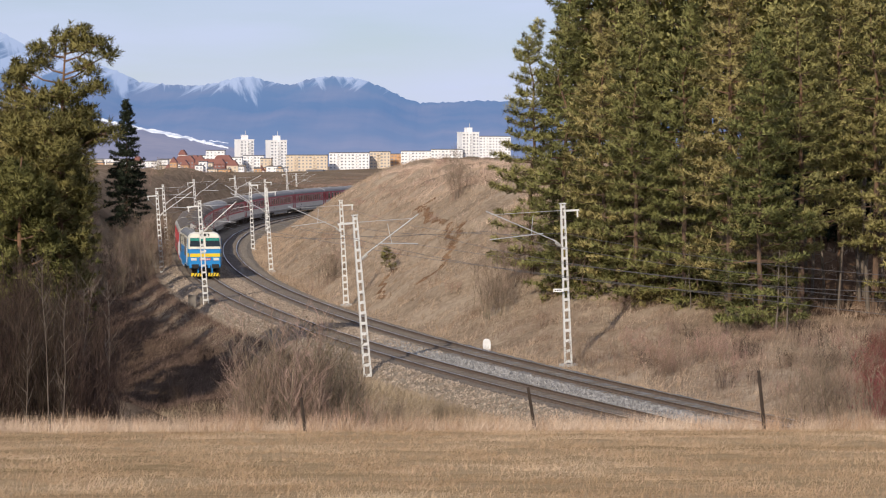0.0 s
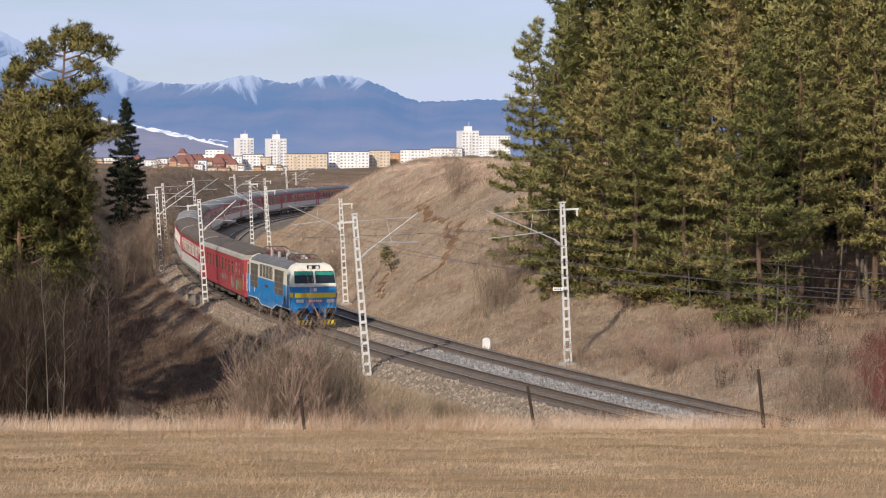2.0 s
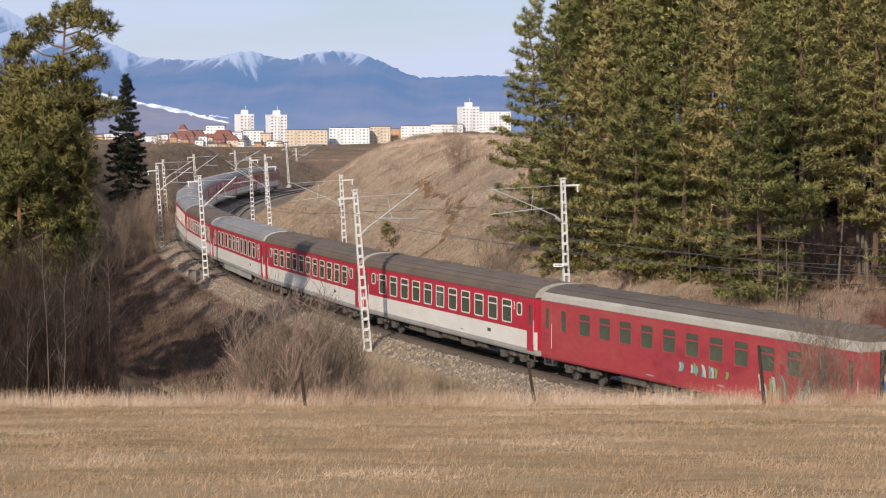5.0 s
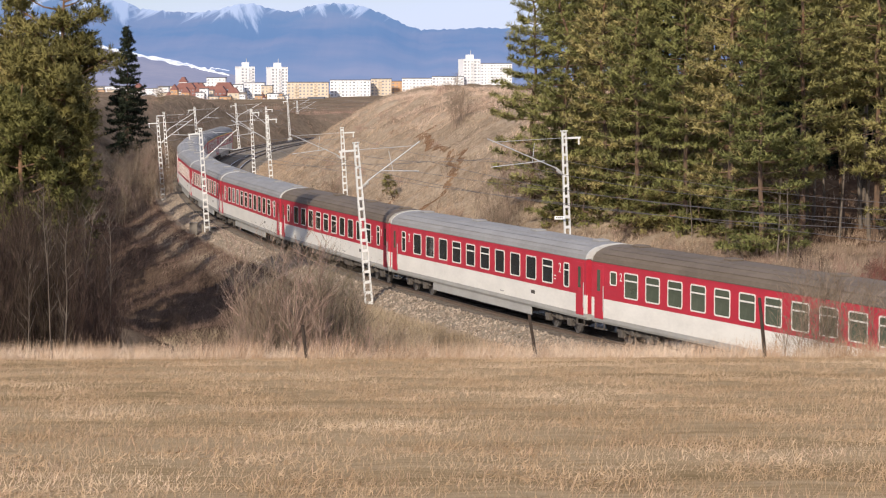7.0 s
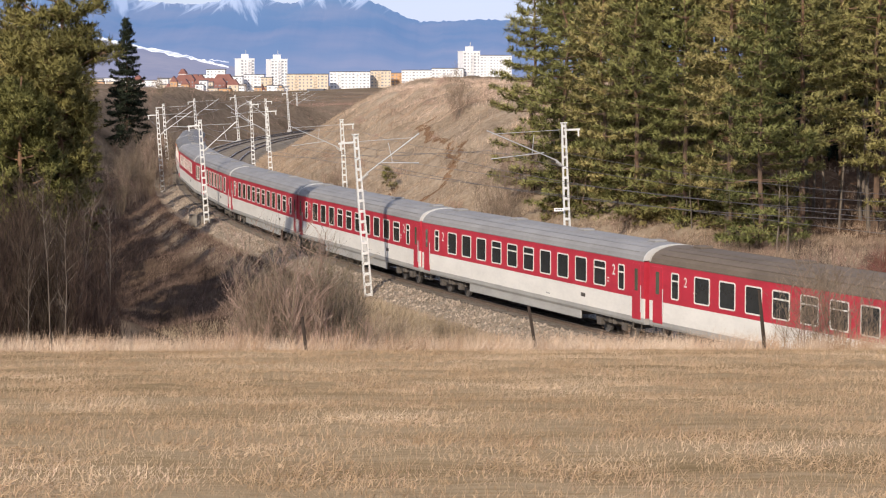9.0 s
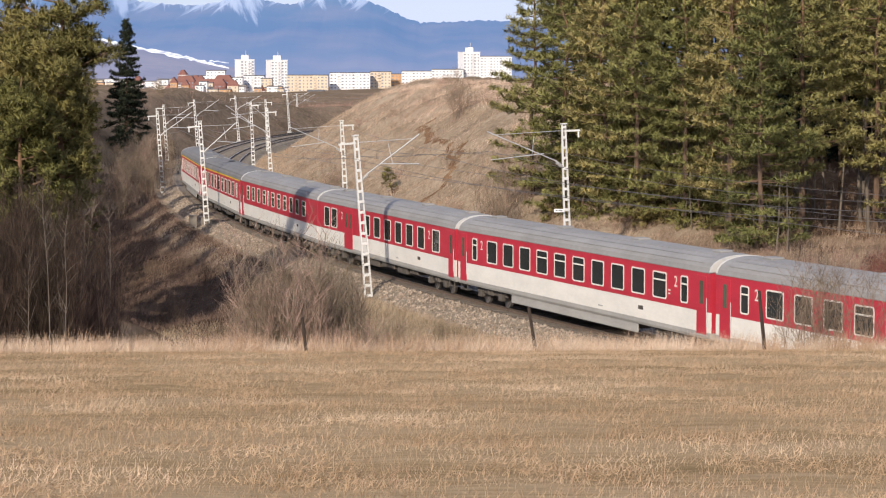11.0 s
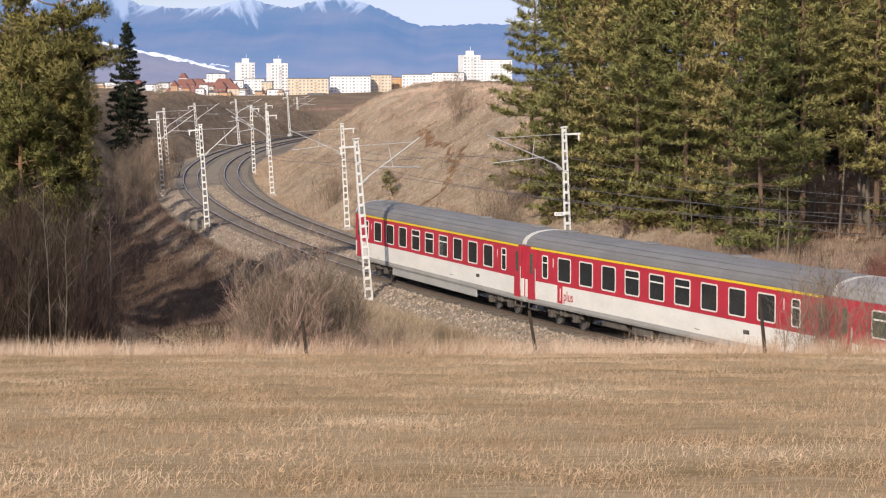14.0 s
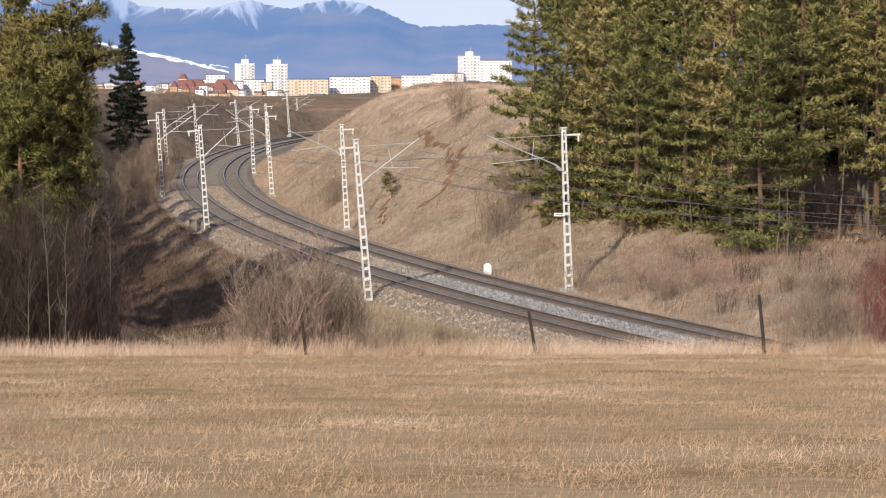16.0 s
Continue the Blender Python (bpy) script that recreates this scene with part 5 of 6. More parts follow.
def place_forest():
    r = random.Random(11)
    forms = ((18.0, 0.7, 3.8), (22.5, 2.4, 3.5), (21.0, 4.2, 3.3), (24.0, 5.2, 3.4), (16.6, 0.8, 3.5), (23.0, 1.4, 3.9))
    kinds = [build_pine(h, c, w, 30 + i, "pine_tree", "tall green pine at the edge of a dense wood", group="pines of the wood", per=21, tuft=0.28, shape=0.8, width=0.085, dense=1.15, bare=0.22)
             for i, (h, c, w) in enumerate(forms)]
    kinds.append(build_pine(5.0, 0.3, 1.7, 41, "young_pine_tree", "bushy young pine under the tall trees", group="young pines of the wood", per=16, tuft=0.24))
    kinds += [build_pine(h, c, w, 50 + i, "pine_tree", "tall pine standing deeper in the wood", group="pines of the wood", per=9, tuft=0.44, width=0.17, shape=0.75, dense=0.7)
              for i, (h, c, w) in enumerate(((22.5, 3.4, 3.4), (21.0, 4.2, 3.2), (24.0, 5.0, 3.3)))]
    spots = []
    # bearing and distance of the wood's edge, then the rows behind it
    for b, y, k in ((0.0385, 153, 4), (0.052, 148, 0), (0.069, 145, 4), (0.083, 141, 0), (0.104, 138, 0), (0.123, 134, 1), (0.137, 128.5, 4), (0.154, 132, 2), (0.171, 137, 3), (0.186, 133, 2), (0.205, 131, 5)):
        spots.append((b * y, y, k))
    for row in range(1, 4):
        for j in range(11):
            b = 0.052 + 0.0170 * j + r.uniform(-0.004, 0.004) + 0.005 * row
            y = 153 - 75 * (b - 0.04) + 6.0 * row + r.uniform(-1.5, 1.5)
            spots.append((b * y, y, (r.choice((1, 2, 3, 5)) if b > 0.07 else r.choice((0, 2))) if row < 2 and j % 2 == 0 else r.choice((7, 8, 9)) if b > 0.07 else 8))
    for i in range(16):
        b, y = r.uniform(0.14, 0.215), r.uniform(146, 176)
        spots.append((b * y, y, r.choice((7, 8, 9))))
    for i in range(22):
        b = r.uniform(0.05, 0.14)
        y = 152 - 75 * (b - 0.04) + r.uniform(0.5, 9)
        spots.append((b * y, y, 6))
    used = set()
    for x, y, k in spots:
        m = pose(x, y, land_at(x, y) - 0.1, 0, 0, r.uniform(0, 360))
        if k not in used:
            used.add(k)
            kinds[k].matrix_basis = m
        else:
            copy_thing(kinds[k], m)


place_forest()


def place_understorey():
    """Slender bare trunks along the edge of the wood, and near-black young pines added to darken its interior."""
    r = random.Random(57)
    for i in range(26):
        b = r.uniform(0.10, 0.192) if i > 8 else r.uniform(0.15, 0.192)
        y = 138 - 210 * (b - 0.104) - r.uniform(1.5, 4.0) if b < 0.15 else r.uniform(133, 142)
        h = r.uniform(2.2, 4.5) if b < 0.15 else r.uniform(6.0, 8.5)
        thick = r.uniform(0.03, 0.055) if b < 0.15 else r.uniform(0.07, 0.13)
        lx, ly = r.gauss(0, 0.05), r.gauss(0, 0.03)
        pts = [Vector((lx * h * f + r.gauss(0, 0.05) * f, ly * h * f, h * f - (0.3 if f == 0 else 0))) for f in (0, 0.25, 0.5, 0.75, 1.0)]
        tubes = [tube(pts, [thick * (1.15 - 0.75 * f) for f in (0, 0.25, 0.5, 0.75, 1.0)], 6)]
        for k in range(9):
            f = r.uniform(0.25, 0.98)
            j = min(int(f * 4), 3)
            c = pts[j].lerp(pts[j + 1], f * 4 - j)
            a = r.uniform(0, 6.28)
            tubes.append(tube([c, c + Vector((math.cos(a), math.sin(a), r.uniform(-0.2, 0.7))) * r.uniform(0.3, 1.1)], [thick * 0.28, 0.006], 3))
        x = b * y
        root = empty("bare_tree", pose(x, y, land_at(x, y)), "slender leafless tree with pale grey bark beside the wood", "tree")
        root["group"] = "bare trees along the wood"
        V, F = join_tubes(tubes)
        mesh_object("trunk", V, F, M["bark_grey"], root)
    edge = build_pine(4.2, 0.2, 1.9, 59, "young_pine_tree", "bushy dark young pine at the foot of the wood", mat="needles_mid", group="young pines of the wood", per=12, tuft=0.26, width=0.13, droop=0.3)
    # added near-black pines stand in for the shade between the trunks
    dark = build_pine(8.0, 0.3, 2.4, 58, "young_pine_tree", "dense near-black young pine added as shade inside the wood", mat="needles_dark", group="young pines of the wood", per=9, tuft=0.44, width=0.17, dense=0.7)
    for i in range(24):
        b = 0.05 + 0.0042 * i + r.uniform(-0.002, 0.002)
        y = 146.5 - 150 * (b - 0.05) + r.uniform(-1.0, 2.0)
        m = pose(b * y, y, land_at(b * y, y) - 0.4 - r.uniform(0, 1.2), 0, 0, r.uniform(0, 360))
        if i == 0:
            edge.matrix_basis = m
        else:
            copy_thing(edge, m)
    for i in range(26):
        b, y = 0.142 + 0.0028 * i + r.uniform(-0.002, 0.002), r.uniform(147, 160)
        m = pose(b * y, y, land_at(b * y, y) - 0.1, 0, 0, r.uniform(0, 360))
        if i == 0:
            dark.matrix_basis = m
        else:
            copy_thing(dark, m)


place_understorey()


def place_saplings():
    """Thin pale stems that stand out of the brown thicket."""
    r = random.Random(63)
    for i in range(16):
        b, y = r.uniform(-0.192, -0.140), r.uniform(73, 84)
        h, x = r.uniform(4.5, 7.5), b * y
        lx = r.gauss(0, 0.07)
        pts = [Vector((lx * h * f + r.gauss(0, 0.06) * f, r.gauss(0, 0.05) * f, h * f - (0.3 if f == 0 else 0))) for f in (0, 0.3, 0.6, 0.85, 1.0)]
        tubes = [tube(pts, [0.024 * (1.1 - 0.9 * f) for f in (0, 0.3, 0.6, 0.85, 1.0)], 5)]
        for k in range(22):
            f = r.uniform(0.3, 0.98)
            j = min(int(f * 4), 3)
            c = pts[j].lerp(pts[j + 1], f * 4 - j)
            a = r.uniform(0, 6.28)
            tubes.append(tube([c, c + Vector((math.cos(a) * 0.6, math.sin(a) * 0.6, r.uniform(0.5, 1.1))) * r.uniform(0.3, 0.9)], [0.009, 0.003], 3))
        root = empty("bare_sapling", pose(x, y, land_at(x, y)), "slender leafless sapling with pale bark in the thicket", "tree", "pale saplings")
        V, F = join_tubes(tubes)
        mesh_object("trunk", V, F, M["bark_pale"], root)


place_saplings()


def place_left_trees():
    r = random.Random(71)
    # the cushions of the tall pine's open head, then its dense lower crown
    head = [(1.05, 0.0, 17.3, 0.6), (0.3, 0.3, 16.9, 0.8), (1.1, 0.3, 16.7, 0.9), (1.9, -0.3, 16.6, 0.75), (2.45, 0.2, 16.1, 0.55), (-0.75, 0.2, 16.4, 0.8), (-1.7, -0.2, 15.4, 0.8), (-0.9, 0.5, 15.7, 0.6), (1.35, 0.5, 15.5, 0.75),
            (-2.3, 0.2, 14.9, 0.6), (0.75, -0.2, 14.2, 1.05), (1.75, 0.2, 14.5, 0.75), (-0.4, 0.4, 14.0, 0.9), (-1.3, 0.1, 13.7, 1.0), (-2.3, 0.3, 14.0, 0.8), (1.0, 0.1, 13.0, 1.25), (2.2, -0.3, 12.2, 0.95), (-0.5, -0.5, 12.8, 1.0), (-2.0, 0.2, 12.7, 1.0)]
    body = []
    for i in range(60):
        z = 3.8 + 9.0 * (i + r.random()) / 60
        reach = 2.5 - 0.9 * max(0, (6.6 - z) / 2.0) - 0.3 * max(0, (z - 11) / 2)
        a, f = r.uniform(0, 6.28), r.uniform(0.45, 1.0)
        body.append((math.cos(a) * reach * f - 0.5, math.sin(a) * reach * f, z, r.uniform(0.6, 1.0)))
    base = land_at(-19.4, 118.0)
    tall = build_old_pine(17.0 - base, [(x, y, z - base, w) for x, y, z, w in head + body], 0.4, 77, "old pine with orange trunk and open crown beside the gully")
    tall.matrix_basis = pose(-19.4, 118.0, base)
    for k, (x, y, z_top, wide) in enumerate(((-22.3, 120.5, 13.6, 2.9), (-21.0, 115.0, 10.8, 2.4))):
        base = land_at(x, y)
        pads = []
        for i in range(44):
            z = 3.6 + (z_top - 4.0) * (i + r.random()) / 44
            reach = wide * (1 - 0.75 * (z - 3.6) / (z_top - 3.2))
            a, f = r.uniform(0, 6.28), r.uniform(0.35, 1.0)
            pads.append((math.cos(a) * reach * f, math.sin(a) * reach * f, z - base, r.uniform(0.6, 0.95)))
        o = build_old_pine(z_top - base, pads, 0.2, 90 + k, "broad pine with dense cushioned crown beside the gully")
        o.matrix_basis = pose(x, y, base)
    for h, c, w, sd, x, y, lab in ((13.0, 1.5, 2.8, 83, -24.8, 131.0, "dense pine standing behind the thicket"),
                                   (15.0, 1.5, 3.2, 87, -31.5, 184.0, "dense pine hidden beyond the gully, placed to shade the line")):
        pine = build_pine(h, c, w, sd, "old_pine_tree", lab, "needles_mid", per=9, tuft=0.42, width=0.14, dense=0.55)
        pine.matrix_basis = pose(x, y, land_at(x, y))
    # pines hidden by the tall ones, added to shade the gully and track
    for x, y in ((-34.5, 204.0), (-38.5, 200.0), (-33.5, 174.0), (-37.5, 212.0), (-41.0, 222.0), (-43.0, 208.0), (-38.0, 183.0), (-30.0, 165.0), (-25.5, 150.0), (-27.5, 156.0), (-29.5, 172.0), (-26.5, 161.0), (-35.0, 193.0), (-27.5, 143.0)):
        copy_thing(pine, pose(x, y, land_at(x, y), 0, 0, x * 40))
    # more unseen pines, added to throw shade towards the far bend
    for i in range(12):
        y = 232 + 8 * i
        x = -r.uniform(0.154, 0.185) * y
        copy_thing(pine, pose(x, y, land_at(x, y), 0, 0, r.uniform(0, 360)))
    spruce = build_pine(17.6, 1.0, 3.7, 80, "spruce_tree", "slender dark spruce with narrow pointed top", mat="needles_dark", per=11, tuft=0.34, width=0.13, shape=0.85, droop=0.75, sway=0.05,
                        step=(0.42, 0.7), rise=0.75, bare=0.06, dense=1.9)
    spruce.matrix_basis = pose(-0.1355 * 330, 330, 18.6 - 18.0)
    small = build_pine(2.0, 0.6, 0.6, 101, "young_pine_tree", "small young pine on the dry grass slope", mat="needles_mid", per=16, tuft=0.2, step=(0.25, 0.35))
    small.matrix_basis = pose(-0.0222 * 181, 181, land_at(-0.0222 * 181, 181))


place_left_trees()


# ---------------------------------------------------------------- bare bushes, dry grass
def bush(stems, height, spread_, twigs, seed, thick, bushy, mat, upright=1.6):
    """Bare stems that fork into fine twigs, as a hidden-less pattern thing that gets placed and copied."""
    rng = np.random.RandomState(seed)
    wood, fine = [], []
    for i in range(stems):
        base = np.array((rng.normal(0, spread_ * 0.35), rng.normal(0, spread_ * 0.35), -0.15))
        h = height * rng.uniform(0.55, 1.05)
        lean = np.array((rng.normal(0, 0.13), rng.normal(0, 0.13), 1.0))
        fs = (0, 0.3, 0.6, 0.85, 1.0)
        pts = [base + lean * h * f + np.array((rng.normal(0, 0.04 * h * f), rng.normal(0, 0.04 * h * f), 0)) for f in fs]
        rad = [thick * (1.1 - f) + 0.004 for f in fs]
        for (p, q), (r0, r1) in zip(zip(pts, pts[1:]), zip(rad, rad[1:])):
            for a in (0.0, 2.094, 4.189):
                u0 = np.array((math.cos(a), math.sin(a), 0))
                u1 = np.array((math.cos(a + 2.094), math.sin(a + 2.094), 0))
                wood += [p + u0 * r0, p + u1 * r0, q + u1 * r1, p + u0 * r0, q + u1 * r1, q + u0 * r1]
        f = rng.uniform(0.15, 1.0, twigs)
        idx = np.minimum((f * 4).astype(int), 3)
        P = np.array(pts)
        c = P[idx] + (P[idx + 1] - P[idx]) * (f * 4 - idx)[:, None]
        d = np.stack([rng.normal(0, 1, twigs), rng.normal(0, 1, twigs), np.full(twigs, upright)], 1)
        v = blades(c, d, height * bushy, 0.006 + thick * 0.4, rng, 0.2)
        fine += list(v)
        tip = v[2::3]
        for k in range(3):
            fine += list(blades(c + (tip - c) * rng.uniform(0.3, 0.9, (twigs, 1)), d, height * bushy * 0.55, 0.005 + thick * 0.28, rng, 0.6))
    root = empty("bare_bush", pose(0, 0, 0), "", "")
    triangle_object("woody_growth", np.array(wood), M[mat], root)["kind"] = "stuff"
    triangle_object("fine_growth", np.array(fine), M[mat], root)["kind"] = "stuff"
    return root


def place_bushes():
    r = random.Random(21)
    tall = [bush(20, 9.0, 1.9, 36, 100 + i, 0.032, 0.14, "twig_dark_shade", 2.4) for i in range(3)]
    mid = [bush(22, 3.6, 1.6, 26, 110 + i, 0.016, 0.2, "twig") for i in range(3)]
    gully = [bush(18, 3.2, 1.8, 19, 115 + i, 0.016, 0.2, "twig_dark_shade") for i in range(2)]
    low = [bush(20, 1.5, 1.7, 13, 120 + i, 0.009, 0.3, "twig_pale") for i in range(3)]
    thin = bush(9, 3.4, 1.8, 26, 126, 0.012, 0.22, "twig")
    red = bush(26, 3.2, 1.6, 34, 131, 0.013, 0.25, "twig_red")
    first = set()

    def put(kind, x, y, label, group, sc=1.0, name="bare_bush"):
        m = pose(x, y, land_at(x, y) - 0.05, 0, 0, r.uniform(0, 360))
        if kind in first:
            o = copy_thing(kind, m)
        else:
            first.add(kind)
            o = kind
            o.matrix_basis = m
        o.scale = (sc, sc, sc * r.uniform(0.85, 1.15))
        o.name = "low_scrub" if kind in low else "sapling_clump" if kind in tall else "dark_brush" if kind in gully else name
        tagged(o, label, "bush", group)

    for i in range(54):         # the thicket of saplings beyond the meadow
        b, y = r.uniform(-0.2, -0.146), r.uniform(76, 102)
        put(r.choice(tall), b * y, y, "tall leafless brown sapling thicket beyond the meadow", "thicket saplings", r.uniform(0.55, 0.82) * (1 if b < -0.155 else 0.8))
    for i in range(18):
        b, y = r.uniform(-0.143, -0.105), r.uniform(80, 92)
        put(r.choice(gully), b * y, y, "leafless brown bush in the gully", "gully bushes", r.uniform(0.6, 0.95))
    for i in range(34):         # the bush in front of the embankment
        b, y = r.gauss(-0.058, 0.014), r.uniform(82, 98)
        put(r.choice(mid), b * y, y, "leafless brown bush below the embankment", "embankment bushes", r.uniform(1.15, 1.6) * (1.0 if abs(b + 0.058) < 0.014 else 0.7))
    for i in range(20):
        x, y, _ = on_line(r.uniform(arc_at(124), arc_at(102)), -r.uniform(4.4, 9))
        put(r.choice(mid), x, y, "low brown brush at the embankment's foot", "foot brush", r.uniform(0.22, 0.45))
    for i in range(16):
        b, y = r.uniform(-0.1, -0.012), r.uniform(64, 88)
        put(r.choice(low), b * y, y, "low leafless brown scrub", "low scrub", r.uniform(0.8, 1.2))
    for i in range(34):
        b = r.uniform(0.075, 0.2)
        y = r.uniform(112, 130) - 90 * (b - 0.06)
        q, s = line_distance(np.array([b * y]), np.array([y]))
        if -q[0] - TRACK_GAP > 6.0:
            put(r.choice(gully), b * y, y, "dark leafless bush between the line and the wood", "wood-edge bushes", r.uniform(0.3, 0.62))
    for i in range(88):         # scrub between the line and the wood
        b = r.uniform(0.06, 0.2)
        y = r.uniform(112, 132) - 60 * (b - 0.06)
        q, s = line_distance(np.array([b * y]), np.array([y]))
        if -q[0] - TRACK_GAP < 5.0:
            continue
        put(r.choice(low), b * y, y, "low leafless brown scrub", "low scrub", r.uniform(0.5, 1.0) * (1 if b < 0.13 else 0.65))
    for i in range(5):
        b, y = r.uniform(0.186, 0.2), r.uniform(88, 112)
        put(red, b * y, y, "leafless bush with reddish twigs", "red bushes", r.uniform(0.7, 1.1), "red_bush")
    for i in range(6):
        b, y = r.uniform(0.158, 0.192), r.uniform(58, 66)
        put(thin, b * y, y, "sparse leafless bush at the meadow's edge", "meadow bushes", r.uniform(0.75, 1.0))
    for i in range(56):         # tufts of brush on the cutting slope
        s = r.uniform(arc_at(260), arc_at(125))
        x, y, _ = on_line(s, TRACK_GAP + 5.5 + 18 * r.random())
        put(r.choice(low), x, y, "low leafless brush on the dry slope", "slope brush", r.uniform(0.35, 0.8))
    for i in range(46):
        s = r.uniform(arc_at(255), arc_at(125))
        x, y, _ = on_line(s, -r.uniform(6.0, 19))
        put(r.choice(gully), x, y, "leafless brush on the bank, its colour darkened for shade", "bank brush", r.uniform(0.22, 0.55))
    for b, y, s_ in ((0.006, 200, 1.3), (-0.05, 196, 1.2), (-0.047, 199, 1.0), (0.022, 150, 1.3), (0.03, 152, 1.4), (0.024, 147, 1.1), (-0.128, 212, 1.4), (-0.133, 218, 1.5), (-0.139, 214, 1.6), (-0.145, 205, 1.7), (-0.12, 235, 1.0), (-0.152, 210, 1.7)):
        put(r.choice(mid), b * y, y, "leafless bush on the dry grass", "slope bushes", s_ * 0.8)
    for i in range(30):         # brush round the spruce's foot
        b, y = r.uniform(-0.158, -0.118), r.uniform(222, 322)
        put(r.choice(mid + gully), b * y, y, "tall leafless bush on the bank before the spruce", "spruce-foot bushes", r.uniform(0.8, 1.35))
    for i in range(30):
        b, y = r.uniform(-0.165, -0.06), r.uniform(400, 620)
        put(r.choice(mid), b * y, y, "leafless bush on the far bank", "far bushes", r.uniform(0.35, 0.85))


place_bushes()


def grass(name, label, n, place, length, width, up, material, seed, side=0.55):
    """Loose dry blades standing on the land."""
    rng = np.random.RandomState(seed)
    x, y = place(rng, n)
    z = land(x, y)
    c = np.stack([x, y, z - 0.01], 1)
    d = np.tile(np.array((0.25, 0.1, up)), (len(x), 1))
    v = blades(c, d, length, width, rng, side)
    v[2::3, 2] = np.maximum(v[2::3, 2], c[:, 2] + 0.01)
    return tagged(triangle_object(name, v, M[material]), label, "grass", kind="stuff")


def in_field(rng, n):
    y = 14 + 38 * rng.uniform(0, 1, n) ** 0.8
    return rng.uniform(-0.2, 0.2, n) * y, y


def in_patches(rng, n):
    y = 15 + 35 * rng.uniform(0, 1, n) ** 0.9
    x = rng.uniform(-0.2, 0.2, n) * y
    keep = waves(x, y, 3.0, 71) + 0.8 * waves(x, y, 0.9, 72) + rng.uniform(-0.6, 0.6, n) > 0.3
    return x[keep], y[keep]


def at_tufts(rng, n):
    k = n // 32
    cy = 48.5 + 8 * rng.uniform(0, 1, k)
    cx = rng.uniform(-0.21, 0.21, k) * cy
    i = rng.randint(0, k, n)
    return cx[i] + rng.normal(0, 0.11, n), cy[i] + rng.normal(0, 0.11, n)


def at_crest(rng, n):
    y = 47.5 + 9 * rng.beta(2.0, 2.0, n)
    x = rng.uniform(-0.21, 0.21, n) * y
    keep = np.sin(x * 1.7 + y) + np.sin(x * 3.63 + 1 - y * 0.7) + np.sin(x * 0.6) + rng.uniform(-1.5, 1.5, n) > -0.2
    return x[keep], y[keep]


def on_slope_far(rng, n):
    s = arc_at(330) + (arc_at(85) - arc_at(330)) * rng.uniform(0, 1, n)
    p = 2.5 + 28 * rng.uniform(0, 1, n) ** 1.4
    xy = np.array([on_line(a, TRACK_GAP + b)[:2] for a, b in zip(s, p)])
    keep = waves(xy[:, 0], xy[:, 1], 2.4, 41) + 0.7 * waves(xy[:, 0], xy[:, 1], 9, 42) + rng.uniform(-0.6, 0.6, n) > 0.0
    return xy[keep, 0], xy[keep, 1]


def on_brow(rng, n):
    s = arc_at(300) + (arc_at(150) - arc_at(300)) * rng.uniform(0, 1, n)
    p = 13 + 15 * rng.beta(2.2, 1.6, n)
    xy = np.array([on_line(a, TRACK_GAP + b)[:2] for a, b in zip(s, p)])
    keep = waves(xy[:, 0], xy[:, 1], 5, 44) + 0.9 * waves(xy[:, 0], xy[:, 1], 14, 45) + rng.uniform(-0.5, 0.5, n) > 0.35
    return xy[keep, 0], xy[keep, 1]


def by_wood(rng, n):
    s = arc_at(150) + (arc_at(72) - arc_at(150)) * rng.uniform(0, 1, n)
    xy = np.array([on_line(a, TRACK_GAP + b)[:2] for a, b in zip(s, 4.8 + 22 * rng.uniform(0, 1, n))])
    keep = waves(xy[:, 0], xy[:, 1], 3.0, 51) + rng.uniform(-0.7, 0.7, n) > -0.2
    return xy[keep, 0], xy[keep, 1]


def far_bank(rng, n):
    y = rng.uniform(385, 640, n)
    x = rng.uniform(-0.18, -0.02, n) * y
    q, s = line_distance(x, y)
    keep = (np.abs(q) > 9) & (waves(x, y, 14, 61) + rng.uniform(-0.8, 0.8, n) > 0.1)
    return x[keep], y[keep]


def beside_line(rng, n, y0, y1):
    s = arc_at(y0) + (arc_at(y1) - arc_at(y0)) * rng.uniform(0, 1, n)
    xy = np.array([on_line(a, -b)[:2] for a, b in zip(s, 3.8 + 11 * rng.uniform(0, 1, n) ** 1.3)])
    return xy[:, 0], xy[:, 1]


def on_bank(rng, n):
    return beside_line(rng, n, 125, 80)


def in_gully(rng, n):
    return beside_line(rng, n, 270, 122)


grass("meadow_grass", "mown straw-coloured meadow grass", 185000, in_field, 0.085, 0.0075, 0.6, "straw", 1, 0.8)
grass("tall_dry_grass", "tall dry grass along the meadow's edge", 40000, at_crest, 0.42, 0.009, 1.0, "straw_pale", 2, 0.75)
grass("meadow_stalks", "thin pale stalks left standing in the mown meadow", 9000, in_patches, 0.15, 0.0045, 1.4, "straw", 9, 0.5)
grass("edge_tufts", "uneven tufts of tall dry grass at the meadow's edge", 8000, at_tufts, 0.50, 0.008, 1.5, "straw", 10, 0.5)
grass("slope_grass", "matted dry grass on the cutting slope", 230000, on_slope_far, 0.45, 0.026, 1.0, "straw_dull", 3, 0.6)
grass("hilltop_grass", "pale tufts of dry grass on the hill's brow", 60000, on_brow, 0.6, 0.022, 1.2, "straw_pale", 8, 0.55)
grass("rough_grass", "rough brown grass between the line and the wood", 70000, by_wood, 0.6, 0.016, 1.5, "straw_brown", 5, 0.45)
grass("far_scrub", "brown scrub on the far bank", 34000, far_bank, 0.7, 0.05, 1.2, "straw_brown", 6, 0.5)
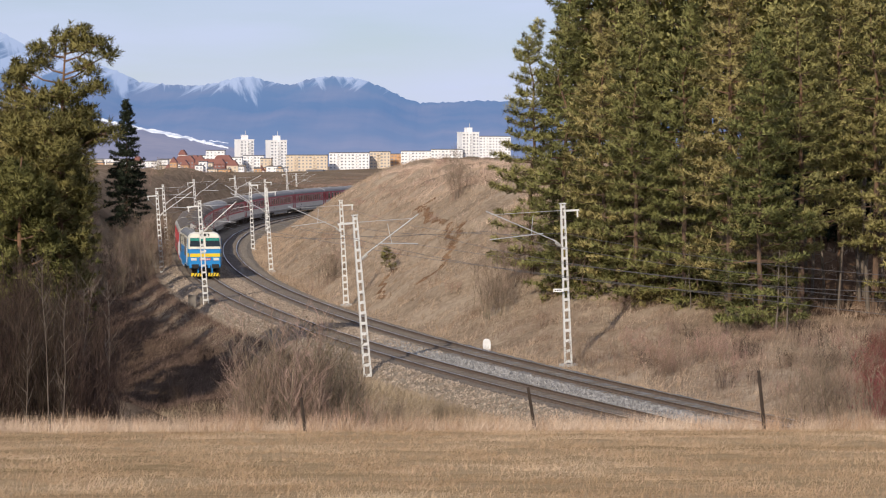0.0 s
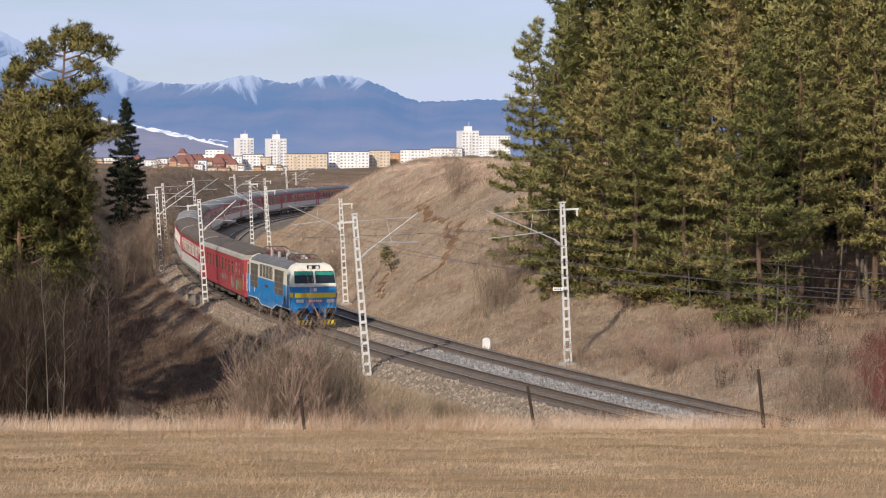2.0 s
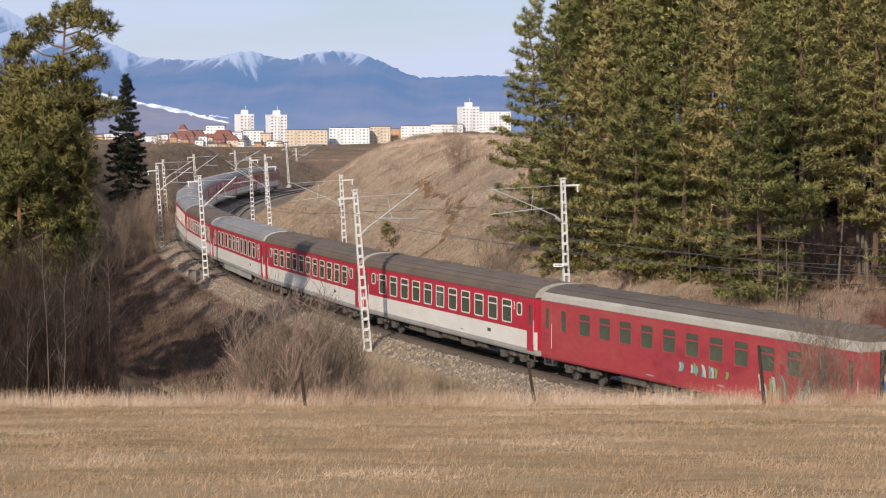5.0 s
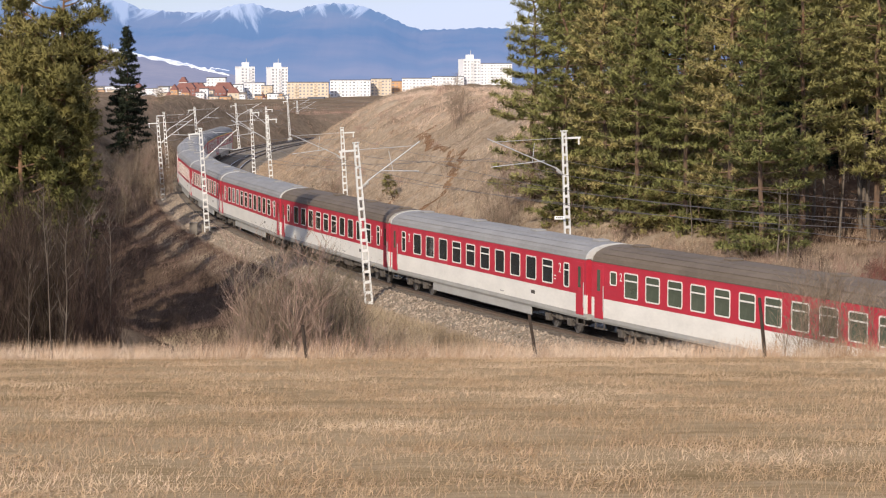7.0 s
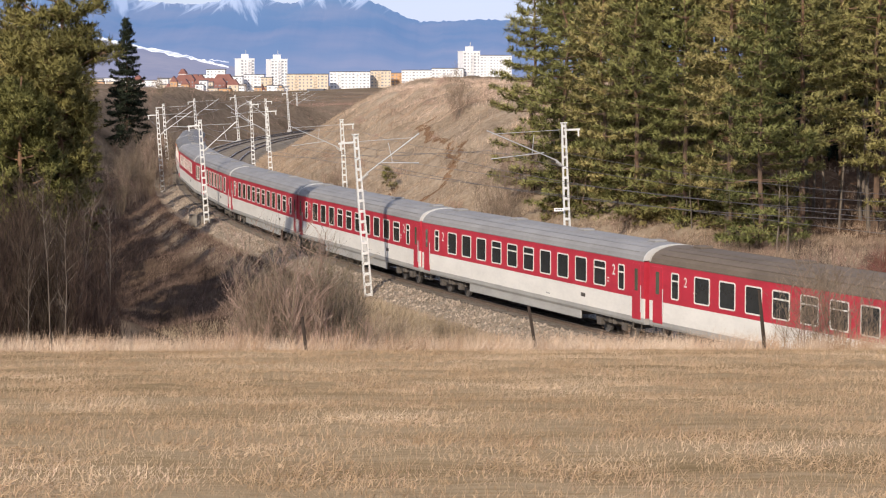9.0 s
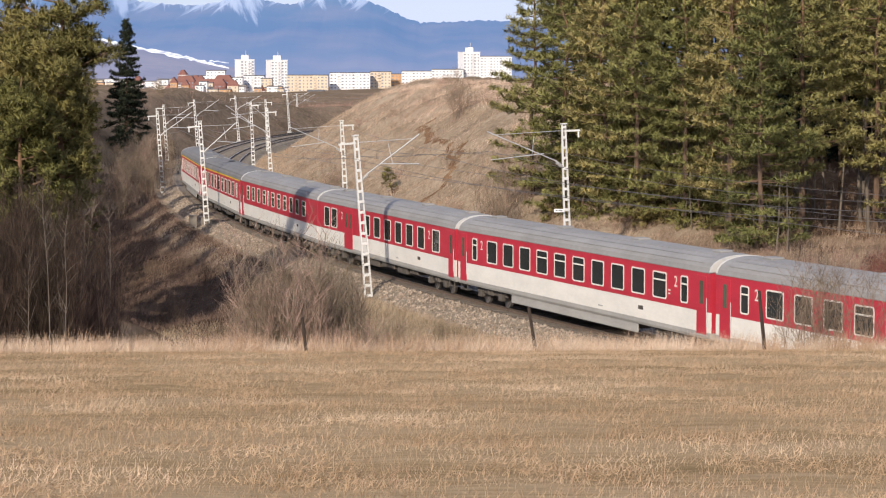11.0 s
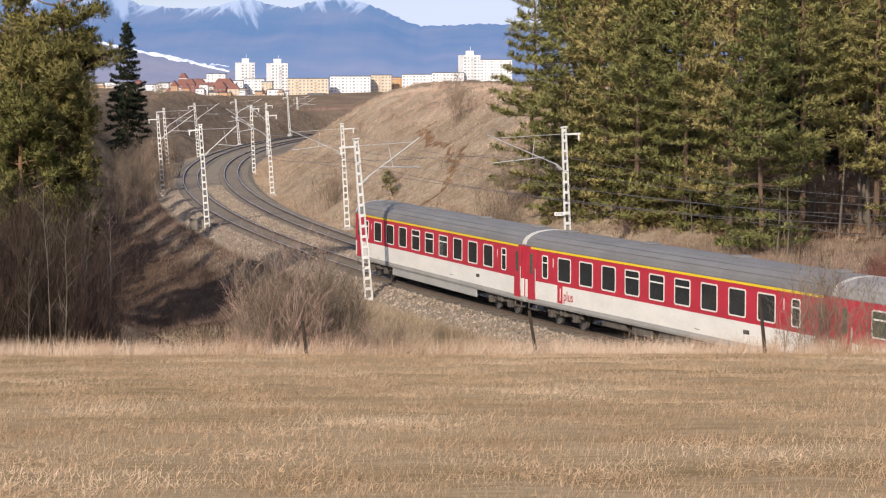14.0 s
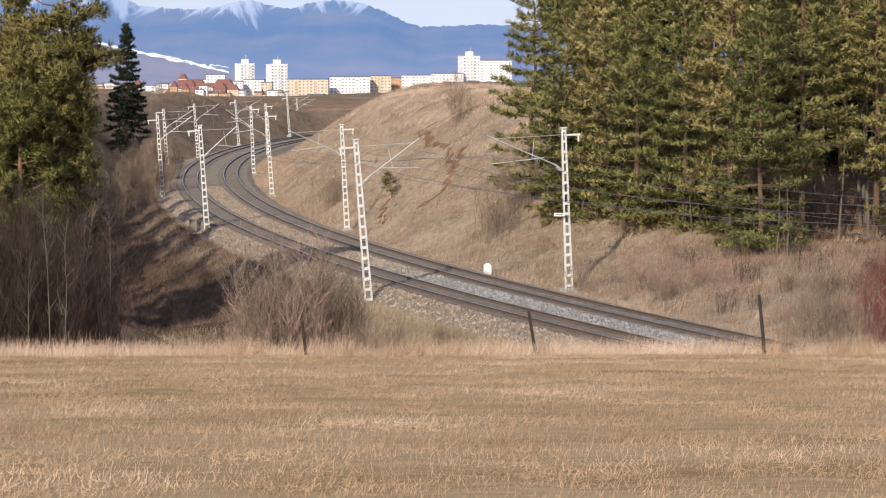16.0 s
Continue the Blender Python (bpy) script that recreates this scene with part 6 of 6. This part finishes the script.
grass("bank_grass", "brown dry grass on the railway bank", 45000, on_bank, 0.5, 0.022, 1.0, "straw_dull", 4, 0.6)
grass("gully_grass", "matted grass and dead stalks in the gully, darkened for tree shade", 70000, in_gully, 0.5, 0.022, 1.0, "straw_dark_shade", 7, 0.6)


def trodden_path(points, width):
    """A bare earthen path worn into the slope; points as arc and distance behind the far track."""
    V, F = [], []
    fine = []
    for (s0, p0), (s1, p1) in zip(points, points[1:]):
        fine += [(s0 + (s1 - s0) * k / 14, p0 + (p1 - p0) * k / 14 + 0.25 * math.sin(k * 1.3 + s0)) for k in range(14)]
    for i, (s, p) in enumerate(fine):
        x0, y0, _ = on_line(s, TRACK_GAP + p)
        s1, p1 = fine[min(i + 1, len(fine) - 1)] if i + 1 < len(fine) else fine[i]
        a, c = fine[max(i - 1, 0)], fine[min(i + 1, len(fine) - 1)]
        ds, dp = c[0] - a[0], c[1] - a[1]
        n = math.hypot(ds, dp) + 1e-6
        w = width * random.uniform(0.6, 1.2)
        for e in (-1, -0.4, 0.4, 1):
            x, y, _ = on_line(s - dp / n * w * e, TRACK_GAP + p + ds / n * w * e)
            V.append((x, y, land_at(x, y) + (0.06 if abs(e) < 0.9 else -0.05)))
        if i:
            k = i * 4
            F += [(k - 4 + j, k - 3 + j, k + 1 + j, k + j) for j in range(3)]
    tagged(mesh_object("trodden_path", V, F, M["litter"], smooth=True), "dark earthen path worn into the dry slope", "path", kind="structure")


trodden_path([(arc_at(206), 16.5), (arc_at(206), 14.9), (arc_at(197), 14.2), (arc_at(184), 13.6)], 0.4)
trodden_path([(arc_at(184), 13.6), (arc_at(172), 11.4), (arc_at(168), 9.6), (arc_at(167), 7.5)], 0.32)
trodden_path([(arc_at(181), 14.2), (arc_at(176), 12.6), (arc_at(174), 11.6)], 0.3)
trodden_path([(arc_at(179), 8.2), (arc_at(176), 6.8), (arc_at(170), 5.4)], 0.26)


# ---------------------------------------------------------------- fence posts, marker stone, sign
def fence_post(b, y, hgt, lean, thick=0.042):
    x = b * y
    bm = rod((0, 0, -0.3), (0, 0, hgt), thick, thick * 0.8, seg=9)
    for v in bm.verts:
        v.co.x += 0.012 * math.sin(v.co.z * 7) + random.uniform(-0.006, 0.006)
    ob = tagged(part("fence_post", bm, M["weathered_wood"]), "dark weathered wooden fence post leaning at the meadow's edge", "fence post", "fence posts")
    ob.matrix_basis = pose(x, y, land_at(x, y), 0, lean, 0)


for b_, y_, h_, l_ in ((0.1393, 49.0, 1.30, -6.5), (0.0403, 49.6, 0.98, -10), (-0.0590, 49.2, 0.75, -6), (-0.1697, 49.5, 0.42, 2)):
    fence_post(b_, y_, h_, l_)


def marker_stone():
    b, y = 0.0192, 137.0
    bm = prism([(-0.23, -0.3), (0.23, -0.3), (0.23, 0.5), (0.12, 0.64), (-0.12, 0.64), (-0.23, 0.5)], "y", -0.16, 0.16)
    bmesh.ops.bevel(bm, geom=bm.edges[:], offset=0.03, segments=2, affect="EDGES")
    ob = tagged(part("marker_stone", bm, M["white_stone"]), "whitewashed trackside marker stone in dry grass", "marker stone")
    ob.matrix_basis = pose(b * y, y, land_at(b * y, y) + 0.12)


marker_stone()


def mast_sign():
    x, y, z = 0.0500 * 127.3, 127.3, 11.2 - (380 - 130) * 127.3 / 4120
    root = empty("mast_sign", pose(x, y, z), "small white plate on the mast", "sign")
    part("plate", box(-0.28, -0.015, -0.09, 0.28, 0.015, 0.09, bevel=0.005), M["white_stone"], root)
    part("bracket", box(0.2, 0.0, -0.03, 0.5, 0.03, 0.03), M["steel"], root)
    for k in range(4):
        part("bar", box(-0.2 + 0.1 * k, -0.02, -0.03, -0.13 + 0.1 * k, -0.014, 0.03), M["black"], root)


mast_sign()


def trackside_cabinet(x, y, w, h, label):
    root = empty("trackside_cabinet", pose(x, y, land_at(x, y) - 0.05, 0, 0, 12), label, "cabinet", "trackside cabinets")
    part("housing", box(-w / 2, -0.2, 0.12, w / 2, 0.2, h, bevel=0.02), M["grille_rail"], root)
    part("lid", box(-w / 2 - 0.04, -0.25, h, w / 2 + 0.04, 0.25, h + 0.06, bevel=0.015), M["grille_rail"], root)
    for s in (-1, 1):
        part("leg", box(s * w * 0.35 - 0.05, -0.1, -0.5, s * w * 0.35 + 0.05, 0.1, 0.14), M["concrete"], root)


for x_, y_, w_, h_ in ((-18.9, 175.6, 0.55, 0.95), (-18.1, 176.2, 0.5, 0.8), (-17.2, 173.8, 0.4, 0.7)):
    trackside_cabinet(x_, y_, w_, h_, "small grey trackside cabinet beside the mast's foot")
trackside_cabinet(-28.7, 232.0, 0.8, 1.15, "small pale trackside cabinet on the bank")


# ---------------------------------------------------------------- the town
M["plaster_white"] = surface("white_plaster", [(0.73, 0.71, 0.69), (0.84, 0.825, 0.80)], 0.06, 0.9)
M["plaster_warm"] = surface("yellow_plaster", [(0.58, 0.47, 0.35), (0.68, 0.57, 0.43)], 0.06, 0.9)
M["plaster_orange"] = surface("orange_plaster", [(0.52, 0.30, 0.16), (0.62, 0.38, 0.2)], 0.06, 0.9)
M["brick_red"] = surface("red_brick_town", [(0.21, 0.095, 0.08), (0.29, 0.14, 0.115)], 0.06, 0.9)
M["flat_roof"] = surface("flat_roof_felt", [(0.10, 0.10, 0.11), (0.16, 0.16, 0.17)], 0.05, 0.9)
M["town_pane"] = surface("town_window", [(0.17, 0.18, 0.20), (0.30, 0.31, 0.33)], 0.2, 0.3)


def block(b0, b1, top, y, depth, wall, label, name="apartment_block", hut=False, turn=0.0, pitched=False, base=-18.0, every=3.2):
    """A panel-built block: bearings of its two ends, height of its top, distance."""
    w = (b1 - b0) * y
    x, hgt = (b0 + b1) / 2 * y, top - base
    root = empty(name, pose(x, y, base, 0, 0, turn), label, "building", "buildings of the town")
    part("wall", box(-w / 2, 0, 0, w / 2, depth, hgt), M[wall], root)
    if pitched:
        part("roof", prism([(-w / 2 - 0.5, hgt), (w / 2 + 0.5, hgt), (w / 2 - 3, hgt + 5), (-w / 2 + 3, hgt + 5)], "y", -0.5, depth + 0.5), M["brick_red"], root)
    else:
        part("roof", merge(box(-w / 2 - 0.2, -0.2, hgt, w / 2 + 0.2, depth + 0.2, hgt + 0.8)), M["flat_roof" if not hut else wall], root)
    if hut:
        rh = part("lift_house", box(-w * 0.16, depth * 0.2, hgt + 0.8, w * 0.16, depth * 0.7, hgt + 5.0), M[wall], root)
        part("aerial", rod((w * 0.05, depth * 0.4, hgt + 5), (w * 0.05, depth * 0.4, hgt + 9), 0.3, seg=5), M["steel"], rh)
    n, rows = max(2, int(w / every)), int((hgt - 2) / 2.95)
    verts, faces = [], []
    for i in range(n):
        for j in range(rows):
            u, z = -w / 2 + w * (i + 0.5) / n, hgt - 1.2 - 2.95 * j
            k = len(verts)
            wd = 0.62 if i % 3 else 1.0
            verts += [(u - wd, -0.12, z - 1.25), (u + wd, -0.12, z - 1.25), (u + wd, -0.12, z), (u - wd, -0.12, z), (u - wd, 0.1, z - 1.25), (u + wd, 0.1, z - 1.25), (u + wd, 0.1, z), (u - wd, 0.1, z)]
            faces += [(k, k + 1, k + 2, k + 3), (k, k + 4, k + 5, k + 1), (k + 3, k + 2, k + 6, k + 7)]
    tagged(mesh_object("glazing", verts, faces, M["town_pane"], root), kind="stuff")
    for i in range(2, n, 5):
        u = -w / 2 + w * (i + 0.5) / n
        for j in range(min(rows, 11)):
            part("balcony", box(u - 1.6, -1.1, hgt - 2.9 - 2.95 * j, u + 1.6, 0.0, hgt - 1.9 - 2.95 * j), M[wall], root)


def town():
    def b(px):
        return (px - 784) / 4120

    def top(py, y):
        return 11.2 - (py - 130) * y / 4120

    white, warm = "plaster_white", "plaster_warm"
    for p0, p1, py, y, d, wall, lab, hut in (
            (508, 581, 141, 2150, 13, warm, "yellow panel-built apartment block", False),
            (584, 655, 137, 2180, 13, white, "white panel-built apartment block", False), (656, 692, 135, 2200, 13, warm, "pale yellow apartment block", False),
            (692, 712, 139, 2230, 13, "plaster_orange", "small orange apartment block", False), (711, 766, 134, 2210, 13, white, "long white apartment block", False),
            (764, 820, 131, 2190, 13, white, "long white apartment block", False), (397, 430, 145, 2200, 13, white, "white panel-built apartment block", False),
            (432, 468, 142, 2220, 13, white, "white panel-built apartment block", False), (462, 482, 147, 2180, 14, warm, "narrow pale apartment block", False),
            (366, 399, 133, 2320, 14, white, "white apartment block behind red roofs", False), (250, 316, 152, 2300, 12, white, "row of low white houses", False),
            (160, 250, 148, 2350, 12, white, "white apartment block behind the spruce", False), (335, 372, 142, 2330, 12, white, "row of low white houses", False),
            (285, 312, 148, 2260, 12, warm, "row of low pale houses", False), (850, 905, 108, 2400, 16, white, "white block behind the pines", False)):
        block(b(p0), b(p1), top(py, y), y, d, wall, lab, hut=hut)
    for p0, p1, py, y, d, turn in ((426, 452, 114, 2300, 17, 24), (480, 510, 115, 2250, 18, 20), (819, 850, 101, 2200, 18, 16)):
        block(b(p0), b(p1), top(py, y), y, d, white, "white twelve-storey tower block", hut=True, turn=turn)
    r = random.Random(3)
    for i in range(58):
        p, y = r.uniform(160, 500), r.uniform(2040, 2250)
        w = r.uniform(9, 22)
        block(b(p), b(p + w), top(r.uniform(149, 167) + (4 if p > 420 else 0), y), y, 11, r.choice((white, white, warm, white, "plaster_orange")), "small town house among larger blocks", "town_house", pitched=r.random() < 0.2, every=4)
    block(b(312), b(345), top(151, 2150), 2150, 14, "brick_red", "red-brick building with tiled roof", "brick_building", pitched=True)
    block(b(345), b(400), top(157, 2120), 2120, 14, "brick_red", "red-brick building with tiled roof", "brick_building", pitched=True)
    block(b(380), b(412), top(150, 2140), 2140, 14, "brick_red", "red-brick building with tiled roof", "brick_building", pitched=True)
    block(b(334), b(386), top(166, 2050), 2050, 10, warm, "low pale hall before red-brick buildings", "low_hall")
    block(b(317), b(331), top(140, 2280), 2280, 14, white, "white church tower with tiled roof", "church_tower", pitched=True, every=9)
    block(b(545), b(572), top(171, 700), 700, 8, "brick_red", "dark red shed on the ridge", "shed", base=-2, every=5)


town()


# ---------------------------------------------------------------- mountains
def mountain_material():
    """Rock and forest under broken snow that lies in steep gullies; a blue haze, painted as emission, thickens towards
    the foot.
    """
    m = bpy.data.materials.new("far_mountain")
    m.use_nodes = True
    n, l = m.node_tree.nodes, m.node_tree.links
    bsdf = n["Principled BSDF"]
    tc, sep = n.new("ShaderNodeTexCoord"), n.new("ShaderNodeSeparateXYZ")
    l.new(tc.outputs["Object"], sep.inputs[0])

    def maths(op, a, b_, c=None):
        nd = n.new("ShaderNodeMath")
        nd.operation = op
        for i, v in enumerate((a, b_, c)):
            if v is None:
                continue
            if isinstance(v, (int, float)):
                nd.inputs[i].default_value = v
            else:
                l.new(v, nd.inputs[i])
        return nd.outputs[0]

    def streaks(slant, scale, seed):
        """Noise drawn out along a slant of x against height."""
        u = maths("MULTIPLY_ADD", sep.outputs[2], slant, sep.outputs[0])
        xyz, nz = n.new("ShaderNodeCombineXYZ"), n.new("ShaderNodeTexNoise")
        l.new(u, xyz.inputs[0])
        l.new(maths("MULTIPLY", sep.outputs[2], 0.16), xyz.inputs[1])
        xyz.inputs[2].default_value = seed
        nz.inputs["Scale"].default_value, nz.inputs["Detail"].default_value, nz.inputs["Roughness"].default_value = scale, 7, 0.6
        l.new(xyz.outputs[0], nz.inputs["Vector"])
        return nz.outputs[0]

    both = maths("MAXIMUM", streaks(0.75, 0.028, 40.0), streaks(-0.75, 0.028, 90.0))
    gate = n.new("ShaderNodeMapRange")
    gate.inputs[1].default_value, gate.inputs[2].default_value, gate.inputs[3].default_value, gate.inputs[4].default_value = 84.0, 168.0, -0.16, 0.16
    l.new(sep.outputs[2], gate.inputs[0])
    mr = n.new("ShaderNodeMapRange")
    mr.inputs[1].default_value, mr.inputs[2].default_value = 0.575, 0.66
    l.new(maths("ADD", both, gate.outputs[0]), mr.inputs[0])
    land_, snow = n.new("ShaderNodeMixRGB"), n.new("ShaderNodeMixRGB")
    broad = n.new("ShaderNodeTexNoise")
    broad.inputs["Scale"].default_value, broad.inputs["Detail"].default_value = 0.006, 6
    l.new(tc.outputs["Object"], broad.inputs["Vector"])
    mr2 = n.new("ShaderNodeMapRange")
    mr2.inputs[1].default_value, mr2.inputs[2].default_value = 0.4, 0.65
    l.new(broad.outputs[0], mr2.inputs[0])
    l.new(mr2.outputs[0], land_.inputs[0])
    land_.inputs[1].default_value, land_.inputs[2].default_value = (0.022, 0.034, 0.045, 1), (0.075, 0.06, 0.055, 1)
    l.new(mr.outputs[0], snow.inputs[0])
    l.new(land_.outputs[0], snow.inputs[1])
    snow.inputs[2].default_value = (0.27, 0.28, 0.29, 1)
    l.new(snow.outputs[0], bsdf.inputs["Base Color"])
    bsdf.inputs["Roughness"].default_value, bsdf.inputs["Specular IOR Level"].default_value = 1.0, 0.0
    # haze painted in: blue emission coloured by height, no real air
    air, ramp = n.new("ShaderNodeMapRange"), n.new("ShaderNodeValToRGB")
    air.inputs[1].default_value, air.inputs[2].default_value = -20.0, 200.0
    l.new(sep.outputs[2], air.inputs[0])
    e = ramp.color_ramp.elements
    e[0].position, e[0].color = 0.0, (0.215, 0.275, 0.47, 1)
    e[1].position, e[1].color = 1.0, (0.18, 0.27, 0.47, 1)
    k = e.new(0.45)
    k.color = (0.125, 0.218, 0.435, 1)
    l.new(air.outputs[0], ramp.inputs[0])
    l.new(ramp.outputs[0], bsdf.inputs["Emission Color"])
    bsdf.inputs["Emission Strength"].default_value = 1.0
    return m


def mountains():
    crest = ((-700, -60), (-300, -130), (-60, -105), (0, -79), (30, -64), (60, -46), (170, -22), (215, -6), (250, 11), (300, 16), (350, 18), (385, 13), (425, 2), (432, 4), (445, 1), (480, 11), (515, 17),
             (535, 11), (550, 6), (575, 2), (610, 2), (640, 6), (680, 21), (720, 41), (745, 48), (800, 47), (850, 44), (900, 46), (1000, 52), (1200, 60), (1568, 60), (2300, 80))
    px = np.arange(-650, 2250, 5.0)
    cy = np.interp(px, [c[0] for c in crest], [c[1] for c in crest])
    cy = cy + 1.2 * np.sin(px * 0.31) * np.sin(px * 0.083) + 0.8 * np.sin(px * 0.71)
    rows = 26
    V = []
    for j in range(rows):
        f = j / (rows - 1)
        y = 3300 + 1300 * f
        zc = 11.2 - (cy - 130) * 4600 / 4120
        x = (px - 784) / 4120 * 4600
        gul = np.array([noise.noise(Vector((a * 0.012, f * 1.5, 3.0))) + 0.5 * noise.noise(Vector((a * 0.03, f * 2.5, 7.0))) for a in x])
        z = -20 + (zc + 20) * f ** 1.35 + gul * 26 * f * (1 - f) * 2.0
        V += list(zip(x * (0.92 + 0.08 * f), np.full(len(x), y) + gul * 30 * (1 - f), z))
    n = len(px)
    F = [(j * n + i, j * n + i + 1, (j + 1) * n + i + 1, (j + 1) * n + i) for j in range(rows - 1) for i in range(n - 1)]
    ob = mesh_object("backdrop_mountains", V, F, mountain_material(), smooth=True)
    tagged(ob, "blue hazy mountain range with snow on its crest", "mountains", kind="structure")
    # the lower hillside with its ski run
    hill = ((-650, 60), (0, 55), (150, 74), (190, 82), (260, 96), (330, 108), (410, 126), (450, 140), (520, 160), (700, 172), (2250, 175))
    hy = np.interp(px, [c[0] for c in hill], [c[1] for c in hill])
    V = []
    for j in range(6):
        f = j / 5
        y = 2700 + 500 * f
        z = -25 + (11.2 - (hy - 130) * 3200 / 4120 + 25) * f ** 0.8
        V += list(zip((px - 784) / 4120 * y, np.full(n, y), z))
    F = [(j * n + i, j * n + i + 1, (j + 1) * n + i + 1, (j + 1) * n + i) for j in range(5) for i in range(n - 1)]
    # the glow given to foothill and snow run is painted haze
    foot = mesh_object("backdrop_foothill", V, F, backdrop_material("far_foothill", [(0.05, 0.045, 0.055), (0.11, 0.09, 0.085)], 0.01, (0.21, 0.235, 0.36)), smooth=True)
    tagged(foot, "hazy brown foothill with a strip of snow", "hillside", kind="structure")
    r = random.Random(8)
    V, F = [], []

    def strip(points, wide):
        """A ragged strip of snow along points on the hillside: across, down, and its breadth."""
        first = True
        for (a0, c0), (a1, c1) in zip(points, points[1:]):
            for i in range(9):
                f = i / 9
                a, c = a0 + (a1 - a0) * f, c0 + (c1 - c0) * f + r.gauss(0, 0.5)
                x, z = (a - 784) / 4120 * 3150, 11.2 - (c - 130) * 3150 / 4120
                h = max(0.25, wide * r.uniform(0.35, 1.25)) * 3150 / 4120 / 2
                V.extend([(x, 3150, z - h), (x, 3154, z + h), (x, 3160, z + h), (x, 3160, z - h)])
                if not first:
                    k = len(V) - 4
                    F.extend([(k - 4, k, k + 1, k - 3), (k - 3, k + 1, k + 2, k - 2)])
                first = False

    strip(((176, 76), (205, 84), (262, 96), (330, 110), (372, 120), (410, 130)), 6.0)
    strip(((225, 90), (300, 101), (345, 111)), 3.0)
    strip(((318, 113), (352, 120), (395, 126)), 3.0)
    strip(((372, 115), (410, 120)), 1.6)
    strip(((378, 125), (392, 131), (400, 134)), 3.0)
    strip(((60, 40), (120, 58), (150, 64)), 3.0)
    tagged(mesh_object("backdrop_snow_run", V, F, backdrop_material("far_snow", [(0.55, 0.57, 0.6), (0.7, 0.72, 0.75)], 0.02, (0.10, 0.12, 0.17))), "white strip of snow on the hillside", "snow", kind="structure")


mountains()


# ---------------------------------------------------------------- what moves
def motions():
    times = [0.25 * i for i in range(65)]
    walk(LOCO, [(t, vehicle_pose(FRONT + SPEED * t - 8.42, 4.15)) for t in times])
    back = 17.6
    for i, coach in enumerate(COACHES):
        room = 26.55 if i < 3 else 26.15 if i in (9, 10) else 26.4
        walk(coach, [(t, vehicle_pose(FRONT + SPEED * t - back - room / 2, 9.5)) for t in times])
        back += room


motions()
